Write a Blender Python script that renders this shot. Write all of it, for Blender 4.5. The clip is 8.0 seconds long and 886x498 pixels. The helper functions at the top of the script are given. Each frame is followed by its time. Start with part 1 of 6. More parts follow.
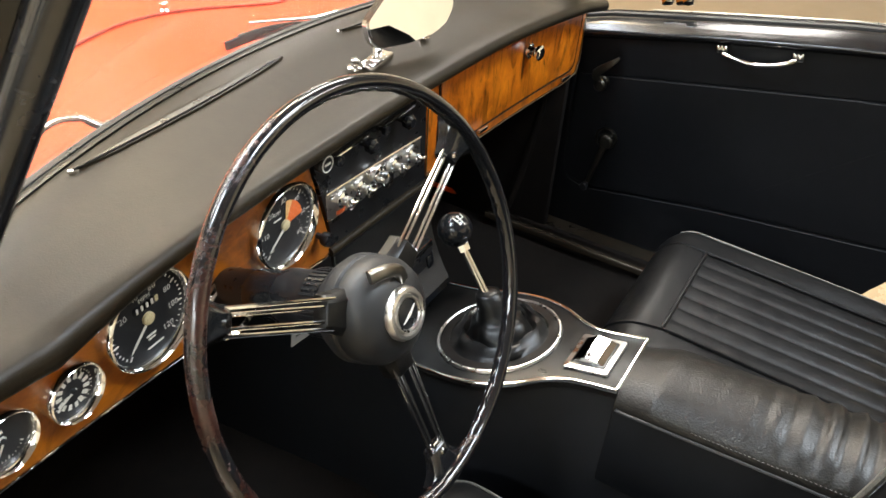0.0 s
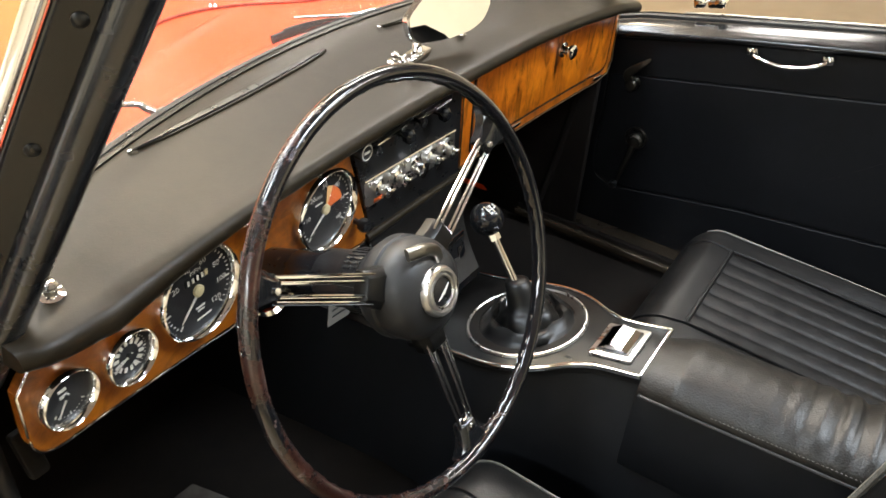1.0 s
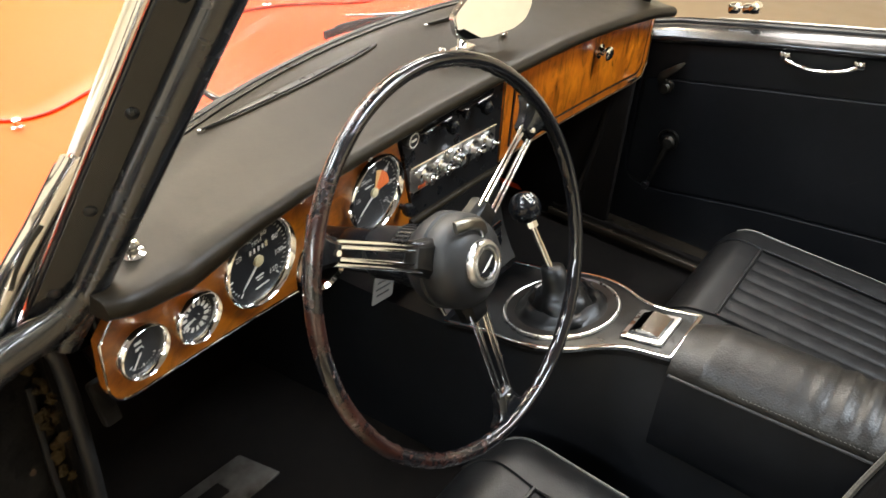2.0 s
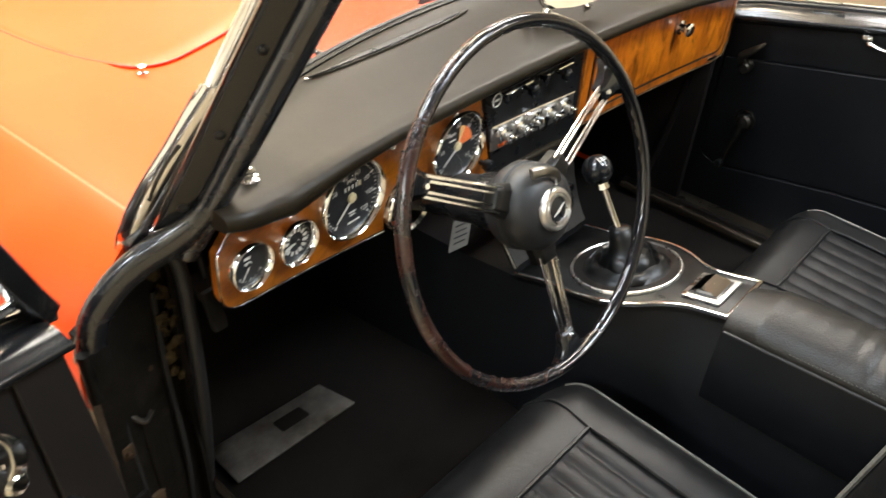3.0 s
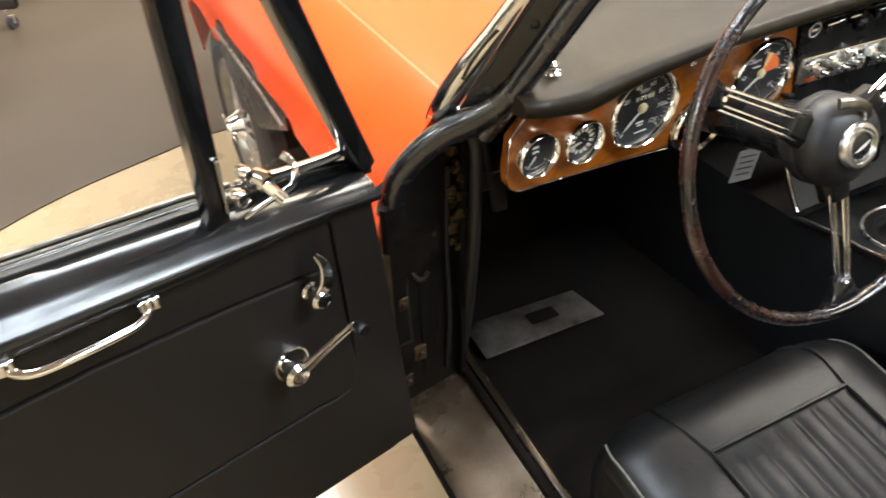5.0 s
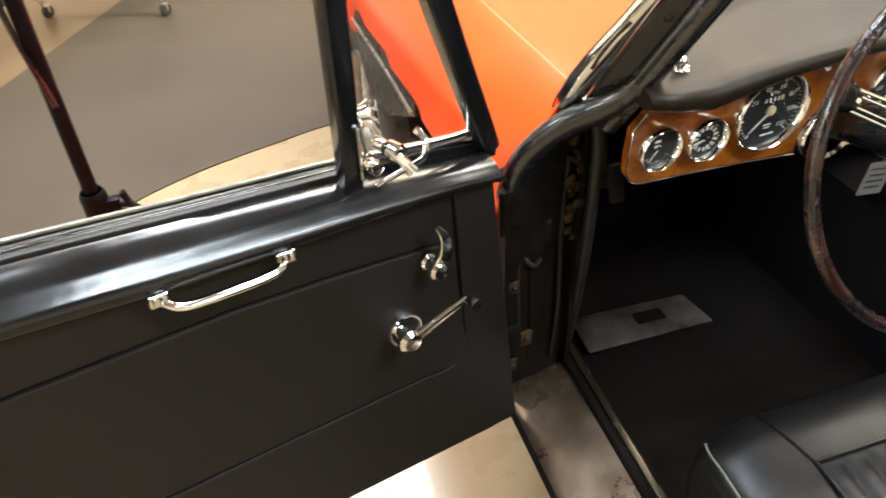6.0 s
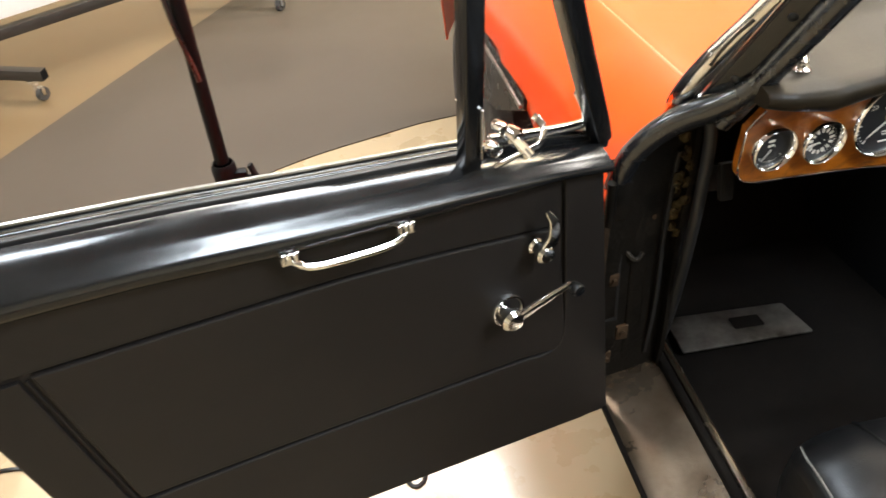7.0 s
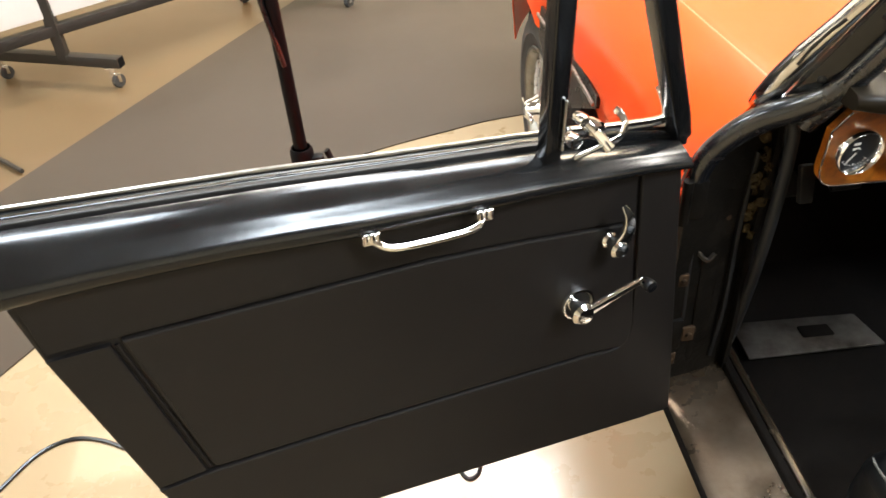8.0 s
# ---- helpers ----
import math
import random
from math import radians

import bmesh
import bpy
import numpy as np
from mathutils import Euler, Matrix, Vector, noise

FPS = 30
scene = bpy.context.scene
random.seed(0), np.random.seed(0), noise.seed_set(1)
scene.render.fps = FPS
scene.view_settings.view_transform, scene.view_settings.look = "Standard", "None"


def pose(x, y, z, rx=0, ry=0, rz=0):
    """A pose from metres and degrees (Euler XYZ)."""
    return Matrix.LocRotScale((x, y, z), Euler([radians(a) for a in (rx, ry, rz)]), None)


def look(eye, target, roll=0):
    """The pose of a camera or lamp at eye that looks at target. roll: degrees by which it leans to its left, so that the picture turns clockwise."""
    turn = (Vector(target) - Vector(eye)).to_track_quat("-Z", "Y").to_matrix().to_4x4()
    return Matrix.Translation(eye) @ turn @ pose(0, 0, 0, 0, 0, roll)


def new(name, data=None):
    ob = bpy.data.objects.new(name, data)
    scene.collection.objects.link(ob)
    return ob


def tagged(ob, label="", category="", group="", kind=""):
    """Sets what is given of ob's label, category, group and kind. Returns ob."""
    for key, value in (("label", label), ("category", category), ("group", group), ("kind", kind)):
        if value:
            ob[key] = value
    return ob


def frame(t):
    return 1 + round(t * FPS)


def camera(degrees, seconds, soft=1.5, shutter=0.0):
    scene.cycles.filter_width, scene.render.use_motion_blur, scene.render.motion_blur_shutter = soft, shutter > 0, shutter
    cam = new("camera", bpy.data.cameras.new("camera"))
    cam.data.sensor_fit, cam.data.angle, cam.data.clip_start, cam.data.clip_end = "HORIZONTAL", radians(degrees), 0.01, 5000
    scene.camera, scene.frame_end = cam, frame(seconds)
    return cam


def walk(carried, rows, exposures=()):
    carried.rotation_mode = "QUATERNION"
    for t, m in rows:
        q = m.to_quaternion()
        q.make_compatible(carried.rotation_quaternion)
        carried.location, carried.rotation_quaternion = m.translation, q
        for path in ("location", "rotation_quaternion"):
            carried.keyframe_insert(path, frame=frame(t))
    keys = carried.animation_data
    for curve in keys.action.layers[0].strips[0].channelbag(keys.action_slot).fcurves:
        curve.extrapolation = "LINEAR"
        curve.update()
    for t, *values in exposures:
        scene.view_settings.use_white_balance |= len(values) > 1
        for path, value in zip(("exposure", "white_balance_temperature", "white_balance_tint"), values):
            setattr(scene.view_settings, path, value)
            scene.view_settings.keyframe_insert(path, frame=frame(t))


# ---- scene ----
cam = camera(58.5, 8.0, 1.5, 0.5)
PATH = [
    (0, (-0.728, -0.498, 1.243), (0.688, 0.289, 0.069), 4.0),
    (0.5, (-0.747, -0.502, 1.246), (0.654, 0.307, 0.07), 4.3),
    (1, (-0.769, -0.515, 1.25), (0.614, 0.331, 0.079), 4.0),
    (2.3, (-0.852, -0.555, 1.25), (0.478, 0.39, 0.094), 3.8),
    (2.5, (-0.865, -0.571, 1.258), (0.433, 0.403, 0.089), 3.6),
    (3, (-0.911, -0.589, 1.262), (0.318, 0.443, 0.069), 3.7),
    (3.5, (-0.946, -0.598, 1.262), (0.184, 0.502, 0.032), 3.4),
    (4, (-0.961, -0.602, 1.261), (0.017, 0.583, -0.02), 2.3),
    (4.5, (-0.965, -0.612, 1.256), (-0.139, 0.656, -0.052), 0.8),
    (4.7, (-0.964, -0.62, 1.259), (-0.209, 0.678, -0.062), 0.0),
    (6, (-1.0, -0.672, 1.26), (-0.576, 0.779, -0.049), -2.9),
    (6.5, (-1.018, -0.693, 1.263), (-0.698, 0.795, -0.035), -3.7),
    (7, (-1.043, -0.71, 1.264), (-0.814, 0.804, -0.024), -4.2),
    (7.5, (-1.06, -0.721, 1.262), (-0.904, 0.809, -0.017), -4.6),
    (8, (-1.076, -0.724, 1.259), (-0.966, 0.813, -0.015), -4.5),
]
walk(cam, [(t, look(eye, target, roll)) for t, eye, target, roll in PATH])

# ---- world, lamps, exposure ----
scene.view_settings.exposure = 0.41
world = bpy.data.worlds.new("hall_air")
scene.world = world
world.use_nodes = True
world.node_tree.nodes["Background"].inputs[0].default_value = (0.84, 0.92, 1.0, 1)
world.node_tree.nodes["Background"].inputs[1].default_value = 0.022


def lamp(name, x, y, z, sx, sy, watts, colour, rx=0.0, ry=0.0):
    data = bpy.data.lights.new(name, "AREA")
    data.shape, data.size, data.size_y, data.energy, data.color = "RECTANGLE", sx, sy, watts, colour
    ob = new(name, data)
    ob.matrix_world = pose(x, y, z, rx, ry, 0)
    return ob


WARM, COOL, GOLD = (1.0, 0.96, 0.90), (0.74, 0.87, 1.0), (1.0, 0.83, 0.58)
# x, y, length, width, watts, colour of the ceiling lights, all added out of view
CEILING_LIGHTS = [
    # placed and tinted to match highlights; (-4.45, -0.5) stands in for west window daylight
    (-1.1, 2.4, 1.5, 0.5, 66, WARM), (-0.05, 1.8, 1.1, 1.0, 76, COOL), (-1.5, 0.6, 0.9, 0.6, 62, COOL), (-4.45, -0.5, 0.8, 2.6, 95, COOL), (0.72, -1.6, 1.3, 0.7, 96, COOL), (2.15, 0.6, 2.0, 0.5, 88, WARM), (1.1, 1.5, 0.7, 0.4, 50, GOLD),
    # (0.9, 3.4) is added to brighten the bonnet
    (0.9, 3.4, 1.5, 0.4, 90, GOLD), (3.3, 3.0, 1.5, 0.4, 66, WARM), (-3.1, 2.85, 0.7, 0.4, 11, GOLD), (2.4, -2.9, 1.5, 0.4, 60, WARM),
]
for lx, ly, size, broad, watts, tint in CEILING_LIGHTS:
    lamp("unseen_ceiling_lamp", lx, ly, 3.14, size, broad, watts, tint)


# ---- materials ----
def nodes_of(name):
    m = bpy.data.materials.new(name)
    m.use_nodes = True
    t = m.node_tree
    return m, t, t.nodes["Principled BSDF"]


def link(t, a, b):
    t.links.new(a, b)


def coords(t, scale=(1, 1, 1), rot=(0, 0, 0)):
    c = t.nodes.new("ShaderNodeTexCoord")
    mp = t.nodes.new("ShaderNodeMapping")
    mp.inputs["Scale"].default_value = scale
    mp.inputs["Rotation"].default_value = rot
    link(t, c.outputs["Object"], mp.inputs["Vector"])
    return mp.outputs["Vector"]


def noise_tex(t, vec, scale, detail=4.0, rough=0.55, distort=0.0):
    n = t.nodes.new("ShaderNodeTexNoise")
    n.inputs["Scale"].default_value = scale
    n.inputs["Detail"].default_value = detail
    n.inputs["Roughness"].default_value = rough
    n.inputs["Distortion"].default_value = distort
    link(t, vec, n.inputs["Vector"])
    return n.outputs["Fac"]


def ramp(t, fac, stops):
    r = t.nodes.new("ShaderNodeValToRGB")
    e = r.color_ramp.elements
    while len(e) < len(stops):
        e.new(0.5)
    for el, (p, c) in zip(e, stops):
        el.position = p
        el.color = (*c, 1) if len(c) == 3 else c
    link(t, fac, r.inputs["Fac"])
    return r.outputs["Color"]


def grey(v):
    return (v, v, v)


def mix(t, fac, a, b, mode="MIX"):
    n = t.nodes.new("ShaderNodeMix")
    n.data_type, n.blend_type = "RGBA", mode
    for sock, val in ((n.inputs[0], fac), (n.inputs[6], a), (n.inputs[7], b)):
        if isinstance(val, (int, float)):
            sock.default_value = val
        elif isinstance(val, tuple):
            sock.default_value = (*val, 1)
        else:
            link(t, val, sock)
    return n.outputs[2]


def bump(t, height, strength, distance, under=None):
    b = t.nodes.new("ShaderNodeBump")
    b.inputs["Strength"].default_value = strength
    b.inputs["Distance"].default_value = distance
    link(t, height, b.inputs["Height"])
    if under:
        link(t, under, b.inputs["Normal"])
    return b.outputs["Normal"]


def surface(name, c1, c2, rough=(0.4, 0.55), metal=0.0, scale=18.0, fine=260.0, relief=0.15, depth=0.0006, coat=0.0, spec=0.5, wide=3.0):
    """Two-scale mottled surface: colour between c1 and c2, gloss varied, fine grain in relief."""
    m, t, p = nodes_of(name)
    v = coords(t)
    big, mid, small = noise_tex(t, v, wide, 5), noise_tex(t, v, scale, 6, 0.6), noise_tex(t, v, fine, 3)
    blend = mix(t, 0.5, big, mid)
    link(t, ramp(t, blend, [(0.35, c1), (0.65, c2)]), p.inputs["Base Color"])
    link(t, ramp(t, mid, [(0.3, grey(rough[0])), (0.7, grey(rough[1]))]), p.inputs["Roughness"])
    p.inputs["Metallic"].default_value = metal
    p.inputs["Coat Weight"].default_value = coat
    p.inputs["Coat Roughness"].default_value = 0.04
    p.inputs["Specular IOR Level"].default_value = spec
    if relief:
        link(t, bump(t, small, relief, depth), p.inputs["Normal"])
    return m


def hide(name, c1, c2, rough=(0.34, 0.5), grain=420.0, creases=26.0, crease=0.25, strength=0.35, spec=0.5):
    """Leather or vinyl: pebbled grain over soft creases."""
    m, t, p = nodes_of(name)
    v = coords(t)
    vor = t.nodes.new("ShaderNodeTexVoronoi")
    vor.inputs["Scale"].default_value = grain
    link(t, v, vor.inputs["Vector"])
    soft = noise_tex(t, v, creases, 5, 0.6, 0.6)
    mid, big = noise_tex(t, v, 60, 4), noise_tex(t, v, 4, 4)
    link(t, ramp(t, mix(t, 0.5, mid, big), [(0.35, c1), (0.65, c2)]), p.inputs["Base Color"])
    link(t, ramp(t, mix(t, 0.4, soft, mid), [(0.3, grey(rough[0])), (0.7, grey(rough[1]))]), p.inputs["Roughness"])
    p.inputs["Specular IOR Level"].default_value = spec
    n1 = bump(t, soft, crease, 0.004)
    link(t, bump(t, vor.outputs["Distance"], strength, 0.0004, n1), p.inputs["Normal"])
    return m


def timber(name, dark, mid, light, stretch, flecks, coat=1.0):
    """Lacquered veneer: figured bands, dark flecks, clear coat."""
    m, t, p = nodes_of(name)
    v = coords(t, stretch)
    big = noise_tex(t, v, 5.0, 6, 0.62, 1.6)
    fine = noise_tex(t, v, 42.0, 5, 0.7, 0.8)
    spots = noise_tex(t, coords(t, (stretch[0] * 1.6, stretch[1], stretch[2] * 0.8)), 16.0, 5, 0.72, 1.0)
    base = ramp(t, big, [(0.28, dark), (0.48, mid), (0.72, light)])
    base = mix(t, 0.28, base, ramp(t, fine, [(0.3, dark), (0.7, light)]))
    base = mix(t, ramp(t, spots, [(0.5, grey(0)), (0.68, grey(flecks))]), base, tuple(c * 0.35 for c in dark))
    link(t, base, p.inputs["Base Color"])
    link(t, ramp(t, fine, [(0.3, grey(0.28)), (0.7, grey(0.42))]), p.inputs["Roughness"])
    p.inputs["Coat Weight"].default_value = coat
    p.inputs["Coat Roughness"].default_value = 0.05
    link(t, bump(t, noise_tex(t, v, 9, 3), 0.05, 0.002), p.inputs["Normal"])
    return m


def worn_rim():
    """Black rim enamel rubbed through to red-brown and pale undercoat."""
    m, t, p = nodes_of("worn_rim")
    v = coords(t)
    patch, edge = noise_tex(t, v, 11, 7, 0.72, 0.8), noise_tex(t, v, 150, 5, 0.75)
    axes = t.nodes.new("ShaderNodeSeparateXYZ")
    link(t, v, axes.inputs[0])
    more = t.nodes.new("ShaderNodeMath")
    more.operation = "MULTIPLY_ADD"
    more.inputs[1].default_value, more.inputs[2].default_value = -0.30, -0.085
    link(t, axes.outputs["X"], more.inputs[0])
    tot = t.nodes.new("ShaderNodeMath")
    tot.operation = "ADD"
    link(t, more.outputs[0], tot.inputs[0])
    link(t, mix(t, 0.35, patch, edge), tot.inputs[1])
    mask = ramp(t, tot.outputs[0], [(0.53, grey(0)), (0.57, grey(1))])
    pale = ramp(t, noise_tex(t, v, 38, 6, 0.75, 0.5), [(0.50, (0.020, 0.006, 0.004)), (0.58, (0.046, 0.015, 0.010)), (0.70, (0.20, 0.185, 0.18))])
    link(t, mix(t, mask, (0.006, 0.006, 0.007), pale), p.inputs["Base Color"])
    link(t, ramp(t, mask, [(0, grey(0.12)), (1, grey(0.30))]), p.inputs["Roughness"])
    link(t, bump(t, mask, 0.25, -0.0006), p.inputs["Normal"])
    p.inputs["Coat Weight"].default_value = 0.5
    return m


def clear(name, tint=(1, 1, 1), gloss=0.05, film=0.045, veil=0.0):
    """Thin clear pane: mostly see-through, with a mirror film at glancing angles and an optional pale veil."""
    m = bpy.data.materials.new(name)
    m.use_nodes = True
    t = m.node_tree
    t.nodes.clear()
    out = t.nodes.new("ShaderNodeOutputMaterial")
    tr, gl, mx, fr = (t.nodes.new("ShaderNodeBsdfTransparent"), t.nodes.new("ShaderNodeBsdfGlossy"), t.nodes.new("ShaderNodeMixShader"), t.nodes.new("ShaderNodeLayerWeight"))
    tr.inputs[0].default_value = (*tint, 1)
    gl.inputs["Roughness"].default_value = gloss
    fr.inputs["Blend"].default_value = 0.5
    pw = t.nodes.new("ShaderNodeMath")
    pw.operation = "POWER"
    pw.inputs[1].default_value = 4.0
    sc = t.nodes.new("ShaderNodeMath")
    sc.operation = "MULTIPLY_ADD"
    sc.inputs[1].default_value, sc.inputs[2].default_value = 0.5, film
    link(t, fr.outputs["Facing"], pw.inputs[0])
    link(t, pw.outputs[0], sc.inputs[0])
    link(t, sc.outputs[0], mx.inputs[0])
    dull, haze = t.nodes.new("ShaderNodeBsdfDiffuse"), t.nodes.new("ShaderNodeMixShader")
    dull.inputs[0].default_value = (0.8, 0.76, 0.74, 1)
    haze.inputs[0].default_value = veil
    link(t, tr.outputs[0], haze.inputs[1])
    link(t, dull.outputs[0], haze.inputs[2])
    link(t, haze.outputs[0], mx.inputs[1])
    link(t, gl.outputs[0], mx.inputs[2])
    link(t, mx.outputs[0], out.inputs[0])
    return m


def glow(name, colour, strength):
    m, t, p = nodes_of(name)
    p.inputs["Base Color"].default_value = (0.9, 0.9, 0.9, 1)
    p.inputs["Emission Color"].default_value = (*colour, 1)
    p.inputs["Emission Strength"].default_value = strength
    return m


LEATHER = hide("black_leather", (0.0034, 0.0034, 0.0036), (0.0076, 0.0072, 0.0070), (0.30, 0.48), 420, 22, 0.24, 0.30, 0.26)
SOFT = hide("armrest_leather", (0.0062, 0.0053, 0.0043), (0.0135, 0.0114, 0.0090), (0.36, 0.48), 420, 70, 0.20, 0.6, 0.38)
VINYL = hide("dash_vinyl", (0.011, 0.0081, 0.0047), (0.019, 0.0142, 0.0084), (0.32, 0.44), 620, 7, 0.09, 0.16, 0.19)
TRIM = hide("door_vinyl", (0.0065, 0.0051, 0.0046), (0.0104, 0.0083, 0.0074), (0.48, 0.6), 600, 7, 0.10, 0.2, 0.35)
# Door vinyl toned darker and bluer: shade of the far side and tunnel.
TRIM_FAR = hide("shade_toned_vinyl", (0.0034, 0.0038, 0.0048), (0.0062, 0.0068, 0.0084), (0.36, 0.5), 600, 10, 0.12, 0.2, 0.26)
CARPET = surface("black_carpet", (0.0050, 0.0040, 0.0036), (0.0125, 0.0096, 0.0076), (0.9, 1.0), 0, 40, 900, 0.9, 0.003, 0, 0.1)
GLOSS = surface("black_gloss_paint", (0.005, 0.0054, 0.0065), (0.010, 0.0102, 0.011), (0.10, 0.20), 0, 22, 60, 0.05, 0.002, 0.2, 0.5)
SATIN = surface("black_satin_plastic", (0.005, 0.0053, 0.006), (0.009, 0.0092, 0.010), (0.24, 0.36), 0, 40, 400, 0.1, 0.0004)
ROLL = surface("padded_roll_vinyl", (0.006, 0.0068, 0.0088), (0.011, 0.0122, 0.0150), (0.20, 0.30), 0, 30, 500, 0.05, 0.0004, 0.6, 0.8)
BOOT = surface("gaiter_rubber", (0.002, 0.002, 0.002), (0.0050, 0.0047, 0.0043), (0.26, 0.44), 0, 30, 300, 0.2, 0.0006, 0, 0.32)
RUBBER = surface("black_rubber", (0.007, 0.007, 0.0075), (0.014, 0.014, 0.0145), (0.4, 0.6), 0, 30, 300, 0.25, 0.0006)
JAMB = surface("near_black_jamb_paint", (0.0014, 0.0012, 0.0010), (0.0090, 0.0068, 0.0046), (0.45, 0.8), 0, 24, 130, 0.5, 0.002, 0, 0.15, 9.0)
CHROME = surface("chrome", (0.86, 0.86, 0.86), (0.93, 0.93, 0.93), (0.03, 0.10), 1.0, 30, 200, 0.02, 0.0004)
STEEL = surface("brushed_steel", (0.52, 0.51, 0.49), (0.70, 0.69, 0.67), (0.22, 0.38), 1.0, 60, 400, 0.1, 0.0003)
PLATE = surface("scuffed_alloy", (0.035, 0.028, 0.020), (0.24, 0.225, 0.20), (0.30, 0.5), 0.75, 14, 220, 0.3, 0.0008, 0, 0.5, 7.0)
CAPPING = surface("capping_enamel", (0.006, 0.006, 0.0065), (0.010, 0.010, 0.010), (0.13, 0.27), 0, 14, 60, 0.08, 0.002, 0.04, 0.42)
# Worn sill metal, colour raised for the stronger light on the driver side.
SILL_LIT = surface("lit_worn_sill", (0.052, 0.030, 0.013), (0.22, 0.165, 0.115), (0.20, 0.40), 0.7, 11, 240, 0.25, 0.001, 0, 0.5, 8.0)
SILL = surface("worn_sill_metal", (0.046, 0.034, 0.022), (0.075, 0.058, 0.040), (0.18, 0.34), 0.6, 5, 200, 0.2, 0.001, 0, 0.5, 2.0)
RED = surface("red_car_paint", (0.78, 0.067, 0.005), (0.82, 0.074, 0.006), (0.38, 0.46), 0, 3, 400, 0.01, 0.0003, 0.14, 0.20)
RED.node_tree.nodes["Principled BSDF"].inputs["Coat Roughness"].default_value = 0.22
SEAM = surface("dark_red_gap_shade", (0.34, 0.026, 0.005), (0.44, 0.034, 0.006), (0.5, 0.6), 0, 20, 300, 0.05, 0.0003)
WIRE = surface("silvered_wire", (0.34, 0.31, 0.27), (0.60, 0.56, 0.50), (0.22, 0.4), 0.6, 60, 300, 0.05, 0.0003)
TYRE = surface("tyre_rubber", (0.022, 0.020, 0.018), (0.045, 0.041, 0.036), (0.7, 0.9), 0, 30, 200, 0.3, 0.001)
BURL = timber("burr_walnut_veneer", (0.085, 0.013, 0.001), (0.46, 0.110, 0.004), (0.80, 0.25, 0.010), (2.2, 2.2, 1.0), 1.0, 0.5)
MAHOGANY = timber("mahogany_veneer", (0.085, 0.019, 0.001), (0.28, 0.075, 0.003), (0.46, 0.150, 0.007), (0.8, 0.8, 2.0), 0.6, 0.45)
DIAL = surface("dial_black", (0.008, 0.008, 0.009), (0.012, 0.012, 0.013), (0.5, 0.6), 0, 50, 300, 0, 0.0001)
INK = surface("dial_white_print", (0.62, 0.60, 0.55), (0.72, 0.70, 0.64), (0.6, 0.7), 0, 50, 300, 0, 0.0001)
CREAM = surface("aged_cream_print", (0.50, 0.42, 0.24), (0.60, 0.52, 0.32), (0.5, 0.6), 0, 50, 300, 0, 0.0001)
ORANGE = surface("orange_red_zone", (0.70, 0.13, 0.03), (0.78, 0.17, 0.04), (0.5, 0.6), 0, 50, 300, 0, 0.0001)
AMBER = surface("amber_zone", (0.75, 0.42, 0.16), (0.80, 0.48, 0.20), (0.5, 0.6), 0, 50, 300, 0, 0.0001)
BRASS = surface("tarnished_sleeve", (0.12, 0.085, 0.05), (0.22, 0.16, 0.10), (0.3, 0.5), 0.8, 40, 200, 0.1, 0.0004)
RUST = surface("rusty_hinge_iron", (0.020, 0.011, 0.006), (0.085, 0.050, 0.026), (0.5, 0.75), 0.2, 60, 300, 0.4, 0.0008, 0, 0.3, 20.0)
PIPING = surface("silver_grey_piping", (0.06, 0.056, 0.047), (0.20, 0.19, 0.165), (0.45, 0.65), 0, 300, 500, 0.3, 0.0004)
MIRROR = surface("mirror_silver", (0.92, 0.92, 0.90), (0.94, 0.94, 0.92), (0.01, 0.02), 1.0, 20, 100, 0, 0.0001)
FOAM = surface("perished_foam", (0.012, 0.008, 0.004), (0.11, 0.078, 0.036), (0.85, 1.0), 0, 60, 260, 0.9, 0.003, 0, 0.1)
PAPER = surface("paper_tag", (0.12, 0.115, 0.105), (0.16, 0.155, 0.145), (0.7, 0.8), 0, 20, 300, 0.1, 0.0003)
# Lit copy of the hall floor: brightness beside the car is in the colour.
FLOOR_LIT = surface("lit_floor_copy", (0.278, 0.206, 0.120), (0.290, 0.218, 0.130), (0.25, 0.31), 0, 8, 160, 0.05, 0.0008, 0.2, 0.5, 1.6)
FLOOR = surface("beige_sealed_floor", (0.104, 0.066, 0.031), (0.122, 0.079, 0.039), (0.30, 0.38), 0, 6, 140, 0.04, 0.001, 0.12, 0.4, 1.2)
THREAD = surface("grey_thread", (0.022, 0.021, 0.019), (0.045, 0.043, 0.040), (0.6, 0.7), 0, 300, 500, 0.2, 0.0003)
SPLASH = surface("dark_lower_panel", (0.010, 0.0095, 0.008), (0.018, 0.017, 0.015), (0.20, 0.34), 0, 12, 200, 0.08, 0.0006)
BEAD = surface("highlit_wing_bead", (0.62, 0.11, 0.03), (0.70, 0.15, 0.06), (0.45, 0.6), 0.0, 40, 300, 0.05, 0.0003)
MAT = surface("grey_vinyl_mat", (0.034, 0.0228, 0.0132), (0.043, 0.0300, 0.0182), (0.5, 0.62), 0, 3, 500, 0.08, 0.0004)
WALL = surface("cream_wall_paint", (0.76, 0.69, 0.53), (0.82, 0.75, 0.59), (0.7, 0.85), 0, 8, 200, 0.1, 0.001)
CEIL = surface("grey_ceiling_paint", (0.30, 0.30, 0.30), (0.35, 0.35, 0.35), (0.8, 0.9), 0, 8, 200, 0.1, 0.001)
BOARD = surface("white_board", (0.78, 0.76, 0.72), (0.84, 0.82, 0.78), (0.4, 0.5), 0, 8, 200, 0.03, 0.0005)
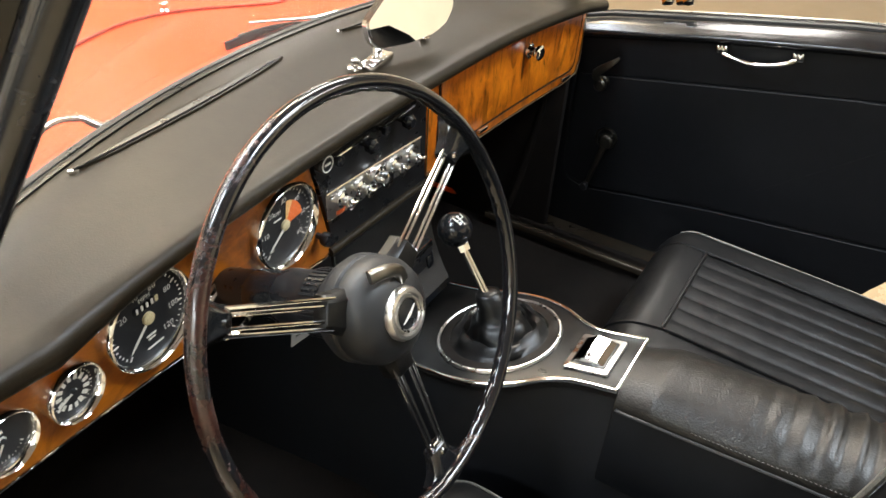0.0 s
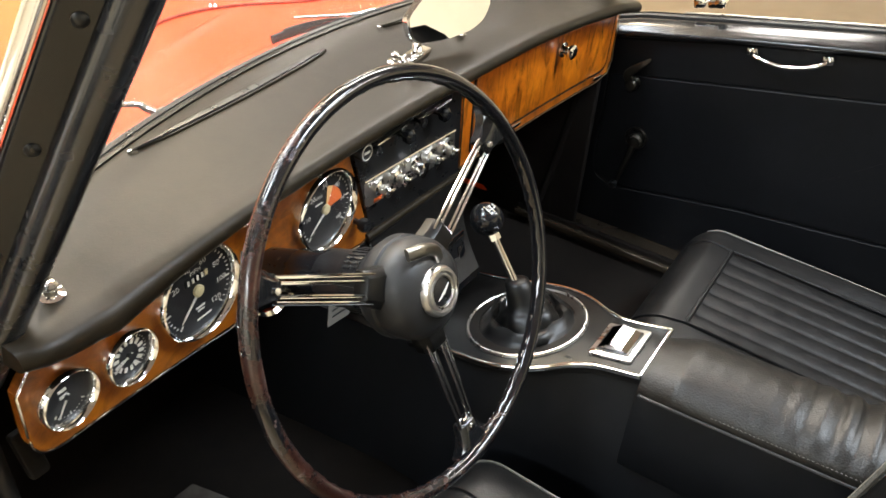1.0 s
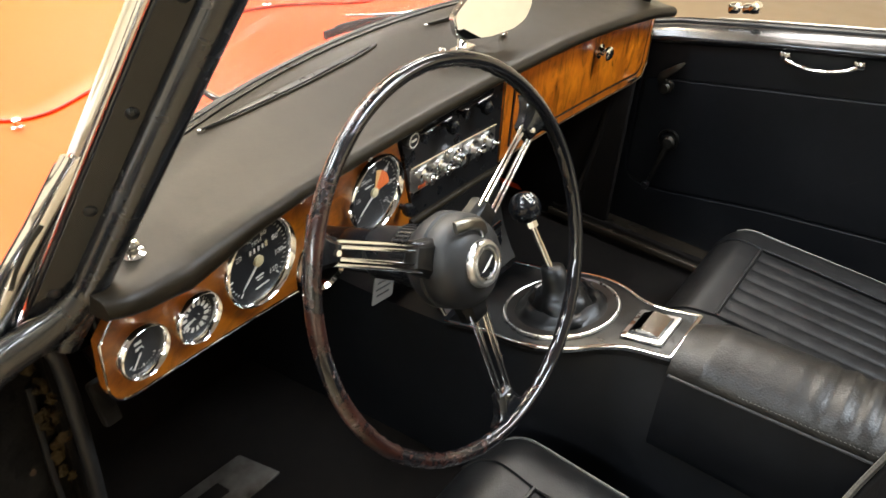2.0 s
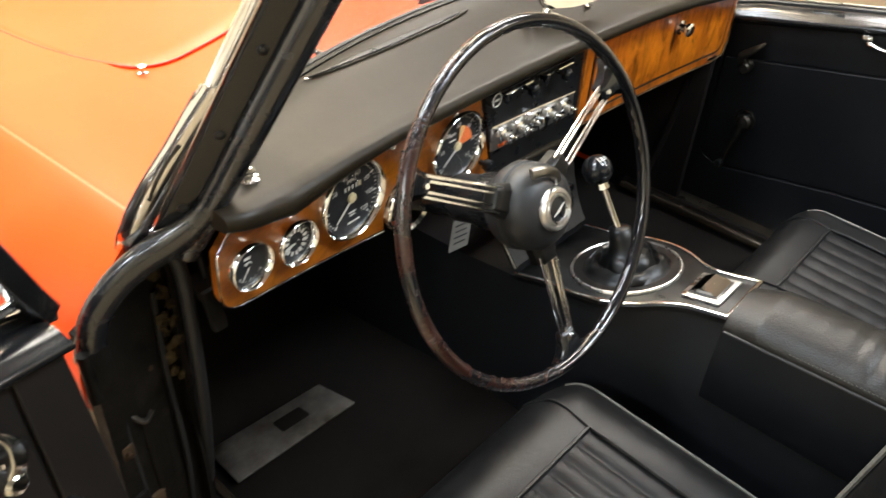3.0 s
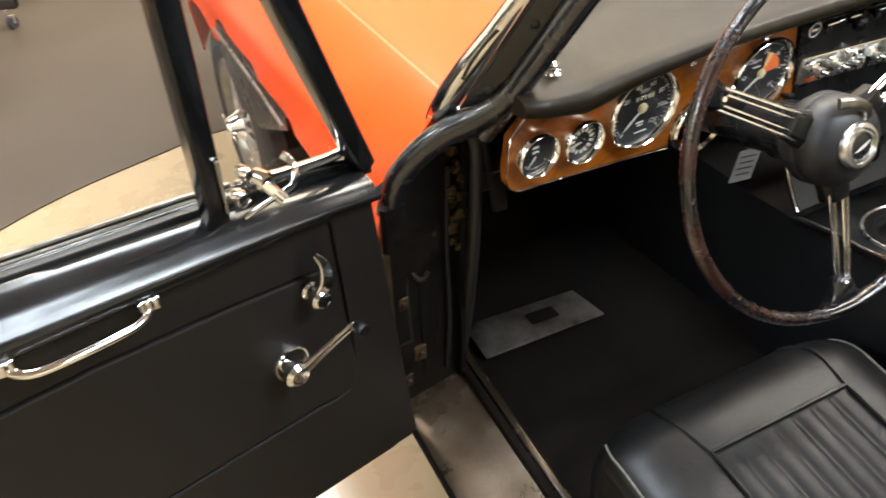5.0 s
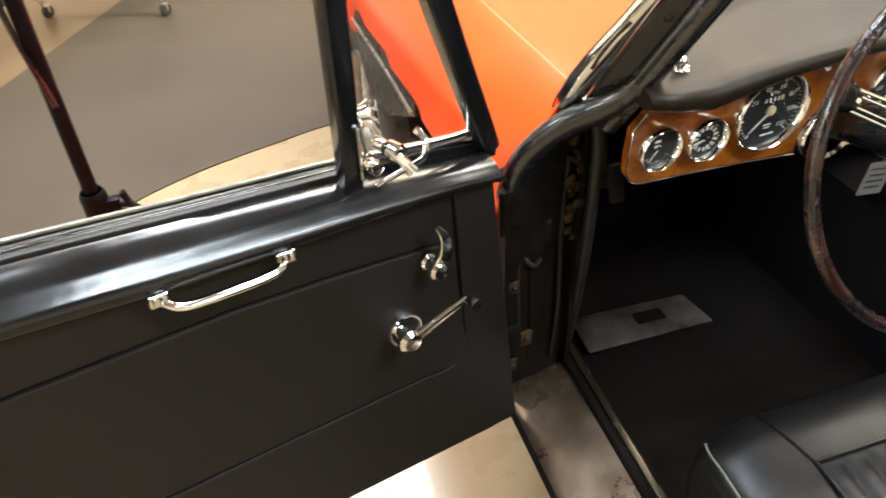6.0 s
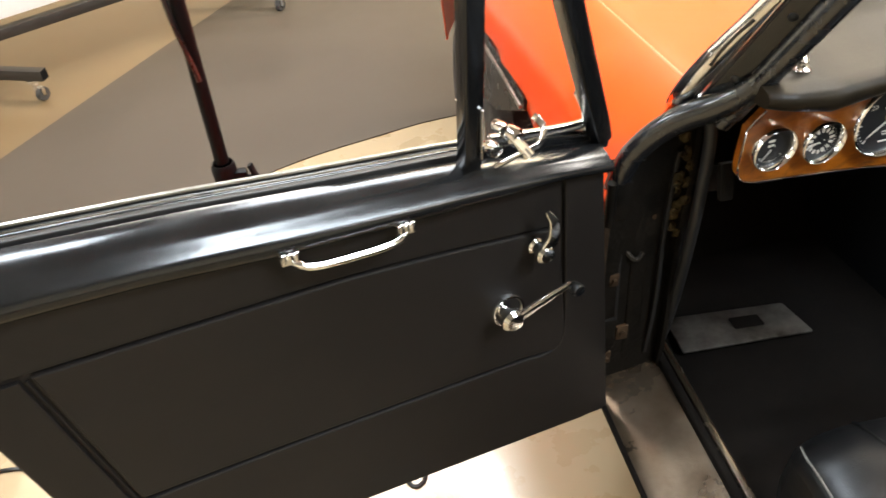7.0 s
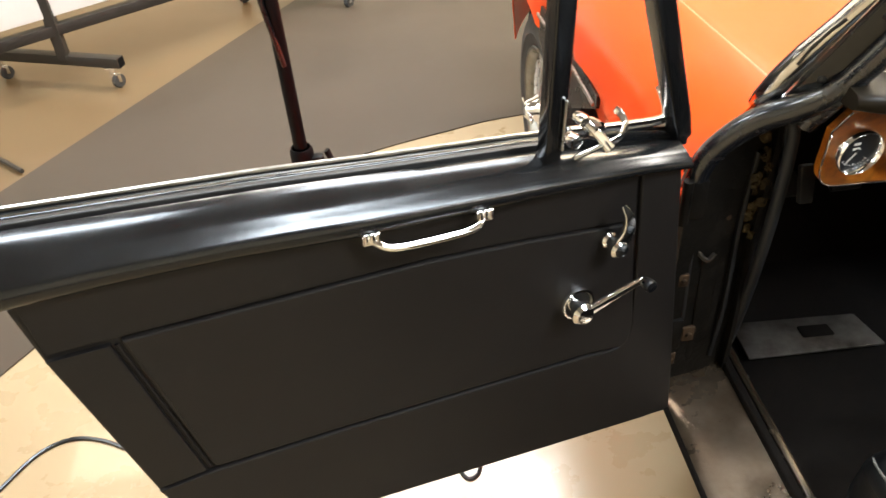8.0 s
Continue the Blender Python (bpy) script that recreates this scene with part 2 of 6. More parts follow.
FRAME = surface("dark_steel_frame", (0.022, 0.018, 0.014), (0.042, 0.034, 0.027), (0.4, 0.6), 0.3, 14, 220, 0.15, 0.0006)
POLE = surface("dark_pole", (0.0015, 0.0017, 0.0022), (0.003, 0.0032, 0.004), (0.4, 0.55), 0, 30, 220, 0.05, 0.0004, 0, 0.12)
# Chrome darkened in colour for the shaded passenger fittings; also the dull blade spine.
DARK_CHROME = surface("darkened_chrome", (0.035, 0.032, 0.028), (0.10, 0.093, 0.08), (0.3, 0.5), 1.0, 40, 300, 0.05, 0.0003)
DULL = surface("dulled_chrome", (0.16, 0.15, 0.13), (0.30, 0.285, 0.25), (0.25, 0.4), 1.0, 40, 300, 0.05, 0.0003)
PANE = clear("window_glass", film=0.075)
# White diffuse share stands in for the veil of light on the windscreen.
SCREEN = clear("windscreen_glass", film=0.06, veil=0.06)
LENS = clear("gauge_glass")
TUBE_GLOW = glow("lamp_diffuser_glow", (1.0, 0.93, 0.8), 6.0)


# ---- mesh helpers ----
def part(name, bm, material, parent=None, label="", angle=38.0):
    """Link a bmesh as one mesh object under a thing or a part."""
    me = bpy.data.meshes.new(name)
    bmesh.ops.recalc_face_normals(bm, faces=bm.faces)
    bm.to_mesh(me)
    bm.free()
    me.polygons.foreach_set("use_smooth", [True] * len(me.polygons))
    me.set_sharp_from_angle(angle=radians(angle))
    me.materials.append(material)
    ob = new(name, me)
    ob.parent = parent
    return tagged(ob, label)


def thing(name, label, category, group="", kind="", at=(0, 0, 0)):
    ob = new(name)
    ob.location = at
    ob.empty_display_size = 0.05
    return tagged(ob, label, category, group, kind)


def V(*a):
    return Vector(a)


def box(bm, centre, size, bevel=0.0, m=None, seg=2):
    made = bmesh.ops.create_cube(bm, size=1.0)["verts"]
    for v in made:
        v.co = Vector(centre) + Vector((v.co.x * size[0], v.co.y * size[1], v.co.z * size[2]))
    if bevel:
        edges = {e for v in made for e in v.link_edges}
        res = bmesh.ops.bevel(bm, geom=list(edges), offset=bevel, segments=seg, profile=0.5, affect="EDGES")
        made = res["verts"]
    if m:
        done = set()
        stack = [v for v in made if v.is_valid]
        while stack:
            v = stack.pop()
            if v in done:
                continue
            done.add(v)
            stack += [e.other_vert(v) for e in v.link_edges]
        for v in done:
            v.co = m @ v.co
    return bm


def loop(bm, pts):
    return [bm.verts.new(p) for p in pts]


def bridge(bm, a, b, closed=True):
    n = len(a)
    for i in range(n if closed else n - 1):
        j = (i + 1) % n
        bm.faces.new((a[i], a[j], b[j], b[i]))


def loft(bm, sections, closed=True, caps=True):
    """Skin over equal-length point loops."""
    rows = [loop(bm, s) for s in sections]
    for a, b in zip(rows, rows[1:]):
        bridge(bm, a, b, closed)
    if caps and closed:
        bm.faces.new(rows[0][::-1])
        bm.faces.new(rows[-1])
    return bm


def ring_of(n=12, rx=1.0, ry=None):
    ry = rx if ry is None else ry
    return [(rx * math.cos(2 * math.pi * i / n), ry * math.sin(2 * math.pi * i / n)) for i in range(n)]


def sweep(bm, pts, section, closed=False, up=(0, 0, 1), scale=None):
    """Carry a 2D section along a path, keeping its y axis near up."""
    pts = [Vector(p) for p in pts]
    up = Vector(up)
    rows = []
    n = len(pts)
    for i, p in enumerate(pts):
        a = pts[i - 1] if (i or closed) else p
        b = pts[(i + 1) % n] if (i < n - 1 or closed) else p
        d = (b - a).normalized()
        side = d.cross(up)
        side = side.normalized() if side.length > 1e-4 else d.orthogonal().normalized()
        top = side.cross(d)
        k = scale[i] if scale else 1.0
        rows.append(loop(bm, [p + side * (x * k) + top * (y * k) for x, y in section]))
    for a, b in zip(rows, rows[1:] + (rows[:1] if closed else [])):
        bridge(bm, a, b)
    if not closed:
        bm.faces.new(rows[0][::-1])
        bm.faces.new(rows[-1])
    return bm


def rod(bm, a, b, r0, r1=None, n=12):
    a, b = Vector(a), Vector(b)
    d = (b - a)
    u = d.orthogonal().normalized()
    w = d.normalized().cross(u)
    r1 = r0 if r1 is None else r1
    c = ring_of(n)
    return loft(bm, [[p + (u * x + w * y) * r for x, y in c] for p, r in ((a, r0), (b, r1))])


def lathe(bm, profile, m=Matrix(), n=32):
    """Turn (radius, height) pairs about the z axis of m."""
    rows = []
    for r, h in profile:
        if r < 1e-6:
            rows.append([bm.verts.new(m @ V(0, 0, h))])
        else:
            rows.append(loop(bm, [m @ V(r * x, r * y, h) for x, y in ring_of(n)]))
    for a, b in zip(rows, rows[1:]):
        if len(a) == 1 and len(b) == 1:
            continue
        for i in range(n):
            j = (i + 1) % n
            if len(a) == 1:
                bm.faces.new((a[0], b[i], b[j]))
            elif len(b) == 1:
                bm.faces.new((a[i], a[j], b[0]))
            else:
                bm.faces.new((a[i], a[j], b[j], b[i]))
    return bm


def rounded(points, radii, n=5):
    """A polygon with its corners rounded; radii is one number or one for each corner."""
    out = []
    k = len(points)
    for i in range(k):
        r = radii if isinstance(radii, (int, float)) else radii[i]
        p, a, b = (Vector(q) for q in (points[i], points[i - 1], points[(i + 1) % k]))
        if r <= 0:
            out.append(tuple(p))
            continue
        u, w = (a - p).normalized(), (b - p).normalized()
        r = min(r, (a - p).length * 0.48, (b - p).length * 0.48)
        s, e = p + u * r, p + w * r
        for j in range(n + 1):
            f = j / n
            out.append(tuple(s * (1 - f) ** 2 + p * 2 * f * (1 - f) + e * f * f))
    return out


def slab(bm, outline, thick, m=Matrix(), bevel=0.0, holes=()):
    """A plate: outline in the x, y plane of m, from height 0 down to -thick, its upper edge eased by bevel."""
    rows = []
    c = sum((Vector(p) for p in outline), Vector((0, 0))) / len(outline)

    def inset(d):
        k = len(outline)
        out = []
        for i in range(k):
            p, a, b = Vector(outline[i]), Vector(outline[i - 1]), Vector(outline[(i + 1) % k])
            t = (b - a)
            nrm = Vector((-t.y, t.x)).normalized() if t.length else (c - p).normalized()
            if nrm.dot(c - p) < 0 and not holes:
                pass
            out.append(p + nrm * d * turn)
        return out
    area = sum(outline[i - 1][0] * outline[i][1] - outline[i][0] * outline[i - 1][1] for i in range(len(outline)))
    turn = 1 if area > 0 else -1
    steps = [(0.0, -thick), (0.0, -bevel), (bevel * 0.3, -bevel * 0.3), (bevel, 0.0)] if bevel else [(0.0, -thick), (0.0, 0.0)]
    for d, h in steps:
        pts = inset(d) if d else [Vector(p) for p in outline]
        rows.append(loop(bm, [m @ V(p[0], p[1], h) for p in pts]))
    for a, b in zip(rows, rows[1:]):
        bridge(bm, a, b)
    bm.faces.new(rows[0][::-1])
    bm.faces.new(rows[-1])
    return bm


def sheet(bm, f, nu, nv, thick=0.0):
    """A surface f(u, v) over the unit square; thick: closed downwards along f's own normals."""
    g = [[bm.verts.new(f(i / nu, j / nv)) for j in range(nv + 1)] for i in range(nu + 1)]
    for i in range(nu):
        for j in range(nv):
            bm.faces.new((g[i][j], g[i + 1][j], g[i + 1][j + 1], g[i][j + 1]))
    if thick:
        bm.normal_update()
        low = [[bm.verts.new(v.co - v.normal * thick) for v in row] for row in g]
        for i in range(nu):
            for j in range(nv):
                bm.faces.new((low[i][j], low[i][j + 1], low[i + 1][j + 1], low[i + 1][j]))
        edge = [(g[i][0], low[i][0]) for i in range(nu + 1)] + [(g[nu][j], low[nu][j]) for j in range(1, nv + 1)]
        edge += [(g[i][nv], low[i][nv]) for i in range(nu - 1, -1, -1)] + [(g[0][j], low[0][j]) for j in range(nv - 1, 0, -1)]
        for (a, b), (c, d) in zip(edge, edge[1:] + edge[:1]):
            bm.faces.new((a, b, d, c))
    return bm


def smooth_path(pts, n=6):
    """A Catmull-Rom curve through the points."""
    pts = [Vector(p) for p in pts]
    ext = [pts[0] * 2 - pts[1]] + pts + [pts[-1] * 2 - pts[-2]]
    out = []
    for i in range(1, len(ext) - 2):
        a, b, c, d = ext[i - 1:i + 3]
        for j in range(n):
            t = j / n
            out.append(0.5 * ((2 * b) + (c - a) * t + (2 * a - 5 * b + 4 * c - d) * t * t + (3 * b - a - 3 * c + d) * t ** 3))
    return out + [pts[-1]]


def lerp(a, b, t):
    return a + (b - a) * t


def curve(x, knots):
    """Straight interpolation through (x, value) knots."""
    for (x0, y0), (x1, y1) in zip(knots, knots[1:]):
        if x <= x1:
            return lerp(y0, y1, max(0.0, (x - x0) / (x1 - x0)))
    return knots[-1][1]


def facing(origin, right, up):
    """A matrix whose x runs along right, y along up and z out of the face."""
    r, u = Vector(right).normalized(), Vector(up).normalized()
    n = r.cross(u).normalized()
    u = n.cross(r)
    return Matrix(((r.x, u.x, n.x, origin[0]), (r.y, u.y, n.y, origin[1]), (r.z, u.z, n.z, origin[2]), (0, 0, 0, 1)))


def lettering(text, height, m, name, parent, material, label=""):
    """Built-in font as thin mesh writing, centred at m."""
    fc = bpy.data.curves.new(name, "FONT")
    fc.body, fc.size, fc.align_x, fc.align_y, fc.resolution_u = text, height * 1.4, "CENTER", "CENTER", 2
    tmp = bpy.data.objects.new("tmp", fc)
    me = bpy.data.meshes.new_from_object(tmp)
    bpy.data.objects.remove(tmp)
    me.transform(m)
    me.materials.append(material)
    ob = new(name, me)
    ob.parent = parent
    return tagged(ob, label)




# ---- the hall ----
def hall():
    fl = thing("floor", "sealed beige concrete hall floor with soft reflections", "floor", kind="structure")
    bm = bmesh.new()
    box(bm, (0.2, 0.3, -0.05), (10.4, 10.6, 0.1))
    part("floor_slab", bm, FLOOR, fl)
    for name, c, s in (("wall_north", (0.2, 5.65, 1.6), (10.4, 0.1, 3.2)), ("wall_south", (0.2, -5.05, 1.6), (10.4, 0.1, 3.2)),
                       ("wall_east", (5.45, 0.3, 1.6), (0.1, 10.6, 3.2)), ("wall_west", (-5.05, 0.3, 1.6), (0.1, 10.6, 3.2))):
        bm = bmesh.new()
        box(bm, c, s)
        tagged(part(name, bm, WALL), "plain cream painted hall wall", "wall", kind="structure")
    bm = bmesh.new()
    box(bm, (0.2, 0.3, 3.25), (10.4, 10.6, 0.1))
    tagged(part("ceiling", bm, CEIL), "plain grey hall ceiling", "ceiling", kind="structure")
    for x, y, w, broad, _, _ in CEILING_LIGHTS:
        t = thing("unseen_ceiling_light", "unseen ceiling light panel added to match the highlights", "ceiling light", "ceiling lights", at=(x, y, 3.2))
        bm = bmesh.new()
        box(bm, (0, 0, -0.02), (w + 0.1, broad + 0.1, 0.04), 0.006)
        part("light_frame", bm, BOARD, t)
        bm = bmesh.new()
        box(bm, (0, 0, -0.042), (w, broad, 0.008), 0.002)
        part("diffuser", bm, TUBE_GLOW, t, "glowing white diffuser")


hall()


def floor_mat():
    near = smooth_path([(0.9, 1.30, 0), (0.0, 1.41, 0), (-0.64, 1.39, 0), (-0.90, 1.34, 0), (-1.16, 1.262, 0), (-1.38, 1.14, 0), (-1.70, 0.86, 0), (-1.97, 0.55, 0), (-2.2, 0.1, 0)], 5)
    far = [(-3.05, 0.0, 0), (-2.2, 1.29, 0), (-1.33, 2.57, 0), (-0.6, 3.64, 0), (1.6, 3.4, 0)]
    # car-side floor, its stronger light put into a paler colour, tucked under the mat
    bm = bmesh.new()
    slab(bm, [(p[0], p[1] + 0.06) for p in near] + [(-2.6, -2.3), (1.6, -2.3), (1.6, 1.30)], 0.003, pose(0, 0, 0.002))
    tagged(part("lit_floor_zone", bm, FLOOR_LIT), "beige floor under the car, colour lightened as if lit", "floor sheet", kind="structure")
    bm = bmesh.new()
    slab(bm, [(p[0], p[1]) for p in near] + [(p[0], p[1]) for p in far], 0.004, pose(0, 0, 0.006))
    tagged(part("floor_mat", bm, MAT), "thin grey vinyl sheet laid on the hall floor", "floor mat", kind="structure")


floor_mat()


# ---- the car: body shell ----
car = thing("car", "red open classic sports car, black interior, driver door open", "car")


def glass_y(x):
    return 0.175 - 0.35 * x * x


def wing_z(y):
    return curve(y, [(0.0, 0.792), (0.09, 0.786), (0.56, 0.751), (1.0, 0.730), (1.5, 0.68), (1.8, 0.58)])


def top_z(x, y):
    """Height of the bonnet, scuttle and wing crowns."""
    ax = abs(x)
    mid = curve(y, [(0.0, 0.838), (0.17, 0.825), (0.45, 0.805), (1.0, 0.785), (1.5, 0.745), (1.8, 0.66)])
    k = min(1.0, ax / 0.42)
    low = wing_z(y) - 0.012
    z = lerp(mid, low, k * k * (3 - 2 * k))
    if ax > 0.42:
        q = (ax - 0.42) / 0.19
        z = lerp(low, wing_z(y), q * q * (3 - 2 * q))
    return z


def body_point(u, v, side):
    """u: from the centre line over the wing and down its flank; v: from the windscreen to the nose."""
    if u < 0.55:
        x = 0.61 * u / 0.55
        y0 = glass_y(x) + 0.022
        y = lerp(y0, 1.85 - 0.25 * x * x, v)
        return V(side * x, y, top_z(x, y))
    w = (u - 0.55) / 0.45
    q = max(0.0, (w - 0.4) / 0.6)
    y = lerp(0.066 - 0.012 * min(1.0, w / 0.08) * (1 - min(1.0, q * 4)) + 0.045 * min(1.0, q * 4), 1.757, v)
    zc = wing_z(y)
    bulge = 0.004 * math.sin(min(1.0, max(0.0, (y - 0.25) / 1.3)) * math.pi)
    # the crown rolls over into a soft crease, then the side drops almost upright
    k = min(1.0, max(0.0, (y - 0.09) / 0.13))
    k = k * k * (3 - 2 * k)
    drop = lerp(0.17, curve(y, [(0.2, 0.078), (0.5, 0.082), (0.66, 0.096), (1.0, 0.11), (1.7, 0.16)]), k)
    a0, a1 = 0.42, lerp(math.pi / 2, 1.12, k)
    if w < 0.4:
        a = lerp(a0, a1, w / 0.4)
        return V(side * (0.61 - 0.75 * max(0.0, y - 1.16) ** 1.7 * w / 0.4 + (0.103 + bulge) * (math.sin(a) - math.sin(a0)) / (math.sin(a1) - math.sin(a0))), y, zc - drop * (math.cos(a0) - math.cos(a)) / (math.cos(a0) - math.cos(a1)))
    z = lerp(zc - drop, 0.31, q)
    plain = 0.713 - 0.07 * q
    shaped = 0.713 + bulge + 0.004 * min(1.0, q * 4) - 0.125 * max(0.0, (0.600 - z) / 0.29) ** 0.6 * min(1.0, max(0.1, (0.90 - y) / 0.12))
    return V(side * (lerp(plain, shaped, k) - 0.75 * max(0.0, y - 1.16) ** 1.7), y, z)


def cut_round(ob, y, z, r, side):
    """Open a round wheel arch through a body skin."""
    bm = bmesh.new()
    rod(bm, (side * 0.45, y, z), (side * 0.95, y, z), r, r, 48)
    me = bpy.data.meshes.new("cutter")
    bmesh.ops.recalc_face_normals(bm, faces=bm.faces)
    bm.to_mesh(me)
    bm.free()
    cutter = new("cutter", me)
    mod = ob.modifiers.new("arch", "BOOLEAN")
    mod.object, mod.operation, mod.solver = cutter, "DIFFERENCE", "EXACT"
    dep = bpy.context.evaluated_depsgraph_get()
    done = bpy.data.meshes.new_from_object(ob.evaluated_get(dep))
    ob.modifiers.clear()
    ob.data = done
    bpy.data.objects.remove(cutter)


AXLE_Y, AXLE_Z = 0.995, 0.249
for side in (-1, 1):
    bm = bmesh.new()
    sheet(bm, lambda u, v: body_point(0.36 + 0.64 * u, v, side), 46, 44, 0.004)
    wing = part("front_wing", bm, RED, car, "glossy red front wing with a crease along its crown", 30)
    cut_round(wing, AXLE_Y, AXLE_Z, 0.290, side)
    # Bead lightened in colour so that it carries the highlight of the wing crease.
    bm = bmesh.new()
    sweep(bm, [V(side * 0.611, lerp(0.088, 1.70, i / 30), wing_z(lerp(0.088, 1.70, i / 30)) + 0.0006) for i in range(31)], ring_of(10, 0.0030))
    part("wing_bead", bm, BEAD, wing, "wing joint bead, paler to show its highlight")


def bonnet_back(x):
    """Rear edge of the bonnet lid, with rounded corners."""
    k = min(1.0, max(0.0, (abs(x) - 0.32) / 0.075))
    return 0.452 + 0.012 * (1 - abs(x) / 0.32 if abs(x) < 0.32 else 0.0) + 0.075 * (1 - math.sqrt(max(0.0, 1 - k * k)))


def lid_point(u, v):
    x0 = lerp(-0.395, 0.395, u)
    x = x0 * (1 + 0.16 * (1 - math.exp(-9 * v)))
    y = lerp(bonnet_back(x0), 1.79, v)
    return x, y


def scuttle():
    bm = bmesh.new()

    def f(u, v):
        x = lerp(-0.399, 0.399, u)
        y0 = glass_y(x) + 0.022
        y = lerp(y0, bonnet_back(x) + 0.02, v)
        return V(x, y, top_z(x, y))
    sheet(bm, f, 40, 30, 0.004)
    part("scuttle", bm, RED, car, "glossy red scuttle panel below the windscreen")
    bm = bmesh.new()

    def g(u, v):
        x, y = lid_point(u, v)
        e = max(0.0, 1 - min(u, 1 - u) * 0.85 / 0.012, 1 - v * 1.38 / 0.012)
        return V(x, y, top_z(x, y) + 0.0045 - 0.003 * e * e)
    sheet(bm, g, 90, 60, 0.003)
    lid = part("bonnet", bm, RED, car, "glossy red bonnet lid with rounded rear corners")
    # Thin dark red strip added as the shadow line of the bonnet gap.
    bm = bmesh.new()
    edge = [lid_point(0.0, 0.6 - 0.6 * i / 20) for i in range(20)] + [lid_point(i / 60, 0.0) for i in range(61)] + [lid_point(1.0, 0.6 * i / 20) for i in range(1, 21)]
    sweep(bm, [V(x, y, top_z(x, y) + 0.0030) for x, y in edge], ring_of(8, 0.0021))
    part("bonnet_gap_strip", bm, SEAM, lid, "dark red strip drawn as the shade in the bonnet gap")


scuttle()


def road_wheel(side):
    m = pose(side * 0.636, AXLE_Y, AXLE_Z) @ facing((0, 0, 0), (0, side, 0), (0, 0, 1))
    bm = bmesh.new()
    lathe(bm, [(0.150, -0.060), (0.165, -0.066), (0.205, -0.068), (0.232, -0.055), (0.242, -0.030), (0.244, 0.0), (0.242, 0.028), (0.234, 0.044), (0.220, 0.052), (0.205, 0.055), (0.188, 0.0555), (0.186, 0.0570), (0.184, 0.0555), (0.165, 0.052), (0.150, 0.044)], m, 64)
    tyre = part("tyre", bm, TYRE, car, "black road tyre on a wire wheel")
    bm = bmesh.new()
    for k in range(64):
        box(bm, (0.2435, 0, 0.018 * (-1) ** k), (0.006, 0.014, 0.040), 0, m @ pose(0, 0, 0, 0, 0, 360 * k / 64))
    part("tread_blocks", bm, TYRE, tyre)
    bm = bmesh.new()
    lathe(bm, [(0.148, 0.052), (0.154, 0.054), (0.156, 0.050), (0.150, 0.044), (0.140, 0.036), (0.134, 0.018), (0.134, -0.040), (0.150, -0.056), (0.145, -0.056), (0.130, -0.040), (0.130, 0.022), (0.138, 0.042), (0.148, 0.052)], m, 56)
    part("wheel_rim", bm, DULL, tyre, "silvered wire wheel rim")
    # Dark disc added to keep shade behind the wire spokes.
    part("spoke_backing_disc", lathe(bmesh.new(), [(0.0, -0.03), (0.105, -0.03), (0.108, -0.038), (0.108, -0.06), (0.0, -0.06)], m, 32), JAMB, tyre, "dark disc added behind the spokes")
    bm = bmesh.new()
    for k in range(60):
        a = 2 * math.pi * k / 60
        b = a + (0.42 if k % 2 else -0.42)
        outer = k % 4 < 2
        rod(bm, m @ V(0.034 * math.cos(b), 0.034 * math.sin(b), 0.050 if outer else -0.01), m @ V(0.134 * math.cos(a), 0.134 * math.sin(a), 0.030 if outer else 0.004), 0.0028, 0.0028, 6)
    tagged(part("wire_spokes", bm, WIRE, tyre, "crossed silvered wire spokes"), kind="stuff")
    bm = bmesh.new()
    lathe(bm, [(0.040, -0.03), (0.040, 0.050), (0.030, 0.062), (0.026, 0.076), (0.018, 0.086), (0.0, 0.088)], m, 24)
    for a in (0, 180):
        box(bm, (0.036, 0, 0.078), (0.044, 0.012, 0.009), 0.003, m @ pose(0, 0, 0, 0, 0, a))
    part("knock_off_cap", bm, CHROME, tyre, "two-eared spinner cap")


for side in (-1, 1):
    road_wheel(side)
    bm = bmesh.new()
    sheet(bm, lambda u, v: V(side * lerp(0.42, 0.655, u), AXLE_Y + 0.302 * math.cos(math.pi * v * 0.9), AXLE_Z + 0.302 * math.sin(math.pi * v * 0.9)), 4, 24, 0.004)
    part("wheel_well", bm, JAMB, car, "near-black inner wheel arch")
    # dark panel outlined to fit the camera's view, a bright moulding along its top
    arch = [(AXLE_Y - 0.296 * math.cos(radians(a)), AXLE_Z + 0.296 * math.sin(radians(a))) for a in range(38, 63, 6)]
    top = [(y, 0.604 - 0.018 * max(0.0, (y - 0.55) / 0.25)) for y in (0.84, 0.72, 0.62, 0.52, 0.41)]
    bm = bmesh.new()
    slab(bm, ([(0.41, 0.580), (0.60, 0.476)] + arch + top)[::1 if side > 0 else -1], 0.006, facing((side * 0.714, 0, 0), (0, 1, 0), (0, 0, 1)), 0.001)
    lower = part("lower_side", bm, SPLASH, car, "dark grey panel below the wing side")
    bm = bmesh.new()
    sweep(bm, [V(side * 0.726, y, z - 0.015) for y, z in top], rounded([(-0.003, -0.0035), (0.003, -0.0035), (0.002, 0.0035), (-0.002, 0.0035)], 0.0015, 2))
    part("side_moulding", bm, STEEL, lower, "thin bright moulding strip")


# ---- the car: windscreen, dashboard ----
def cover_z(y):
    """Slope of the padded top towards the windscreen."""
    return 0.8295 + 0.17 * y


def post_at(side, z):
    """Axis of a windscreen post: raked back and leaning inwards."""
    return V(side * (0.592 - 0.295 * (z - 0.823)), 0.011 - 0.47 * (z - 0.823), z)


POST_TOP = 1.32


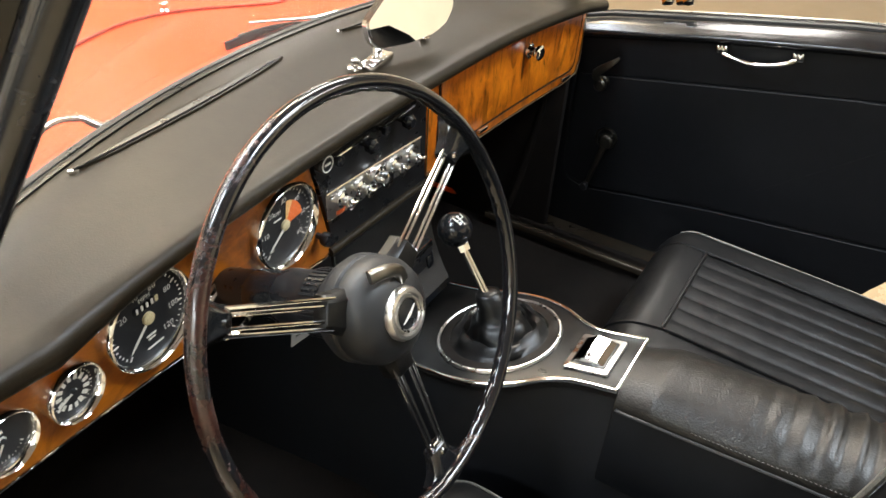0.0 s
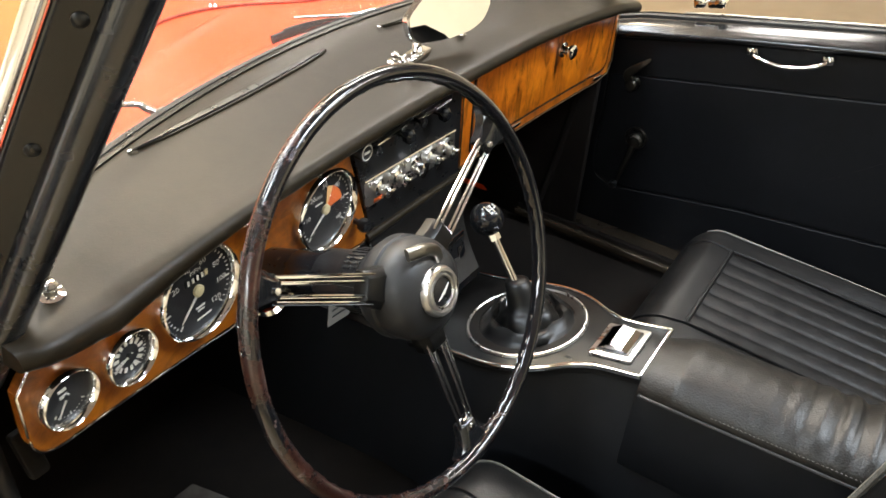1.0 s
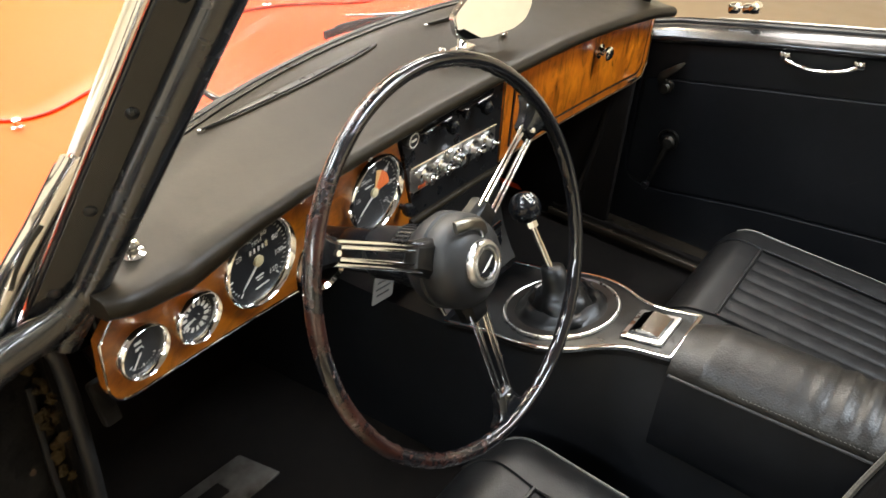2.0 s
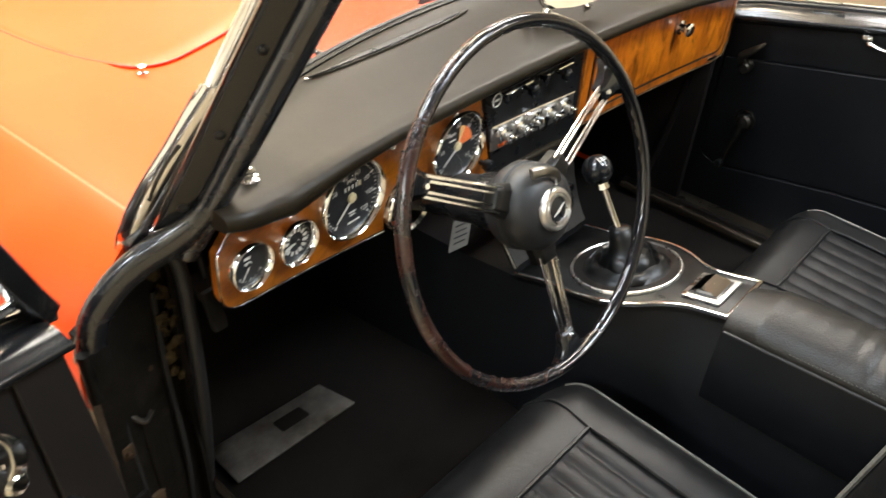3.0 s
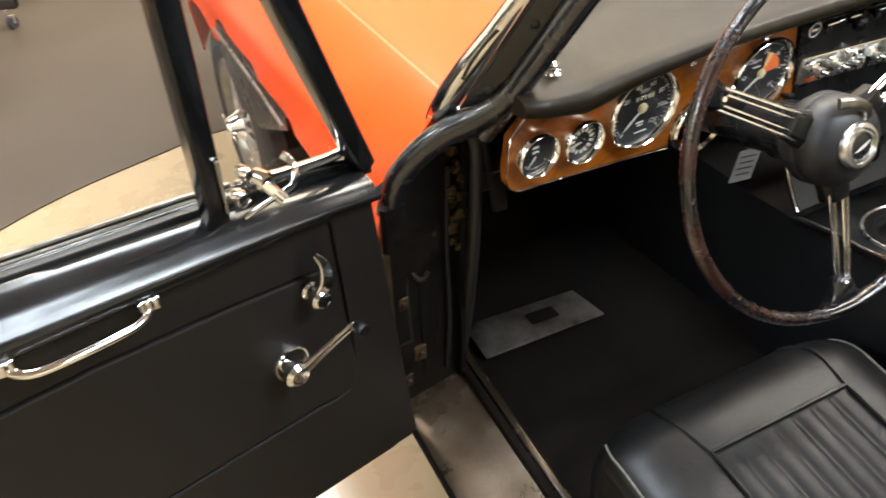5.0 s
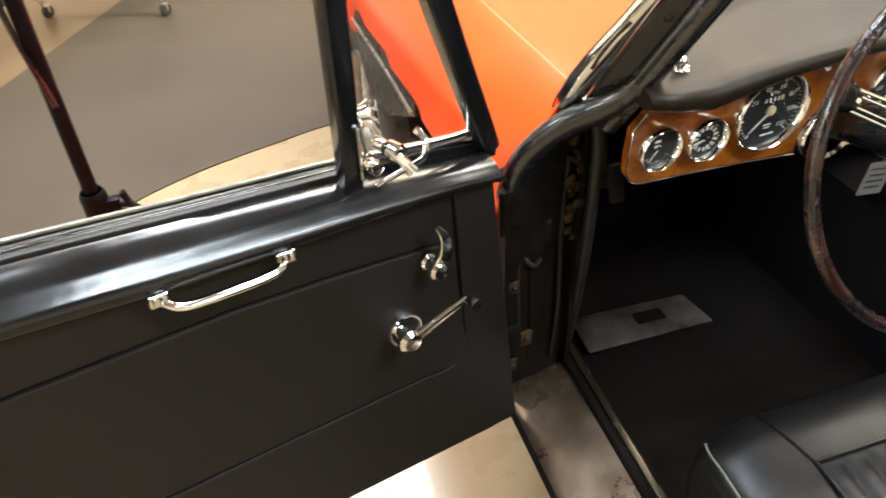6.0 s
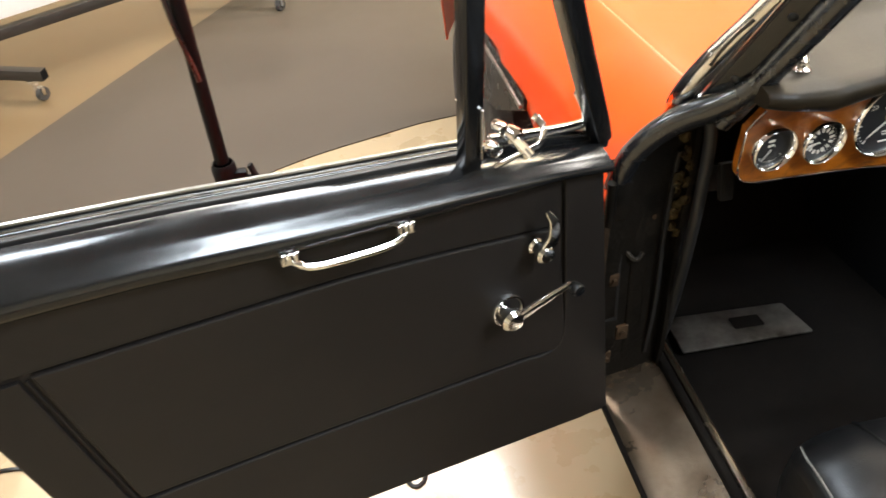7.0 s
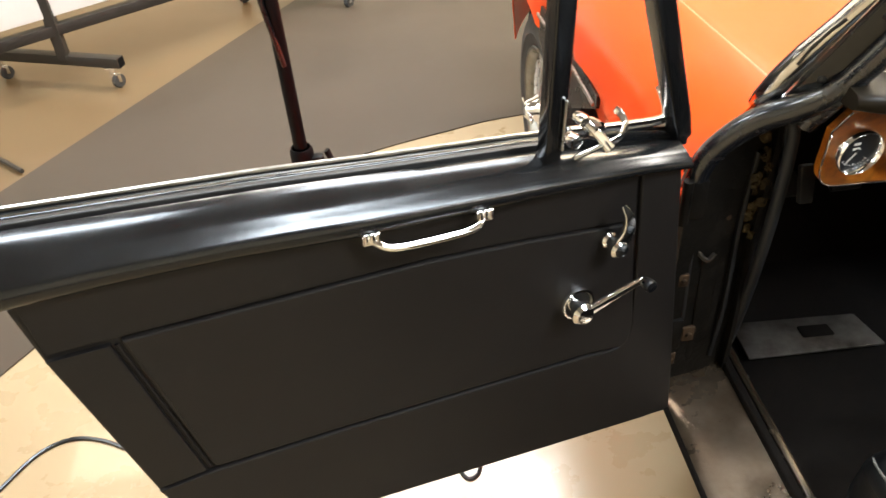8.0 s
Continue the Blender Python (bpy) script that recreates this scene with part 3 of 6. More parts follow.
def windscreen():
    def sill_line(x):
        y = glass_y(x)
        return V(x, y + 0.010, cover_z(y) - 0.004)

    def header(u):
        end = post_at(1, POST_TOP)
        x = lerp(-end.x, end.x, u)
        return V(x, end.y + 0.03 * (1 - (x / end.x) ** 2), POST_TOP)

    def foot(x):
        return sill_line(x) - V(0, 0, 0.004 + 0.055 * max(0.0, (abs(x) - 0.42) / 0.19) ** 1.6)
    bm = bmesh.new()
    sheet(bm, lambda u, v: sill_line(lerp(-0.585, 0.585, u)).lerp(header(lerp(0.01, 0.99, u)), v), 24, 4, 0.004)
    pane = part("windscreen_glass", bm, SCREEN, car, "clear curved windscreen glass with a pale veil mixed in")
    pane.visible_shadow = False
    sec = rounded([(-0.012, -0.012), (0.012, -0.012), (0.010, 0.010), (-0.006, 0.012)], 0.004, 3)
    bm = bmesh.new()
    sweep(bm, [foot(lerp(-0.612, 0.612, i / 40)) for i in range(41)], [(x * 0.45, y * 0.35) for x, y in sec])
    # lip of the seal, lying back onto the padded top
    def lip(u, v):
        x = lerp(-0.605, 0.612, u)
        y = glass_y(x) - 0.0075
        return V(x, y, cover_z(y) - 0.0015).lerp(foot(x) + V(0, -0.002, 0.0), v) + V(0, 0, 0.002 * math.sin(math.pi * v))
    sheet(bm, lip, 40, 6, 0.006)
    part("windscreen_seal", bm, BOOT, car, "black rubber seal under the windscreen")
    bm = bmesh.new()
    sweep(bm, [foot(lerp(-0.618, 0.618, i / 40)) + V(0, 0.012, -0.007) for i in range(41)], ring_of(10, 0.004, 0.004))
    part("chrome_bead", bm, RUBBER, car, "thin dark bead along the windscreen foot")
    bm = bmesh.new()
    sweep(bm, [header(i / 30) for i in range(31)], sec)
    part("windscreen_header", bm, GLOSS, car, "black windscreen top rail")
    for side in (-1, 1):
        d = (post_at(side, 1.0) - post_at(side, 0.8)).normalized()
        across = V(-side * 0.81, -0.417, -0.414)
        across = (across - d * across.dot(d)).normalized()
        face = across.cross(d) * -side

        def run(z0, z1, x, out, n=8):
            return [post_at(side, lerp(z0, z1, i / n)) + across * x + face * out for i in range(n + 1)]

        def flat(pts, r=0.002):
            return [(-side * x, y) for x, y in rounded(pts, r, 3)]
        bm = bmesh.new()
        sweep(bm, run(0.775, POST_TOP, 0, 0), flat([(-0.016, -0.016), (0.024, -0.016), (0.022, -0.004), (0.010, 0.0), (-0.013, 0.0), (-0.016, -0.003)]), up=tuple(face))
        post = part("windscreen_post", bm, GLOSS, car, "black raked windscreen post with screw heads")
        bm = bmesh.new()
        sweep(bm, run(0.80, POST_TOP, 0, 0), flat([(-0.0275, -0.018), (-0.0175, -0.018), (-0.0172, -0.002), (-0.021, -0.0035), (-0.0265, -0.010)], 0.003), up=tuple(face))
        part("post_chrome_cover", bm, CHROME, post, "polished outer cover of the post")
        bm = bmesh.new()
        sweep(bm, run(0.770, POST_TOP, 0.0240, 0.0010), ring_of(20, 0.0145, 0.0130), up=tuple(face))
        part("post_weather_strip", bm, ROLL, post, "thick round black weather strip")
        for k in range(6):
            bm = bmesh.new()
            c = post_at(side, 0.823 + 0.0865 * k)
            lathe(bm, [(0.0, 0.0028), (0.0035, 0.0024), (0.0052, 0.0008), (0.0052, -0.002)], facing(c, d, face.cross(d)), 14)
            part("post_screw", bm, SATIN, post, "small round screw head")
        # curved bright shroud widening from the post to the wing
        width = [(0.772, 0.022), (0.79, 0.027), (0.82, 0.029), (0.85, 0.025), (0.89, 0.014), (0.95, 0.005)]

        def shroud(u, v):
            z = lerp(0.772, 0.95, v)
            w = curve(z, width)
            q = post_at(side, z) + across * -0.020 + face * -0.005
            out = V(side, 0.06, -0.30 * (1 - v)) * (w * u)
            return q + out + V(0, 0.012 * u, 0) + face * (0.007 * math.sin(math.pi * u) * w / 0.03)
        bm = bmesh.new()
        sheet(bm, shroud, 12, 24, 0.003)
        shr = part("post_shroud", bm, CHROME, car, "curved chrome shroud between post and wing", 60)
        bm = bmesh.new()
        sweep(bm, [shroud(1.0, i / 20) for i in range(20)], ring_of(8, 0.003))
        part("shroud_gasket", bm, RUBBER, shr, "black gasket round the shroud")
        bm = bmesh.new()
        sweep(bm, smooth_path([shroud(0.55, 0.36) + face * 0.002, shroud(0.62, 0.46) + face * 0.002, shroud(0.62, 0.58) + face * 0.002, shroud(0.5, 0.68) + face * 0.002], 4), ring_of(8, 0.0026, 0.0015), up=tuple(face))
        part("shroud_slot", bm, SATIN, shr, "dark slot in the shroud")
        # swept cap from the post foot down to the hinge pillar
        bm = bmesh.new()
        path = smooth_path([(side * 0.566, -0.009, 0.832), (side * 0.580, 0.004, 0.806), (side * 0.604, 0.021, 0.784), (side * 0.632, 0.034, 0.768), (side * 0.659, 0.046, 0.744), (side * 0.683, 0.056, 0.710), (side * 0.694, 0.061, 0.674), (side * 0.698, 0.062, 0.658)], 6)
        sweep(bm, path, ring_of(18, 0.0195, 0.0150), up=(0, 1, 0), scale=[0.74 + 0.30 * min(1.0, i / 12) - 0.22 * i / (len(path) - 1) for i in range(len(path))])
        part("pillar_roll", bm, ROLL, car, "padded black roll curving down the door opening")


windscreen()
for side in (-1, 1):
    bm = bmesh.new()
    bmesh.ops.create_uvsphere(bm, u_segments=20, v_segments=12, radius=1.0, matrix=Matrix.Translation((side * 0.614, 0.064, 0.776)) @ pose(0, 0, 0, 0, side * 25, 0) @ Matrix.Diagonal((0.020, 0.016, 0.012, 1)))
    part("post_foot_cap", bm, CHROME, car, "rounded chrome cap at the post foot")


def face_y(x):
    """The bowed line of the fascia in plan."""
    return 0.022 - 0.10 * x * x


def bowed(bm):
    """Bend a part to the fascia's plan; broad faces are first cut into narrow strips."""
    xs = [v.co.x for v in bm.verts]
    x0, x1 = min(xs), max(xs)
    n = int((x1 - x0) / 0.03)
    if n > 1:
        for i in range(1, n):
            bmesh.ops.bisect_plane(bm, geom=bm.verts[:] + bm.edges[:] + bm.faces[:], plane_co=(lerp(x0, x1, i / n), 0, 0), plane_no=(1, 0, 0))
    for v in bm.verts:
        v.co.y += face_y(v.co.x)
    return bm


FACE = facing((0, 0, 0), (1, 0, 0), (0, 0, 1))


def dash_cover():
    """Padded cover: a rounded slab from the windscreen to the lip over the fascia."""
    bm = bmesh.new()
    rows = []
    n = 72
    for i in range(n + 1):
        x = lerp(-0.577, 0.606, i / n)
        end = min(1.0, (1 - abs(2 * i / n - 1)) * 9)
        soft = 1 - math.sqrt(max(0.0, 1 - (1 - min(1.0, (x + 0.583) / 0.035)) ** 2))
        yl, yf = face_y(x) - 0.010 + 0.026 * soft, glass_y(x) - 0.006
        dz = -0.006 * (1 - end) - 0.010 * soft + (0.012 * max(0.0, (-x - 0.50) / 0.11) if x < 0 else -0.022 * max(0.0, (x - 0.25) / 0.35) ** 1.5)
        sag = curve(x, [(-0.577, 0.0), (-0.54, 0.55), (-0.494, 1.0), (-0.46, 0.72), (-0.40, 0.25), (-0.33, 0.0), (0.7, 0.0)])
        zf = cover_z(yf)
        pts = [(yf, zf - 0.03), (yf, zf - 0.004), (lerp(yf, yl, 0.12), lerp(zf, 0.829, 0.12) + 0.001), (lerp(yf, yl, 0.4), lerp(zf, 0.829, 0.42) + 0.0015), (lerp(yf, yl, 0.7), lerp(zf, 0.829, 0.74) + 0.001)]
        pts += [(yl - 0.004, 0.829)]
        pts = pts[:6] + [(yl - 0.018 - 0.012 * math.sin(math.radians(s)), 0.8185 + 0.0105 * math.cos(math.radians(s))) for s in (15, 40, 65, 90, 115, 140, 165)]
        pts += [(yl - 0.004, 0.806), (yl + 0.03, 0.803), (yl + 0.03, 0.812)]
        # the front edge sags into a heavier roll over the small gauges
        bend = [0, 0, 0, 0, 0.1, 0.55, 0.75, 0.9, 1, 1.1, 1.25, 1.45, 1.6, 1.6, 0.9, 0.5]
        rows.append([V(x, y, z + dz * (1 if y < yf - 0.01 else 0.3) - 0.0115 * sag * k) for (y, z), k in zip(pts, bend)])
    loft(bm, rows, closed=True, caps=True)
    part("dashboard_cover", bm, VINYL, car, "padded brownish-black vinyl dashboard top", 50)


dash_cover()


def fascia():
    left = [(-0.5775, 0.768), (-0.557, 0.788), (-0.45, 0.805), (-0.13, 0.81), (-0.128, 0.80), (-0.084, 0.642), (-0.10, 0.636), (-0.232, 0.652)]
    arch = [(-0.276 + 0.042 * math.cos(math.radians(a)), 0.683 + 0.042 * math.sin(math.radians(a))) for a in range(0, 181, 18)]
    left += [(-0.234, 0.655)] + arch + [(-0.318, 0.661)]
    corner = rounded([(-0.40, 0.671), (-0.582, 0.692), (-0.5775, 0.768)], [0, 0.032, 0], 8)[:-1]
    left += corner
    bm = bmesh.new()
    slab(bm, left, 0.012, FACE, 0.002)
    panel = part("instrument_panel", bowed(bm), MAHOGANY, car, "lacquered red-brown wooden instrument panel", 12)
    bm = bmesh.new()
    low = [V(x, -0.001, z) for x, z in [(-0.084, 0.642), (-0.10, 0.6355), (-0.234, 0.652)]]
    low2 = [V(x, -0.001, z) for x, z in [(-0.318, 0.660), *corner, (-0.5785, 0.768), (-0.558, 0.789)]]
    sec = ring_of(8, 0.0012)
    sweep(bm, low, sec)
    sweep(bm, low2, sec)
    sweep(bm, [V(x * 1.0, -0.001, z) for x, z in arch], sec)
    part("panel_bead", bowed(bm), CHROME, panel, "thin chrome bead round the wooden panel")
    # passenger side with the glove box
    right = [(0.128, 0.81), (0.135, 0.645), (0.56, 0.650), (0.598, 0.658), (0.607, 0.680), (0.607, 0.80)]
    bm = bmesh.new()
    slab(bm, right, 0.012, FACE, 0.002)
    gp = part("glovebox_surround", bowed(bm), BURL, car, "lacquered burr walnut fascia round the glove box")
    bm = bmesh.new()
    sweep(bm, [V(x, -0.001, z) for x, z in [(0.133, 0.80), (0.135, 0.6445), (0.56, 0.6495), (0.599, 0.657), (0.6085, 0.680), (0.6085, 0.79)]], ring_of(8, 0.0012))
    part("fascia_bead", bowed(bm), BRASS, gp, "thin dull bead along the fascia edge")
    bm = bmesh.new()
    slab(bm, rounded([(0.164, 0.665), (0.584, 0.671), (0.591, 0.80), (0.164, 0.80)], [0.004, 0.02, 0.004, 0.004]), 0.004, FACE @ pose(0, 0, 0.003), 0.0015)
    part("glovebox_lid", bowed(bm), BURL, gp, "figured orange burr walnut glove box lid")
    # Thin dark strip stands in for the shade in the lid gap.
    bm = bmesh.new()
    sweep(bm, [V(x, -0.0008, z) for x, z in rounded([(0.161, 0.80), (0.161, 0.662), (0.587, 0.668), (0.594, 0.80)], [0, 0.004, 0.02, 0], 5)], ring_of(6, 0.0016))
    part("lid_gap_strip", bowed(bm), SATIN, gp, "dark strip drawn as the gap round the lid")
    for x in (0.282, 0.550):
        bm = bmesh.new()
        box(bm, (x, -0.007, 0.664), (0.026, 0.005, 0.007), 0.0015)
        rod(bm, (x - 0.013, -0.0085, 0.6655), (x + 0.013, -0.0085, 0.6655), 0.0018, None, 10)
        part("hinge", bowed(bm), CHROME, gp, "small chrome hinge")
    bm = bmesh.new()
    m = FACE @ pose(0.412, 0.756, 0.004)
    lathe(bm, [(0.013, 0.0), (0.013, 0.003), (0.008, 0.005), (0.007, 0.010), (0.010, 0.013), (0.0125, 0.016), (0.0125, 0.020), (0.009, 0.023), (0.0, 0.0235)], m, 24)
    part("glovebox_knob", bowed(bm), CHROME, gp, "round chrome push knob")
    return panel


fascia()


def gauge(name, x, z, r, label, numerals, needle_deg, sweep_deg, kind):
    """A round instrument: chrome bezel, black dial, printed scale, needle, glass."""
    y = face_y(x) - 0.001
    ri = 0.80 if kind == "small" else 0.87
    m = facing((x, y, z), (1, -0.2 * x, 0), (0, 0, 1))
    bm = bmesh.new()
    lathe(bm, [(r * ri, 0.003), (r * (ri + 0.01), 0.0065), (r * lerp(ri, 1, 0.45), 0.0115), (r * lerp(ri, 1, 0.62), 0.0128), (r * lerp(ri, 1, 0.85), 0.0112), (r, 0.006), (r * 1.0, -0.004)], m, 48)
    g = part(name, bm, CHROME, car, label)
    bm = bmesh.new()
    lathe(bm, [(0.0, 0.0), (r * (ri + 0.01), 0.0), (r * (ri + 0.01), -0.003)], m @ pose(0, 0, 0.003), 40)
    part("dial", bm, DIAL, g, "flat black dial")
    a0, a1 = sweep_deg
    ink = bmesh.new()
    ticks = (len(numerals) - 1) * 5 if len(numerals) > 1 else 10
    for i in range(ticks + 1):
        a = math.radians(lerp(a0, a1, i / ticks))
        main = i % 5 == 0
        inner = r * (0.72 if main else 0.775)
        if kind == "small":
            inner = r * (0.60 if main else 0.66)
        mm = m @ Matrix.Rotation(a, 4, "Z")
        outer = r * 0.82 if kind != "small" else r * 0.70
        box(ink, ((inner + outer) / 2, 0, 0.0036), (outer - inner, r * (0.03 if main else 0.014), 0.0006), 0, mm)
    part("scale_ticks", ink, INK, g, "white printed scale")
    for i, txt in enumerate(numerals):
        if not txt:
            continue
        a = math.radians(lerp(a0, a1, i / max(1, len(numerals) - 1)))
        rr = r * (0.60 if kind != "small" else 0.46)
        lettering(txt, r * (0.125 if kind != "small" else 0.15), m @ Matrix.Translation((rr * math.cos(a), rr * math.sin(a), 0.0037)), "numeral", g, INK)
    bm = bmesh.new()
    a = math.radians(needle_deg)
    mm = m @ Matrix.Rotation(a, 4, "Z")
    slab(bm, [(-r * 0.12, -r * 0.03), (r * 0.55, -r * 0.022), (r * 0.70, 0.0), (r * 0.55, r * 0.022), (-r * 0.12, r * 0.03)], 0.0008, mm @ pose(0, 0, 0.0055))
    part("needle", bm, INK, g, "pale pointer")
    bm = bmesh.new()
    rr = 0.125 if kind == "large" else 0.09
    lathe(bm, [(0.0, 0.0068), (r * rr * 0.8, 0.0065), (r * rr, 0.0055), (r * rr, 0.003)], m, 20)
    part("needle_boss", bm, CREAM if kind == "large" else DIAL, g, "round pointer boss")
    bm = bmesh.new()
    lathe(bm, [(0.0, 0.0078), (r * (ri + 0.01), 0.0068)], m, 32)
    glass = part("gauge_glass", bm, LENS, g, "clear gauge glass")
    glass.visible_shadow = False
    return g, m


def instruments():
    g, m = gauge("speedometer", -0.381, 0.744, 0.0535, "large round speedometer with chrome bezel", ["", "", "20", "40", "60", "80", "100", "120"], -138, (228, -48), "large")
    lettering("MPH", 0.0052, m @ Matrix.Translation((0, 0.024, 0.0037)), "unit_mark", g, INK)
    bm = bmesh.new()
    box(bm, (0, 0.0155, 0.0034), (0.030, 0.0085, 0.001), 0.0003, m)
    part("odometer_window", bm, SATIN, g, "odometer slot")
    bm = bmesh.new()
    for k in range(4):
        box(bm, (-0.011 + 0.0062 * k, 0.0155, 0.0042), (0.0022, 0.0055, 0.0008), 0, m)
    part("odometer_digits", bm, INK, g, "worn odometer figures as bars")
    bm = bmesh.new()
    box(bm, (0.0132, 0.0155, 0.0042), (0.0034, 0.0062, 0.0008), 0, m)
    part("odometer_last_digit", bm, CREAM, g, "yellow last odometer figure")
    bm = bmesh.new()
    box(bm, (0, -0.020, 0.0038), (0.012, 0.0018, 0.0006), 0, m)
    box(bm, (0, -0.024, 0.0038), (0.009, 0.0015, 0.0006), 0, m)
    box(bm, (0.003, -0.034, 0.0038), (0.020, 0.0018, 0.0006), 0, m)
    part("maker_print", bm, INK, g, "small illegible print as bars")
    g, m = gauge("rev_counter", -0.176, 0.731, 0.0535, "large round rev counter with an orange sector and chrome bezel", ["0", "10", "20", "30", "40", "50", "60"], 215, (222, -42), "large")
    lettering("RPM", 0.0048, m @ Matrix.Translation((-0.012, 0.021, 0.0037)), "unit_mark", g, INK)
    bm = bmesh.new()
    box(bm, (-0.012, 0.013, 0.0038), (0.013, 0.0016, 0.0006), 0, m)
    part("maker_print", bm, INK, g, "small illegible print as bars")
    for name, mat_, a, b in (("amber_sector", AMBER, 62, 84), ("red_sector", ORANGE, 5, 62)):
        bm = bmesh.new()
        pts = [(0.030 * math.cos(math.radians(t)), 0.030 * math.sin(math.radians(t))) for t in range(a, b + 1, 3)]
        slab(bm, [(0.007 * math.cos(math.radians(a)), 0.007 * math.sin(math.radians(a))), *pts, (0.007 * math.cos(math.radians(b)), 0.007 * math.sin(math.radians(b)))], 0.0005, m @ pose(0, 0, 0.0044))
        part(name, bm, mat_, g, "orange warning sector")
    g, m = gauge("fuel_gauge", -0.541, 0.738, 0.0295, "small round fuel gauge with chrome bezel", ["", "", ""], 232, (222, 318), "small")
    bm = bmesh.new()
    for yy, w in ((0.009, 0.008), (0.0025, 0.008)):
        box(bm, (-0.002, yy, 0.0038), (w, 0.003, 0.0006), 0, m)
    part("gauge_print", bm, INK, g, "illegible print as bars")
    g, m = gauge("oil_gauge", -0.473, 0.731, 0.0295, "small round dual pressure and temperature gauge with chrome bezel", ["", "", "", "", "", ""], 200, (210, -60), "small")
    bm = bmesh.new()
    for k in range(11):
        a = math.radians(lerp(200, -70, k / 10))
        box(bm, (0.0145, 0, 0.0038), (0.006, 0.0034, 0.0006), 0, m @ Matrix.Rotation(a, 4, "Z"))
    for k in range(5):
        a = math.radians(lerp(220, 320, k / 4))
        box(bm, (0.0155, 0, 0.0038), (0.005, 0.003, 0.0006), 0, m @ Matrix.Rotation(a, 4, "Z"))
    box(bm, (-0.004, -0.003, 0.0038), (0.012, 0.0018, 0.0006), 0, m)
    part("gauge_print", bm, INK, g, "illegible print as bars")


instruments()


# ---- steering wheel ----
WC, WN = V(-0.2835, -0.1998, 0.7845), V(-0.043, -0.933, 0.357)
WHEEL = facing(WC, (1, -0.046, 0), (0, 0.357, 0.933))
HUB = WHEEL @ pose(0, 0, -0.010)


def steering_wheel():
    R = 0.1995
    bm = bmesh.new()
    n = 240
    rows = []
    for i in range(n):
        a = 2 * math.pi * i / n
        grip = 0.0010 * (math.sin(a * 60) > 0)
        sec = []
        for k in range(16):
            b = 2 * math.pi * k / 16
            rr = 0.0074
            hz = 0.0086 * math.sin(b)
            rad = R + (rr + (grip if math.cos(b) < -0.3 and math.sin(b) < 0.2 else 0)) * math.cos(b)
            sec.append(WHEEL @ V(rad * math.cos(a), rad * math.sin(a), hz))
        rows.append(loop(bm, sec))
    for a, b in zip(rows, rows[1:] + rows[:1]):
        bridge(bm, a, b)
    sw = part("steering_wheel", bm, worn_rim(), car, "thin-rimmed black three-spoke steering wheel, enamel worn to brown", 60)
    for a in (30.8, 152.0, 275.2):
        m = WHEEL @ Matrix.Rotation(radians(a), 4, "Z")
        for near, far in ((-0.0128, -0.0104), (-0.0064, -0.0052), (0.0064, 0.0052), (0.0128, 0.0104)):
            bm = bmesh.new()
            rod(bm, m @ V(0.052, near, -0.009), m @ V(0.172, far, -0.008), 0.0018, None, 8)
            part("spoke_rod", bm, CHROME, sw, "polished steel spoke rod")
        bm = bmesh.new()
        loft(bm, [[m @ V(x, y * w, z) for y, z in rounded([(-1, -0.016), (1, -0.016), (1, h - 0.006), (0.55, h), (-0.55, h), (-1, h - 0.006)], 0.004, 3)] for x, w, h in ((0.165, 0.0115, -0.005), (0.168, 0.0130, -0.003), (0.177, 0.0140, -0.001), (0.188, 0.019, 0.001), (0.197, 0.030, 0.001))])
        part("spoke_block", bm, GLOSS, sw, "black block joining spoke and rim", 60)
        bm = bmesh.new()
        rod(bm, m @ V(0.172, 0, -0.006), m @ V(0.172, 0, 0.0005), 0.0038, 0.0028, 12)
        part("spoke_rivet", bm, CHROME, sw, "small bright rivet in the block")
        bm = bmesh.new()
        loft(bm, [[m @ V(x, y * w, z) for y, z in rounded([(-1, -0.022), (1, -0.022), (1, h - 0.007), (0.6, h), (-0.6, h), (-1, h - 0.007)], 0.005, 3)] for x, w, h in ((0.020, 0.028, -0.004), (0.042, 0.021, -0.004), (0.058, 0.017, -0.004), (0.067, 0.0160, -0.0045), (0.069, 0.0150, -0.006))])
        part("hub_arm", bm, BOOT, sw, "black hub arm", 60)
    bm = bmesh.new()
    lathe(bm, [(0.0, 0.029), (0.020, 0.0285), (0.033, 0.025), (0.043, 0.018), (0.0485, 0.008), (0.0495, -0.004), (0.0485, -0.010), (0.0505, -0.012), (0.0505, -0.022), (0.044, -0.034), (0.034, -0.045), (0.030, -0.06), (0.0, -0.06)], HUB, 48)
    part("hub", bm, RUBBER, sw, "domed black plastic hub")
    bm = bmesh.new()
    lathe(bm, [(0.0245, 0.025), (0.0245, 0.0305), (0.0225, 0.034), (0.0195, 0.0345), (0.0180, 0.0315), (0.0168, 0.0345), (0.0148, 0.0345), (0.0135, 0.032), (0.0135, 0.029)], HUB, 40)
    part("badge_ring", bm, STEEL, sw, "stepped silver horn push ring")
    bm = bmesh.new()
    lathe(bm, [(0.0, 0.034), (0.009, 0.0337), (0.016, 0.032)], HUB, 32)
    part("badge_face", bm, SATIN, sw, "black badge disc")
    bm = bmesh.new()
    slab(bm, [(-0.010, -0.005), (-0.002, -0.0005), (0.0095, 0.0055), (0.0095, 0.0042), (0.001, -0.0022), (-0.006, -0.0046)], 0.0008, HUB @ pose(0, 0, 0.0350))
    part("badge_flash", bm, INK, sw, "silver flash on the badge")
    bm = bmesh.new()
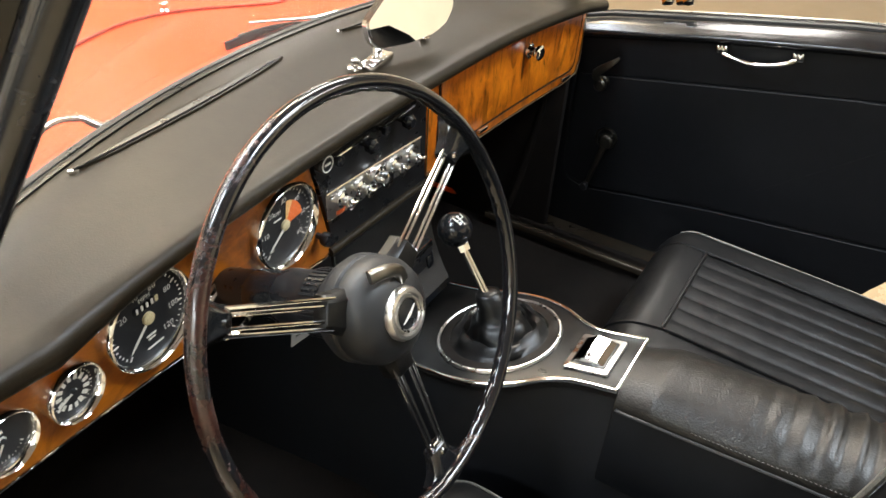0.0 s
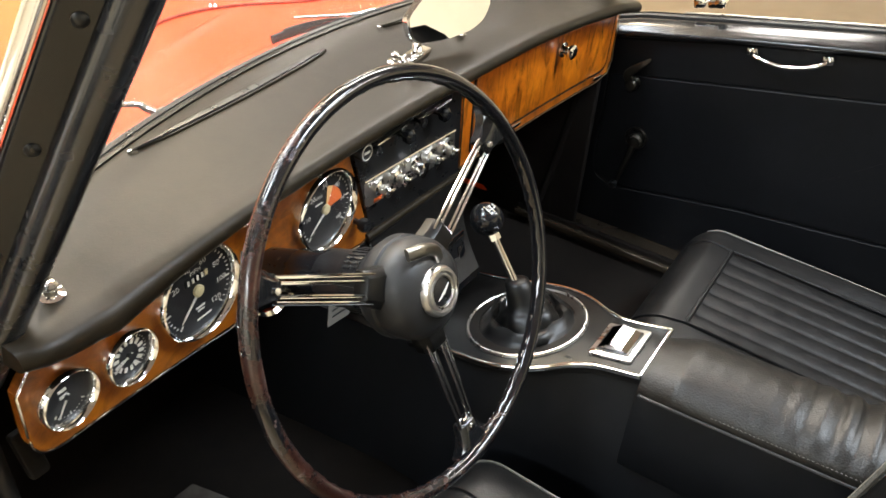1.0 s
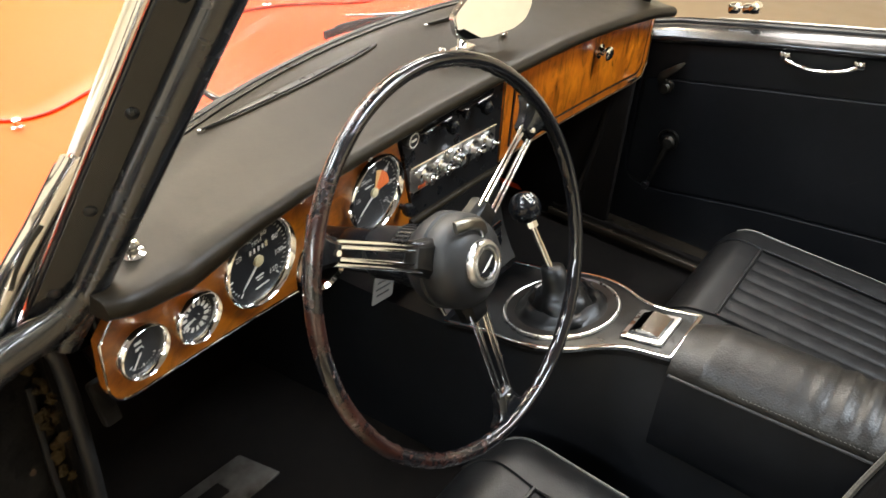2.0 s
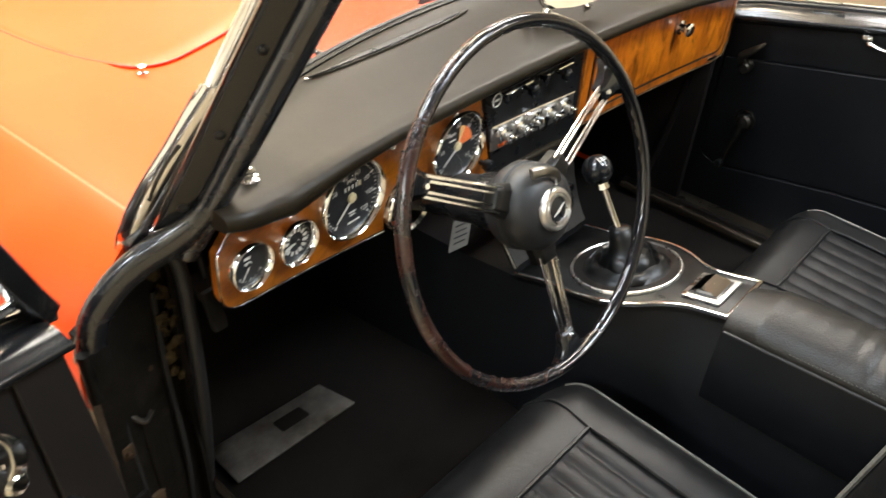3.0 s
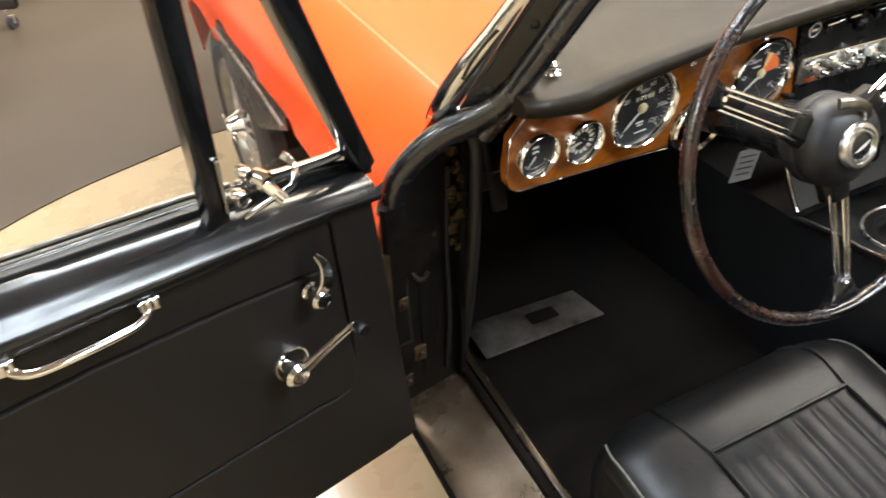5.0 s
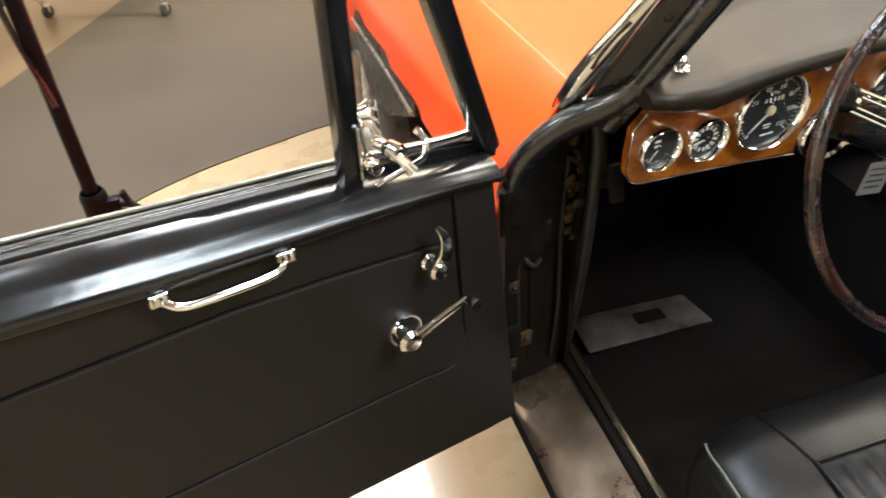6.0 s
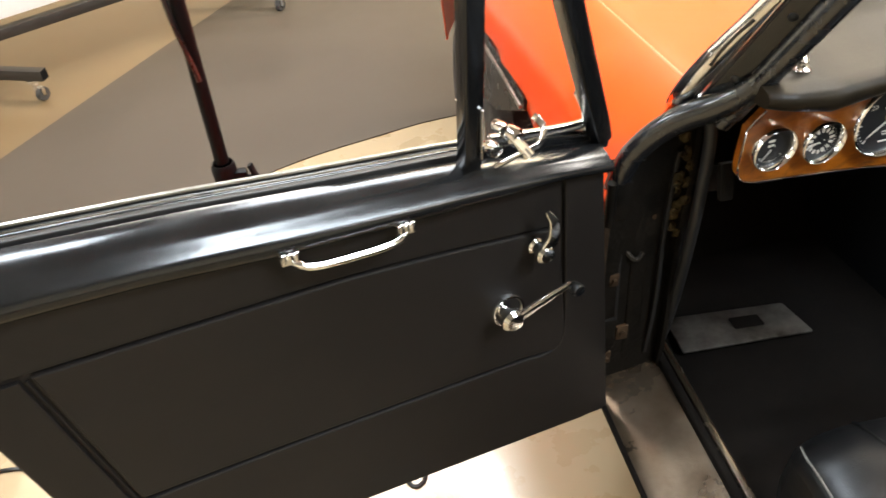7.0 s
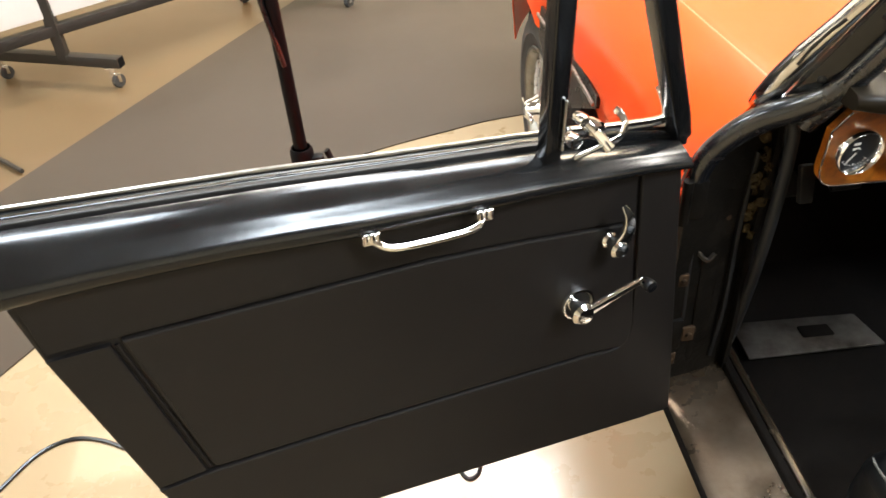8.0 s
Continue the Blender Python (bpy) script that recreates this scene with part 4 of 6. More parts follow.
    path = [HUB @ V(*p) for p in ((0.014, 0.026, 0.025), (0.010, 0.036, 0.028), (0.000, 0.043, 0.030), (-0.012, 0.047, 0.030), (-0.024, 0.048, 0.026))]
    sweep(bm, smooth_path(path, 4), rounded([(-0.0065, -0.004), (0.0065, -0.004), (0.0055, 0.0035), (-0.0055, 0.0035)], 0.003, 3), up=tuple(WN))
    part("indicator_lever", bm, DULL, sw, "small chrome indicator lever on the hub")


steering_wheel()


def column():
    bm = bmesh.new()
    lathe(bm, [(0.033, -0.055), (0.033, -0.085), (0.030, -0.09), (0.030, -0.125)], WHEEL, 32)
    col = part("steering_column", bm, SATIN, car, "black steering column with a ribbed collar")
    for k in range(40):
        bm = bmesh.new()
        box(bm, (0.0332, 0, -0.07), (0.0016, 0.0026, 0.022), 0, WHEEL @ Matrix.Rotation(2 * math.pi * k / 40, 4, "Z"))
        part("collar_rib", bm, SATIN, col)
    bm = bmesh.new()
    lathe(bm, [(0.0255, -0.12), (0.026, -0.122), (0.026, -0.17), (0.0255, -0.172)], WHEEL, 32)
    part("column_sleeve", bm, GLOSS, col, "shiny black sleeve")
    bm = bmesh.new()
    lathe(bm, [(0.024, -0.165), (0.024, -0.66)], WHEEL, 24)
    part("column_tube", bm, SATIN, col, "black column tube")
    bm = bmesh.new()
    lathe(bm, [(0.034, -0.02), (0.038, -0.016), (0.041, -0.02), (0.041, -0.05)], facing((-0.276, face_y(-0.276) - 0.008, 0.684), (1, 0, 0), (0, 0, 1)) @ pose(0, 0, 0.02), 40)
    part("column_escutcheon", bm, CHROME, col, "chrome ring where the column meets the panel")


column()


# ---- doors ----
def door_panel(M, g, label, trim):
    """A door in its own frame: x from hinge to lock, y up, z towards the seat. g holds the lines of this door."""
    low, cap_low, cap_top, seam = (lambda s, k=k: curve(s, g[k]) for k in ("low", "cap_low", "cap_top", "seam"))
    inward = tuple(M.to_3x3() @ V(0, 0, 1))
    s0, s1 = g["cap_low"][0][0], g["cap_low"][-1][0]
    out = [(g["low"][0][0], low(-1)), (0.30, low(0.30)), (0.62, low(0.62)), (0.663, g["foot"]), (0.692, 0.523), (0.720, 0.641), (0.740, 0.737), (0.748, 0.80)]
    out += [(s, cap_low(s)) for s in (0.735, 0.555, 0.423, 0.257, 0.09, s0)] + [(s0, 0.60), (g["low"][0][0], low(-1) + 0.02)]
    shape = rounded(out, [0.010, 0, 0.03, 0.05] + [0] * 9 + [0.006, 0, 0], 4)
    bm = bmesh.new()
    slab(bm, shape, 0.040, M @ pose(0, 0, -0.004), 0.004)
    door = part("door", bm, trim, car, label, 14)
    bm = bmesh.new()
    cx = sum(p[0] for p in shape) / len(shape)
    slab(bm, [(max(0.034, lerp(cx, x, 0.985)), lerp(0.55, y, 0.985)) for x, y in shape], 0.035, M @ pose(0, 0, -0.0445), 0.0)
    part("door_skin", bm, RED, door, "red painted outer skin of the door", 50)
    # padded centre board; its edges stand a little proud of the narrow gaps round it
    top_n = g["tops"]
    board = [(x, seam(x) - 0.0017) if i < top_n else (x, y) for i, (x, y) in enumerate(g["board"])]
    inner_r = rounded(board, g["board_r"], 6)
    bm = bmesh.new()
    slab(bm, inner_r, 0.008, M @ pose(0, 0, 0.0022), 0.0026)
    part("door_board", bm, trim, door, "padded vinyl door board", 14)
    bm = bmesh.new()
    for a, b in g["welt"]:
        sweep(bm, [M @ V(*a, -0.0030), M @ V(*b, -0.0030)], ring_of(8, 0.0022), up=inward)
    part("board_welt", bm, trim, door, "narrow vinyl welt beside the board")
    bm = bmesh.new()
    top = [(s, cap_low(s) - 0.003) for s in (0.740, 0.60, 0.423, 0.257, g["strip"] + 0.004)] + [(s, seam(s) + 0.0011) for s in (g["strip"] + 0.004, 0.26, 0.358, 0.545, 0.735)]
    slab(bm, top[::-1], 0.006, M @ pose(0, 0, -0.0006), 0.0012)
    part("upper_trim", bm, trim, door, "smooth vinyl strip under the capping", 14)
    bm = bmesh.new()
    e, x0 = g["strip"], g["low"][0][0]
    foot_line = [(x0 + 0.006, low(x0) + 0.02), (0.05, low(0.05) + 0.008), (0.30, low(0.30) + 0.008), (0.62, low(0.62) + 0.008), (0.66, g["foot"] + 0.006)]
    slab(bm, [(e - 0.0015, 0.60), (e - 0.001, cap_low(e) - 0.006), (s0 + 0.004, cap_low(s0) - 0.006), *foot_line] + [(x, y - 0.0022) for x, y in g["under"]], 0.008, M @ pose(0, 0, 0.0022), 0.0026)
    part("lower_trim", bm, trim, door, "smooth vinyl panel along the hinges and the door foot", 14)
    bm = bmesh.new()
    slab(bm, g["tail"], 0.007, M @ pose(0, 0, 0.0016), 0.0022)
    part("rear_trim", bm, trim, door, "smooth vinyl panel at the lock end", 14)
    # broad roll between trim and window slot
    bm = bmesh.new()
    rows = []
    for i in range(33):
        s = lerp(s0, s1 + 0.008, i / 32)
        a, b = cap_low(s), cap_top(s)
        w = lerp(0.030, 0.042, min(1.0, s / 0.3))
        prof = []
        for k in range(11):
            t = k / 10
            prof.append((lerp(a, b, 1 - (1 - t) ** 1.5), 0.014 + 0.004 * math.sin(math.pi * min(1, t * 2.5)) - w * t ** 1.8))
        prof += [(b - 0.006, 0.010 - w - 0.002), (a, -0.02), (a - 0.007, 0.002)]
        rows.append([M @ V(s, h, d) for h, d in prof])
    loft(bm, rows)
    part("door_capping", bm, CAPPING, door, "broad glossy black rolled door capping", 55)
    ss = [lerp(s0 + 0.01, s1 + 0.005, i / 24) for i in range(25)]
    bm = bmesh.new()
    sweep(bm, [M @ V(s, cap_top(s) - 0.001, -0.037) for s in ss], rounded([(-0.005, -0.008), (0.005, -0.008), (0.005, 0.004), (-0.005, 0.005)], 0.002, 3))
    part("window_slot_strip", bm, RUBBER, door, "black rubber window slot strip")
    bm = bmesh.new()
    sweep(bm, [M @ V(s, cap_top(s) - 0.006, -0.056) for s in ss], rounded([(-0.012, -0.012), (0.012, -0.012), (0.012, 0.003), (-0.008, 0.008)], 0.004, 4))
    part("outer_rail", bm, GLOSS, door, "glossy outer top rail of the door")
    bm = bmesh.new()
    sweep(bm, [M @ V(s, cap_top(s) + 0.000, -0.067) for s in ss[4:]], ring_of(8, 0.003))
    part("rail_bead", bm, DULL, door, "thin dulled bead on the outer rail")
    # grab handle
    (ax, ay), (bx, by) = g["handle"]
    bm = bmesh.new()
    pts = smooth_path([M @ V(*p) for p in ((ax + 0.002, ay, 0.008), (ax + 0.005, ay - 0.001, 0.020), (ax + 0.020, lerp(ay, by, 0.2) - 0.0055, 0.027), ((ax + bx) / 2, (ay + by) / 2 - g["bow"], 0.029), (bx - 0.020, lerp(ay, by, 0.8) - 0.0055, 0.027), (bx - 0.005, by - 0.001, 0.020), (bx - 0.002, by, 0.008))], 6)
    sweep(bm, pts, ring_of(12, 0.0052, 0.0042), up=tuple(M.to_3x3() @ V(0, 1, 0)))
    handle = part("grab_handle", bm, CHROME, door, "bowed chrome pull handle")
    tilt = math.degrees(math.atan2(by - ay, bx - ax))
    for x, y in ((ax, ay), (bx, by)):
        bm = bmesh.new()
        box(bm, (0, 0, 0), (0.020, 0.013, 0.015), 0.004, M @ pose(x, y + 0.003, 0.014, 0, 0, tilt))
        for dx in (-0.0065, 0.0, 0.0065):
            box(bm, (dx, 0.003, 0.008), (0.0042, 0.013, 0.004), 0.0012, M @ pose(x, y + 0.003, 0.014, 0, 0, tilt))
        part("handle_foot", bm, CHROME, handle, "ribbed chrome handle foot")
    # lock lever
    lx, ly = g["lock"]
    bm = bmesh.new()
    lathe(bm, [(0.011, 0.0), (0.011, 0.003), (0.008, 0.006), (0.008, 0.014), (0.0125, 0.017), (0.0125, 0.024), (0.009, 0.028), (0.0, 0.029)], M @ pose(lx, ly, 0.004), 24)
    tx, ty = g["lock_tip"]
    sweep(bm, smooth_path([M @ V(lx - 0.002, ly + 0.006, 0.026), M @ V(lx - 0.009, ly + 0.022, 0.029), M @ V(lerp(lx, tx, 0.7) - 0.008, lerp(ly, ty, 0.72), 0.029), M @ V(tx, ty, 0.026)], 4), rounded([(-0.009, -0.003), (0.009, -0.003), (0.008, 0.003), (-0.008, 0.003)], 0.002, 3), up=inward, scale=[1.1 - 0.8 * (i / 12) ** 2 for i in range(13)])
    part("lock_lever", bm, g["bright"], door, "small chrome door release lever")
    # window winder
    (hx, hy), (ex, ey) = g["winder"]
    bm = bmesh.new()
    lathe(bm, [(0.0225, 0.0), (0.0235, 0.004), (0.0220, 0.008), (0.0195, 0.008), (0.0180, 0.004), (0.0, 0.004)], M @ pose(hx - 0.008, hy - 0.006, 0.001), 32)
    winder = part("window_winder", bm, g["bright"], door, "chrome window winder")
    bm = bmesh.new()
    lathe(bm, [(0.0, 0.0048), (0.0178, 0.0048), (0.0178, 0.003)], M @ pose(hx - 0.008, hy - 0.006, 0.001), 28)
    part("winder_gap", bm, SATIN, winder, "dark disc behind the crank")
    bm = bmesh.new()
    lathe(bm, [(0.009, 0.004), (0.009, 0.020), (0.0145, 0.023), (0.0155, 0.031), (0.011, 0.036), (0.0, 0.037)], M @ pose(hx, hy, 0.002), 24)
    sweep(bm, smooth_path([M @ V(hx, hy, 0.033), M @ V(lerp(hx, ex, 0.5), lerp(hy, ey, 0.5), 0.036), M @ V(ex, ey, 0.040)], 5), rounded([(-0.0068, -0.003), (0.0068, -0.003), (0.005, 0.003), (-0.005, 0.003)], 0.002, 3), up=inward, scale=[1.2 - 0.5 * i / 10 for i in range(11)])
    part("winder_arm", bm, g["bright"], winder, "chrome crank arm")
    bm = bmesh.new()
    lathe(bm, [(0.0, 0.0), (0.006, 0.001), (0.0075, 0.006), (0.0085, 0.012), (0.007, 0.016), (0.0, 0.017)], M @ pose(ex, ey, 0.042) @ pose(0, 0, 0, 0, 180 if g["knob_in"] else 0, 0), 18)
    part("winder_knob", bm, SATIN, winder, "black winder knob")
    return door


DX, DU, DN = V(-0.9549, -0.2970, 0.0), V(-0.0193, 0.0619, 0.998), V(0.2963, -0.9529, 0.0649)
DO = V(-0.70, 0.012, 0.41) - DU * 0.41
DOOR = Matrix(((DX.x, DU.x, DN.x, DO.x), (DX.y, DU.y, DN.y, DO.y), (DX.z, DU.z, DN.z, DO.z), (0, 0, 0, 1)))
DRIVER = {
    "bright": CHROME,
    "low": [(0.0, 0.282), (0.45, 0.353), (0.66, 0.387)], "foot": 0.405,
    "cap_low": [(0.024, 0.724), (0.09, 0.737), (0.257, 0.755), (0.423, 0.774), (0.555, 0.796), (0.659, 0.808), (0.748, 0.815)],
    "cap_top": [(-0.004, 0.743), (0.198, 0.784), (0.370, 0.811), (0.50, 0.833), (0.728, 0.866), (0.76, 0.870)],
    "seam": [(0.09, 0.665), (0.24, 0.692), (0.358, 0.710), (0.545, 0.727), (0.74, 0.744)], "strip": 0.085,
    "board": [(0.092, 0.660), (0.24, 0.687), (0.358, 0.705), (0.545, 0.722), (0.671, 0.731), (0.634, 0.529), (0.485, 0.514), (0.310, 0.494), (0.150, 0.475), (0.090, 0.462), (0.083, 0.50)],
    "welt": [((0.676, 0.731), (0.639, 0.5295))], "tops": 5,
    "under": [(0.697, 0.5262), (0.634, 0.5268), (0.485, 0.5118), (0.310, 0.4918), (0.150, 0.4728), (0.122, 0.4664), (0.104, 0.4668), (0.0925, 0.4755), (0.0865, 0.489), (0.0852, 0.500), (0.0842, 0.500)],
    "tail": [(0.681, 0.7345), (0.738, 0.7385), (0.697, 0.5285), (0.6435, 0.5290)],
    "board_r": [0.004, 0, 0, 0, 0.004, 0.006, 0, 0, 0, 0.034, 0.0],
    "bow": 0.006, "handle": [(0.296, 0.753), (0.420, 0.768)], "lock": (0.129, 0.655), "lock_tip": (0.126, 0.714), "winder": ((0.180, 0.580), (0.102, 0.607)), "knob_in": False,
}
PASSENGER = {
    "bright": DARK_CHROME,
    "low": [(0.0, 0.25), (0.45, 0.30), (0.66, 0.33)], "foot": 0.38,
    "cap_low": [(0.0, 0.702), (0.074, 0.718), (0.269, 0.757), (0.489, 0.792), (0.748, 0.825)],
    "cap_top": [(0.0, 0.728), (0.068, 0.747), (0.242, 0.778), (0.477, 0.818), (0.76, 0.852)],
    "seam": [(0.0, 0.625), (0.102, 0.645), (0.516, 0.717), (0.74, 0.745)], "strip": 0.03,
    "board": [(0.035, 0.634), (0.102, 0.641), (0.516, 0.713), (0.70, 0.738), (0.690, 0.476), (0.607, 0.465), (0.337, 0.436), (0.104, 0.398), (0.035, 0.402), (0.031, 0.46)],
    "welt": [((0.706, 0.738), (0.696, 0.478))], "tops": 4,
    "under": [(0.72, 0.4765), (0.690, 0.4735), (0.607, 0.4625), (0.337, 0.4335), (0.120, 0.3985), (0.104, 0.3960), (0.070, 0.397), (0.048, 0.405), (0.036, 0.423), (0.0335, 0.440), (0.0325, 0.440)],
    "tail": [(0.711, 0.7405), (0.733, 0.743), (0.715, 0.479), (0.701, 0.478)],
    "board_r": [0.004, 0, 0, 0.004, 0.004, 0, 0, 0.03, 0.03, 0],
    "bow": 0.012, "handle": [(0.289, 0.745), (0.411, 0.762)], "lock": (0.088, 0.630), "lock_tip": (0.116, 0.690), "winder": ((0.122, 0.522), (0.102, 0.424)), "knob_in": False,
}
open_door = door_panel(DOOR, DRIVER, "open driver door lined in matt black vinyl", TRIM)
FAR = Matrix(((0, 0, -1, 0.665), (-1, 0, 0, 0.035), (0, 1, 0, 0), (0, 0, 0, 1)))
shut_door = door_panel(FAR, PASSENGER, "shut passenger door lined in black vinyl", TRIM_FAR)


def quarter_light(M, door):
    """Front quarter window on the door top: posts, foot rail, glass and catch."""
    d = -0.030
    nrm = tuple(M.to_3x3() @ V(0, 0, 1))
    # the window leans inwards with height
    L = M @ Matrix(((1, 0, 0, 0), (0, 1, 0, 0), (0, 0.28, 1, -0.008 - 0.28 * 0.78), (0, 0, 0, 1)))
    bm = bmesh.new()
    sweep(bm, [L @ V(*p) for p in ((0.010, 0.745, -0.012), (0.036, 0.790, 0), (0.098, 0.93, 0), (0.171, 1.10, 0))], rounded([(-0.014, -0.011), (0.014, -0.011), (0.012, 0.010), (-0.012, 0.010)], 0.005, 4), up=nrm)
    frame_ = part("quarter_light_frame", bm, GLOSS, door, "black front frame of the quarter window")
    bm = bmesh.new()
    sweep(bm, [L @ V(*p) for p in ((0.198, 0.765, -0.012), (0.204, 0.80, 0), (0.215, 0.93, 0), (0.230, 1.10, 0))], rounded([(-0.011, -0.010), (0.011, -0.010), (0.011, 0.010), (-0.011, 0.010)], 0.003, 4), up=nrm)
    part("divider_post", bm, GLOSS, frame_, "glossy black window divider post")
    bm = bmesh.new()
    sweep(bm, [L @ V(*p) for p in ((0.197, 0.800, 0.0125), (0.200, 0.83, 0.0125), (0.203, 0.866, 0.0125))], ring_of(8, 0.0017), up=nrm)
    part("post_bead", bm, STEEL, frame_, "thin bright rod at the foot of the divider post")
    bm = bmesh.new()
    sweep(bm, smooth_path([M @ V(*p) for p in ((0.052, 0.822, d + 0.010), (0.036, 0.788, d + 0.004), (0.043, 0.776, d + 0.004), (0.100, 0.784, d + 0.004), (0.166, 0.797, d + 0.004))], 5), rounded([(-0.005, -0.004), (0.005, -0.004), (0.005, 0.004), (-0.005, 0.004)], 0.002, 3), up=nrm)
    part("quarter_light_channel", bm, CHROME, frame_, "bright window channel")
    bm = bmesh.new()
    sweep(bm, [M @ V(*p) for p in ((0.004, 0.748, d), (0.09, 0.768, d), (0.19, 0.785, d))], rounded([(-0.011, -0.014), (0.011, -0.014), (0.007, 0.010), (-0.007, 0.010)], 0.004, 3), up=(0, 0, 1))
    part("quarter_light_foot", bm, GLOSS, frame_, "black foot rail of the quarter window")
    bm = bmesh.new()
    sweep(bm, [L @ V(*p) for p in ((0.168, 1.098, 0), (0.20, 1.106, 0), (0.235, 1.10, 0))], ring_of(10, 0.010), up=nrm)
    part("quarter_light_top", bm, GLOSS, frame_, "black top corner of the quarter window")
    bm = bmesh.new()
    slab(bm, [(0.034, 0.782), (0.198, 0.800), (0.226, 1.095), (0.172, 1.095)], 0.004, L)
    g = part("quarter_light_glass", bm, PANE, frame_, "clear triangular quarter glass")
    g.visible_shadow = False
    bm = bmesh.new()
    lathe(bm, [(0.009, -0.014), (0.0105, -0.002), (0.0105, 0.004), (0.007, 0.008), (0.0, 0.0085)], M @ pose(0.149, 0.806, 0.0), 18)
    lathe(bm, [(0.006, -0.012), (0.0075, 0.0), (0.006, 0.006), (0.0, 0.008)], M @ pose(0.162, 0.818, -0.006), 14)
    lathe(bm, [(0.007, -0.010), (0.0085, 0.0), (0.007, 0.007), (0.0, 0.009)], M @ pose(0.176, 0.799, -0.002), 16)
    sweep(bm, smooth_path([M @ V(*p) for p in ((0.163, 0.820, -0.004), (0.152, 0.806, 0.006), (0.140, 0.786, 0.013))], 5), rounded([(-0.007, -0.004), (0.007, -0.004), (0.006, 0.004), (-0.006, 0.004)], 0.003, 3), up=nrm, scale=[0.55 + 0.55 * (i / 10) for i in range(11)])
    rod(bm, M @ V(0.180, 0.782, 0.006), M @ V(0.146, 0.792, 0.012), 0.0036, 0.0030, 10)
    sweep(bm, smooth_path([M @ V(*p) for p in ((0.140, 0.790, 0.010), (0.124, 0.794, 0.010), (0.116, 0.806, 0.006), (0.118, 0.816, -0.001), (0.122, 0.821, -0.005))], 4), rounded([(-0.004, -0.0016), (0.004, -0.0016), (0.004, 0.0016), (-0.004, 0.0016)], 0.0012, 2), up=nrm)
    part("window_catch", bm, CHROME, frame_, "cast chrome quarter window catch")


quarter_light(DOOR, open_door)
bm = bmesh.new()
for p, s in (((0.195, 0.80, -0.040), (0.034, 0.018, 0.02)), ((0.165, 0.795, -0.036), (0.022, 0.020, 0.02))):
    box(bm, (0, 0, 0), s, 0.005, FAR @ pose(*p, 0, 0, 14))
lathe(bm, [(0.010, 0), (0.010, 0.02), (0, 0.024)], FAR @ pose(0.205, 0.808, -0.034), 14)
part("window_catch", bm, CHROME, shut_door, "cast chrome window catch")


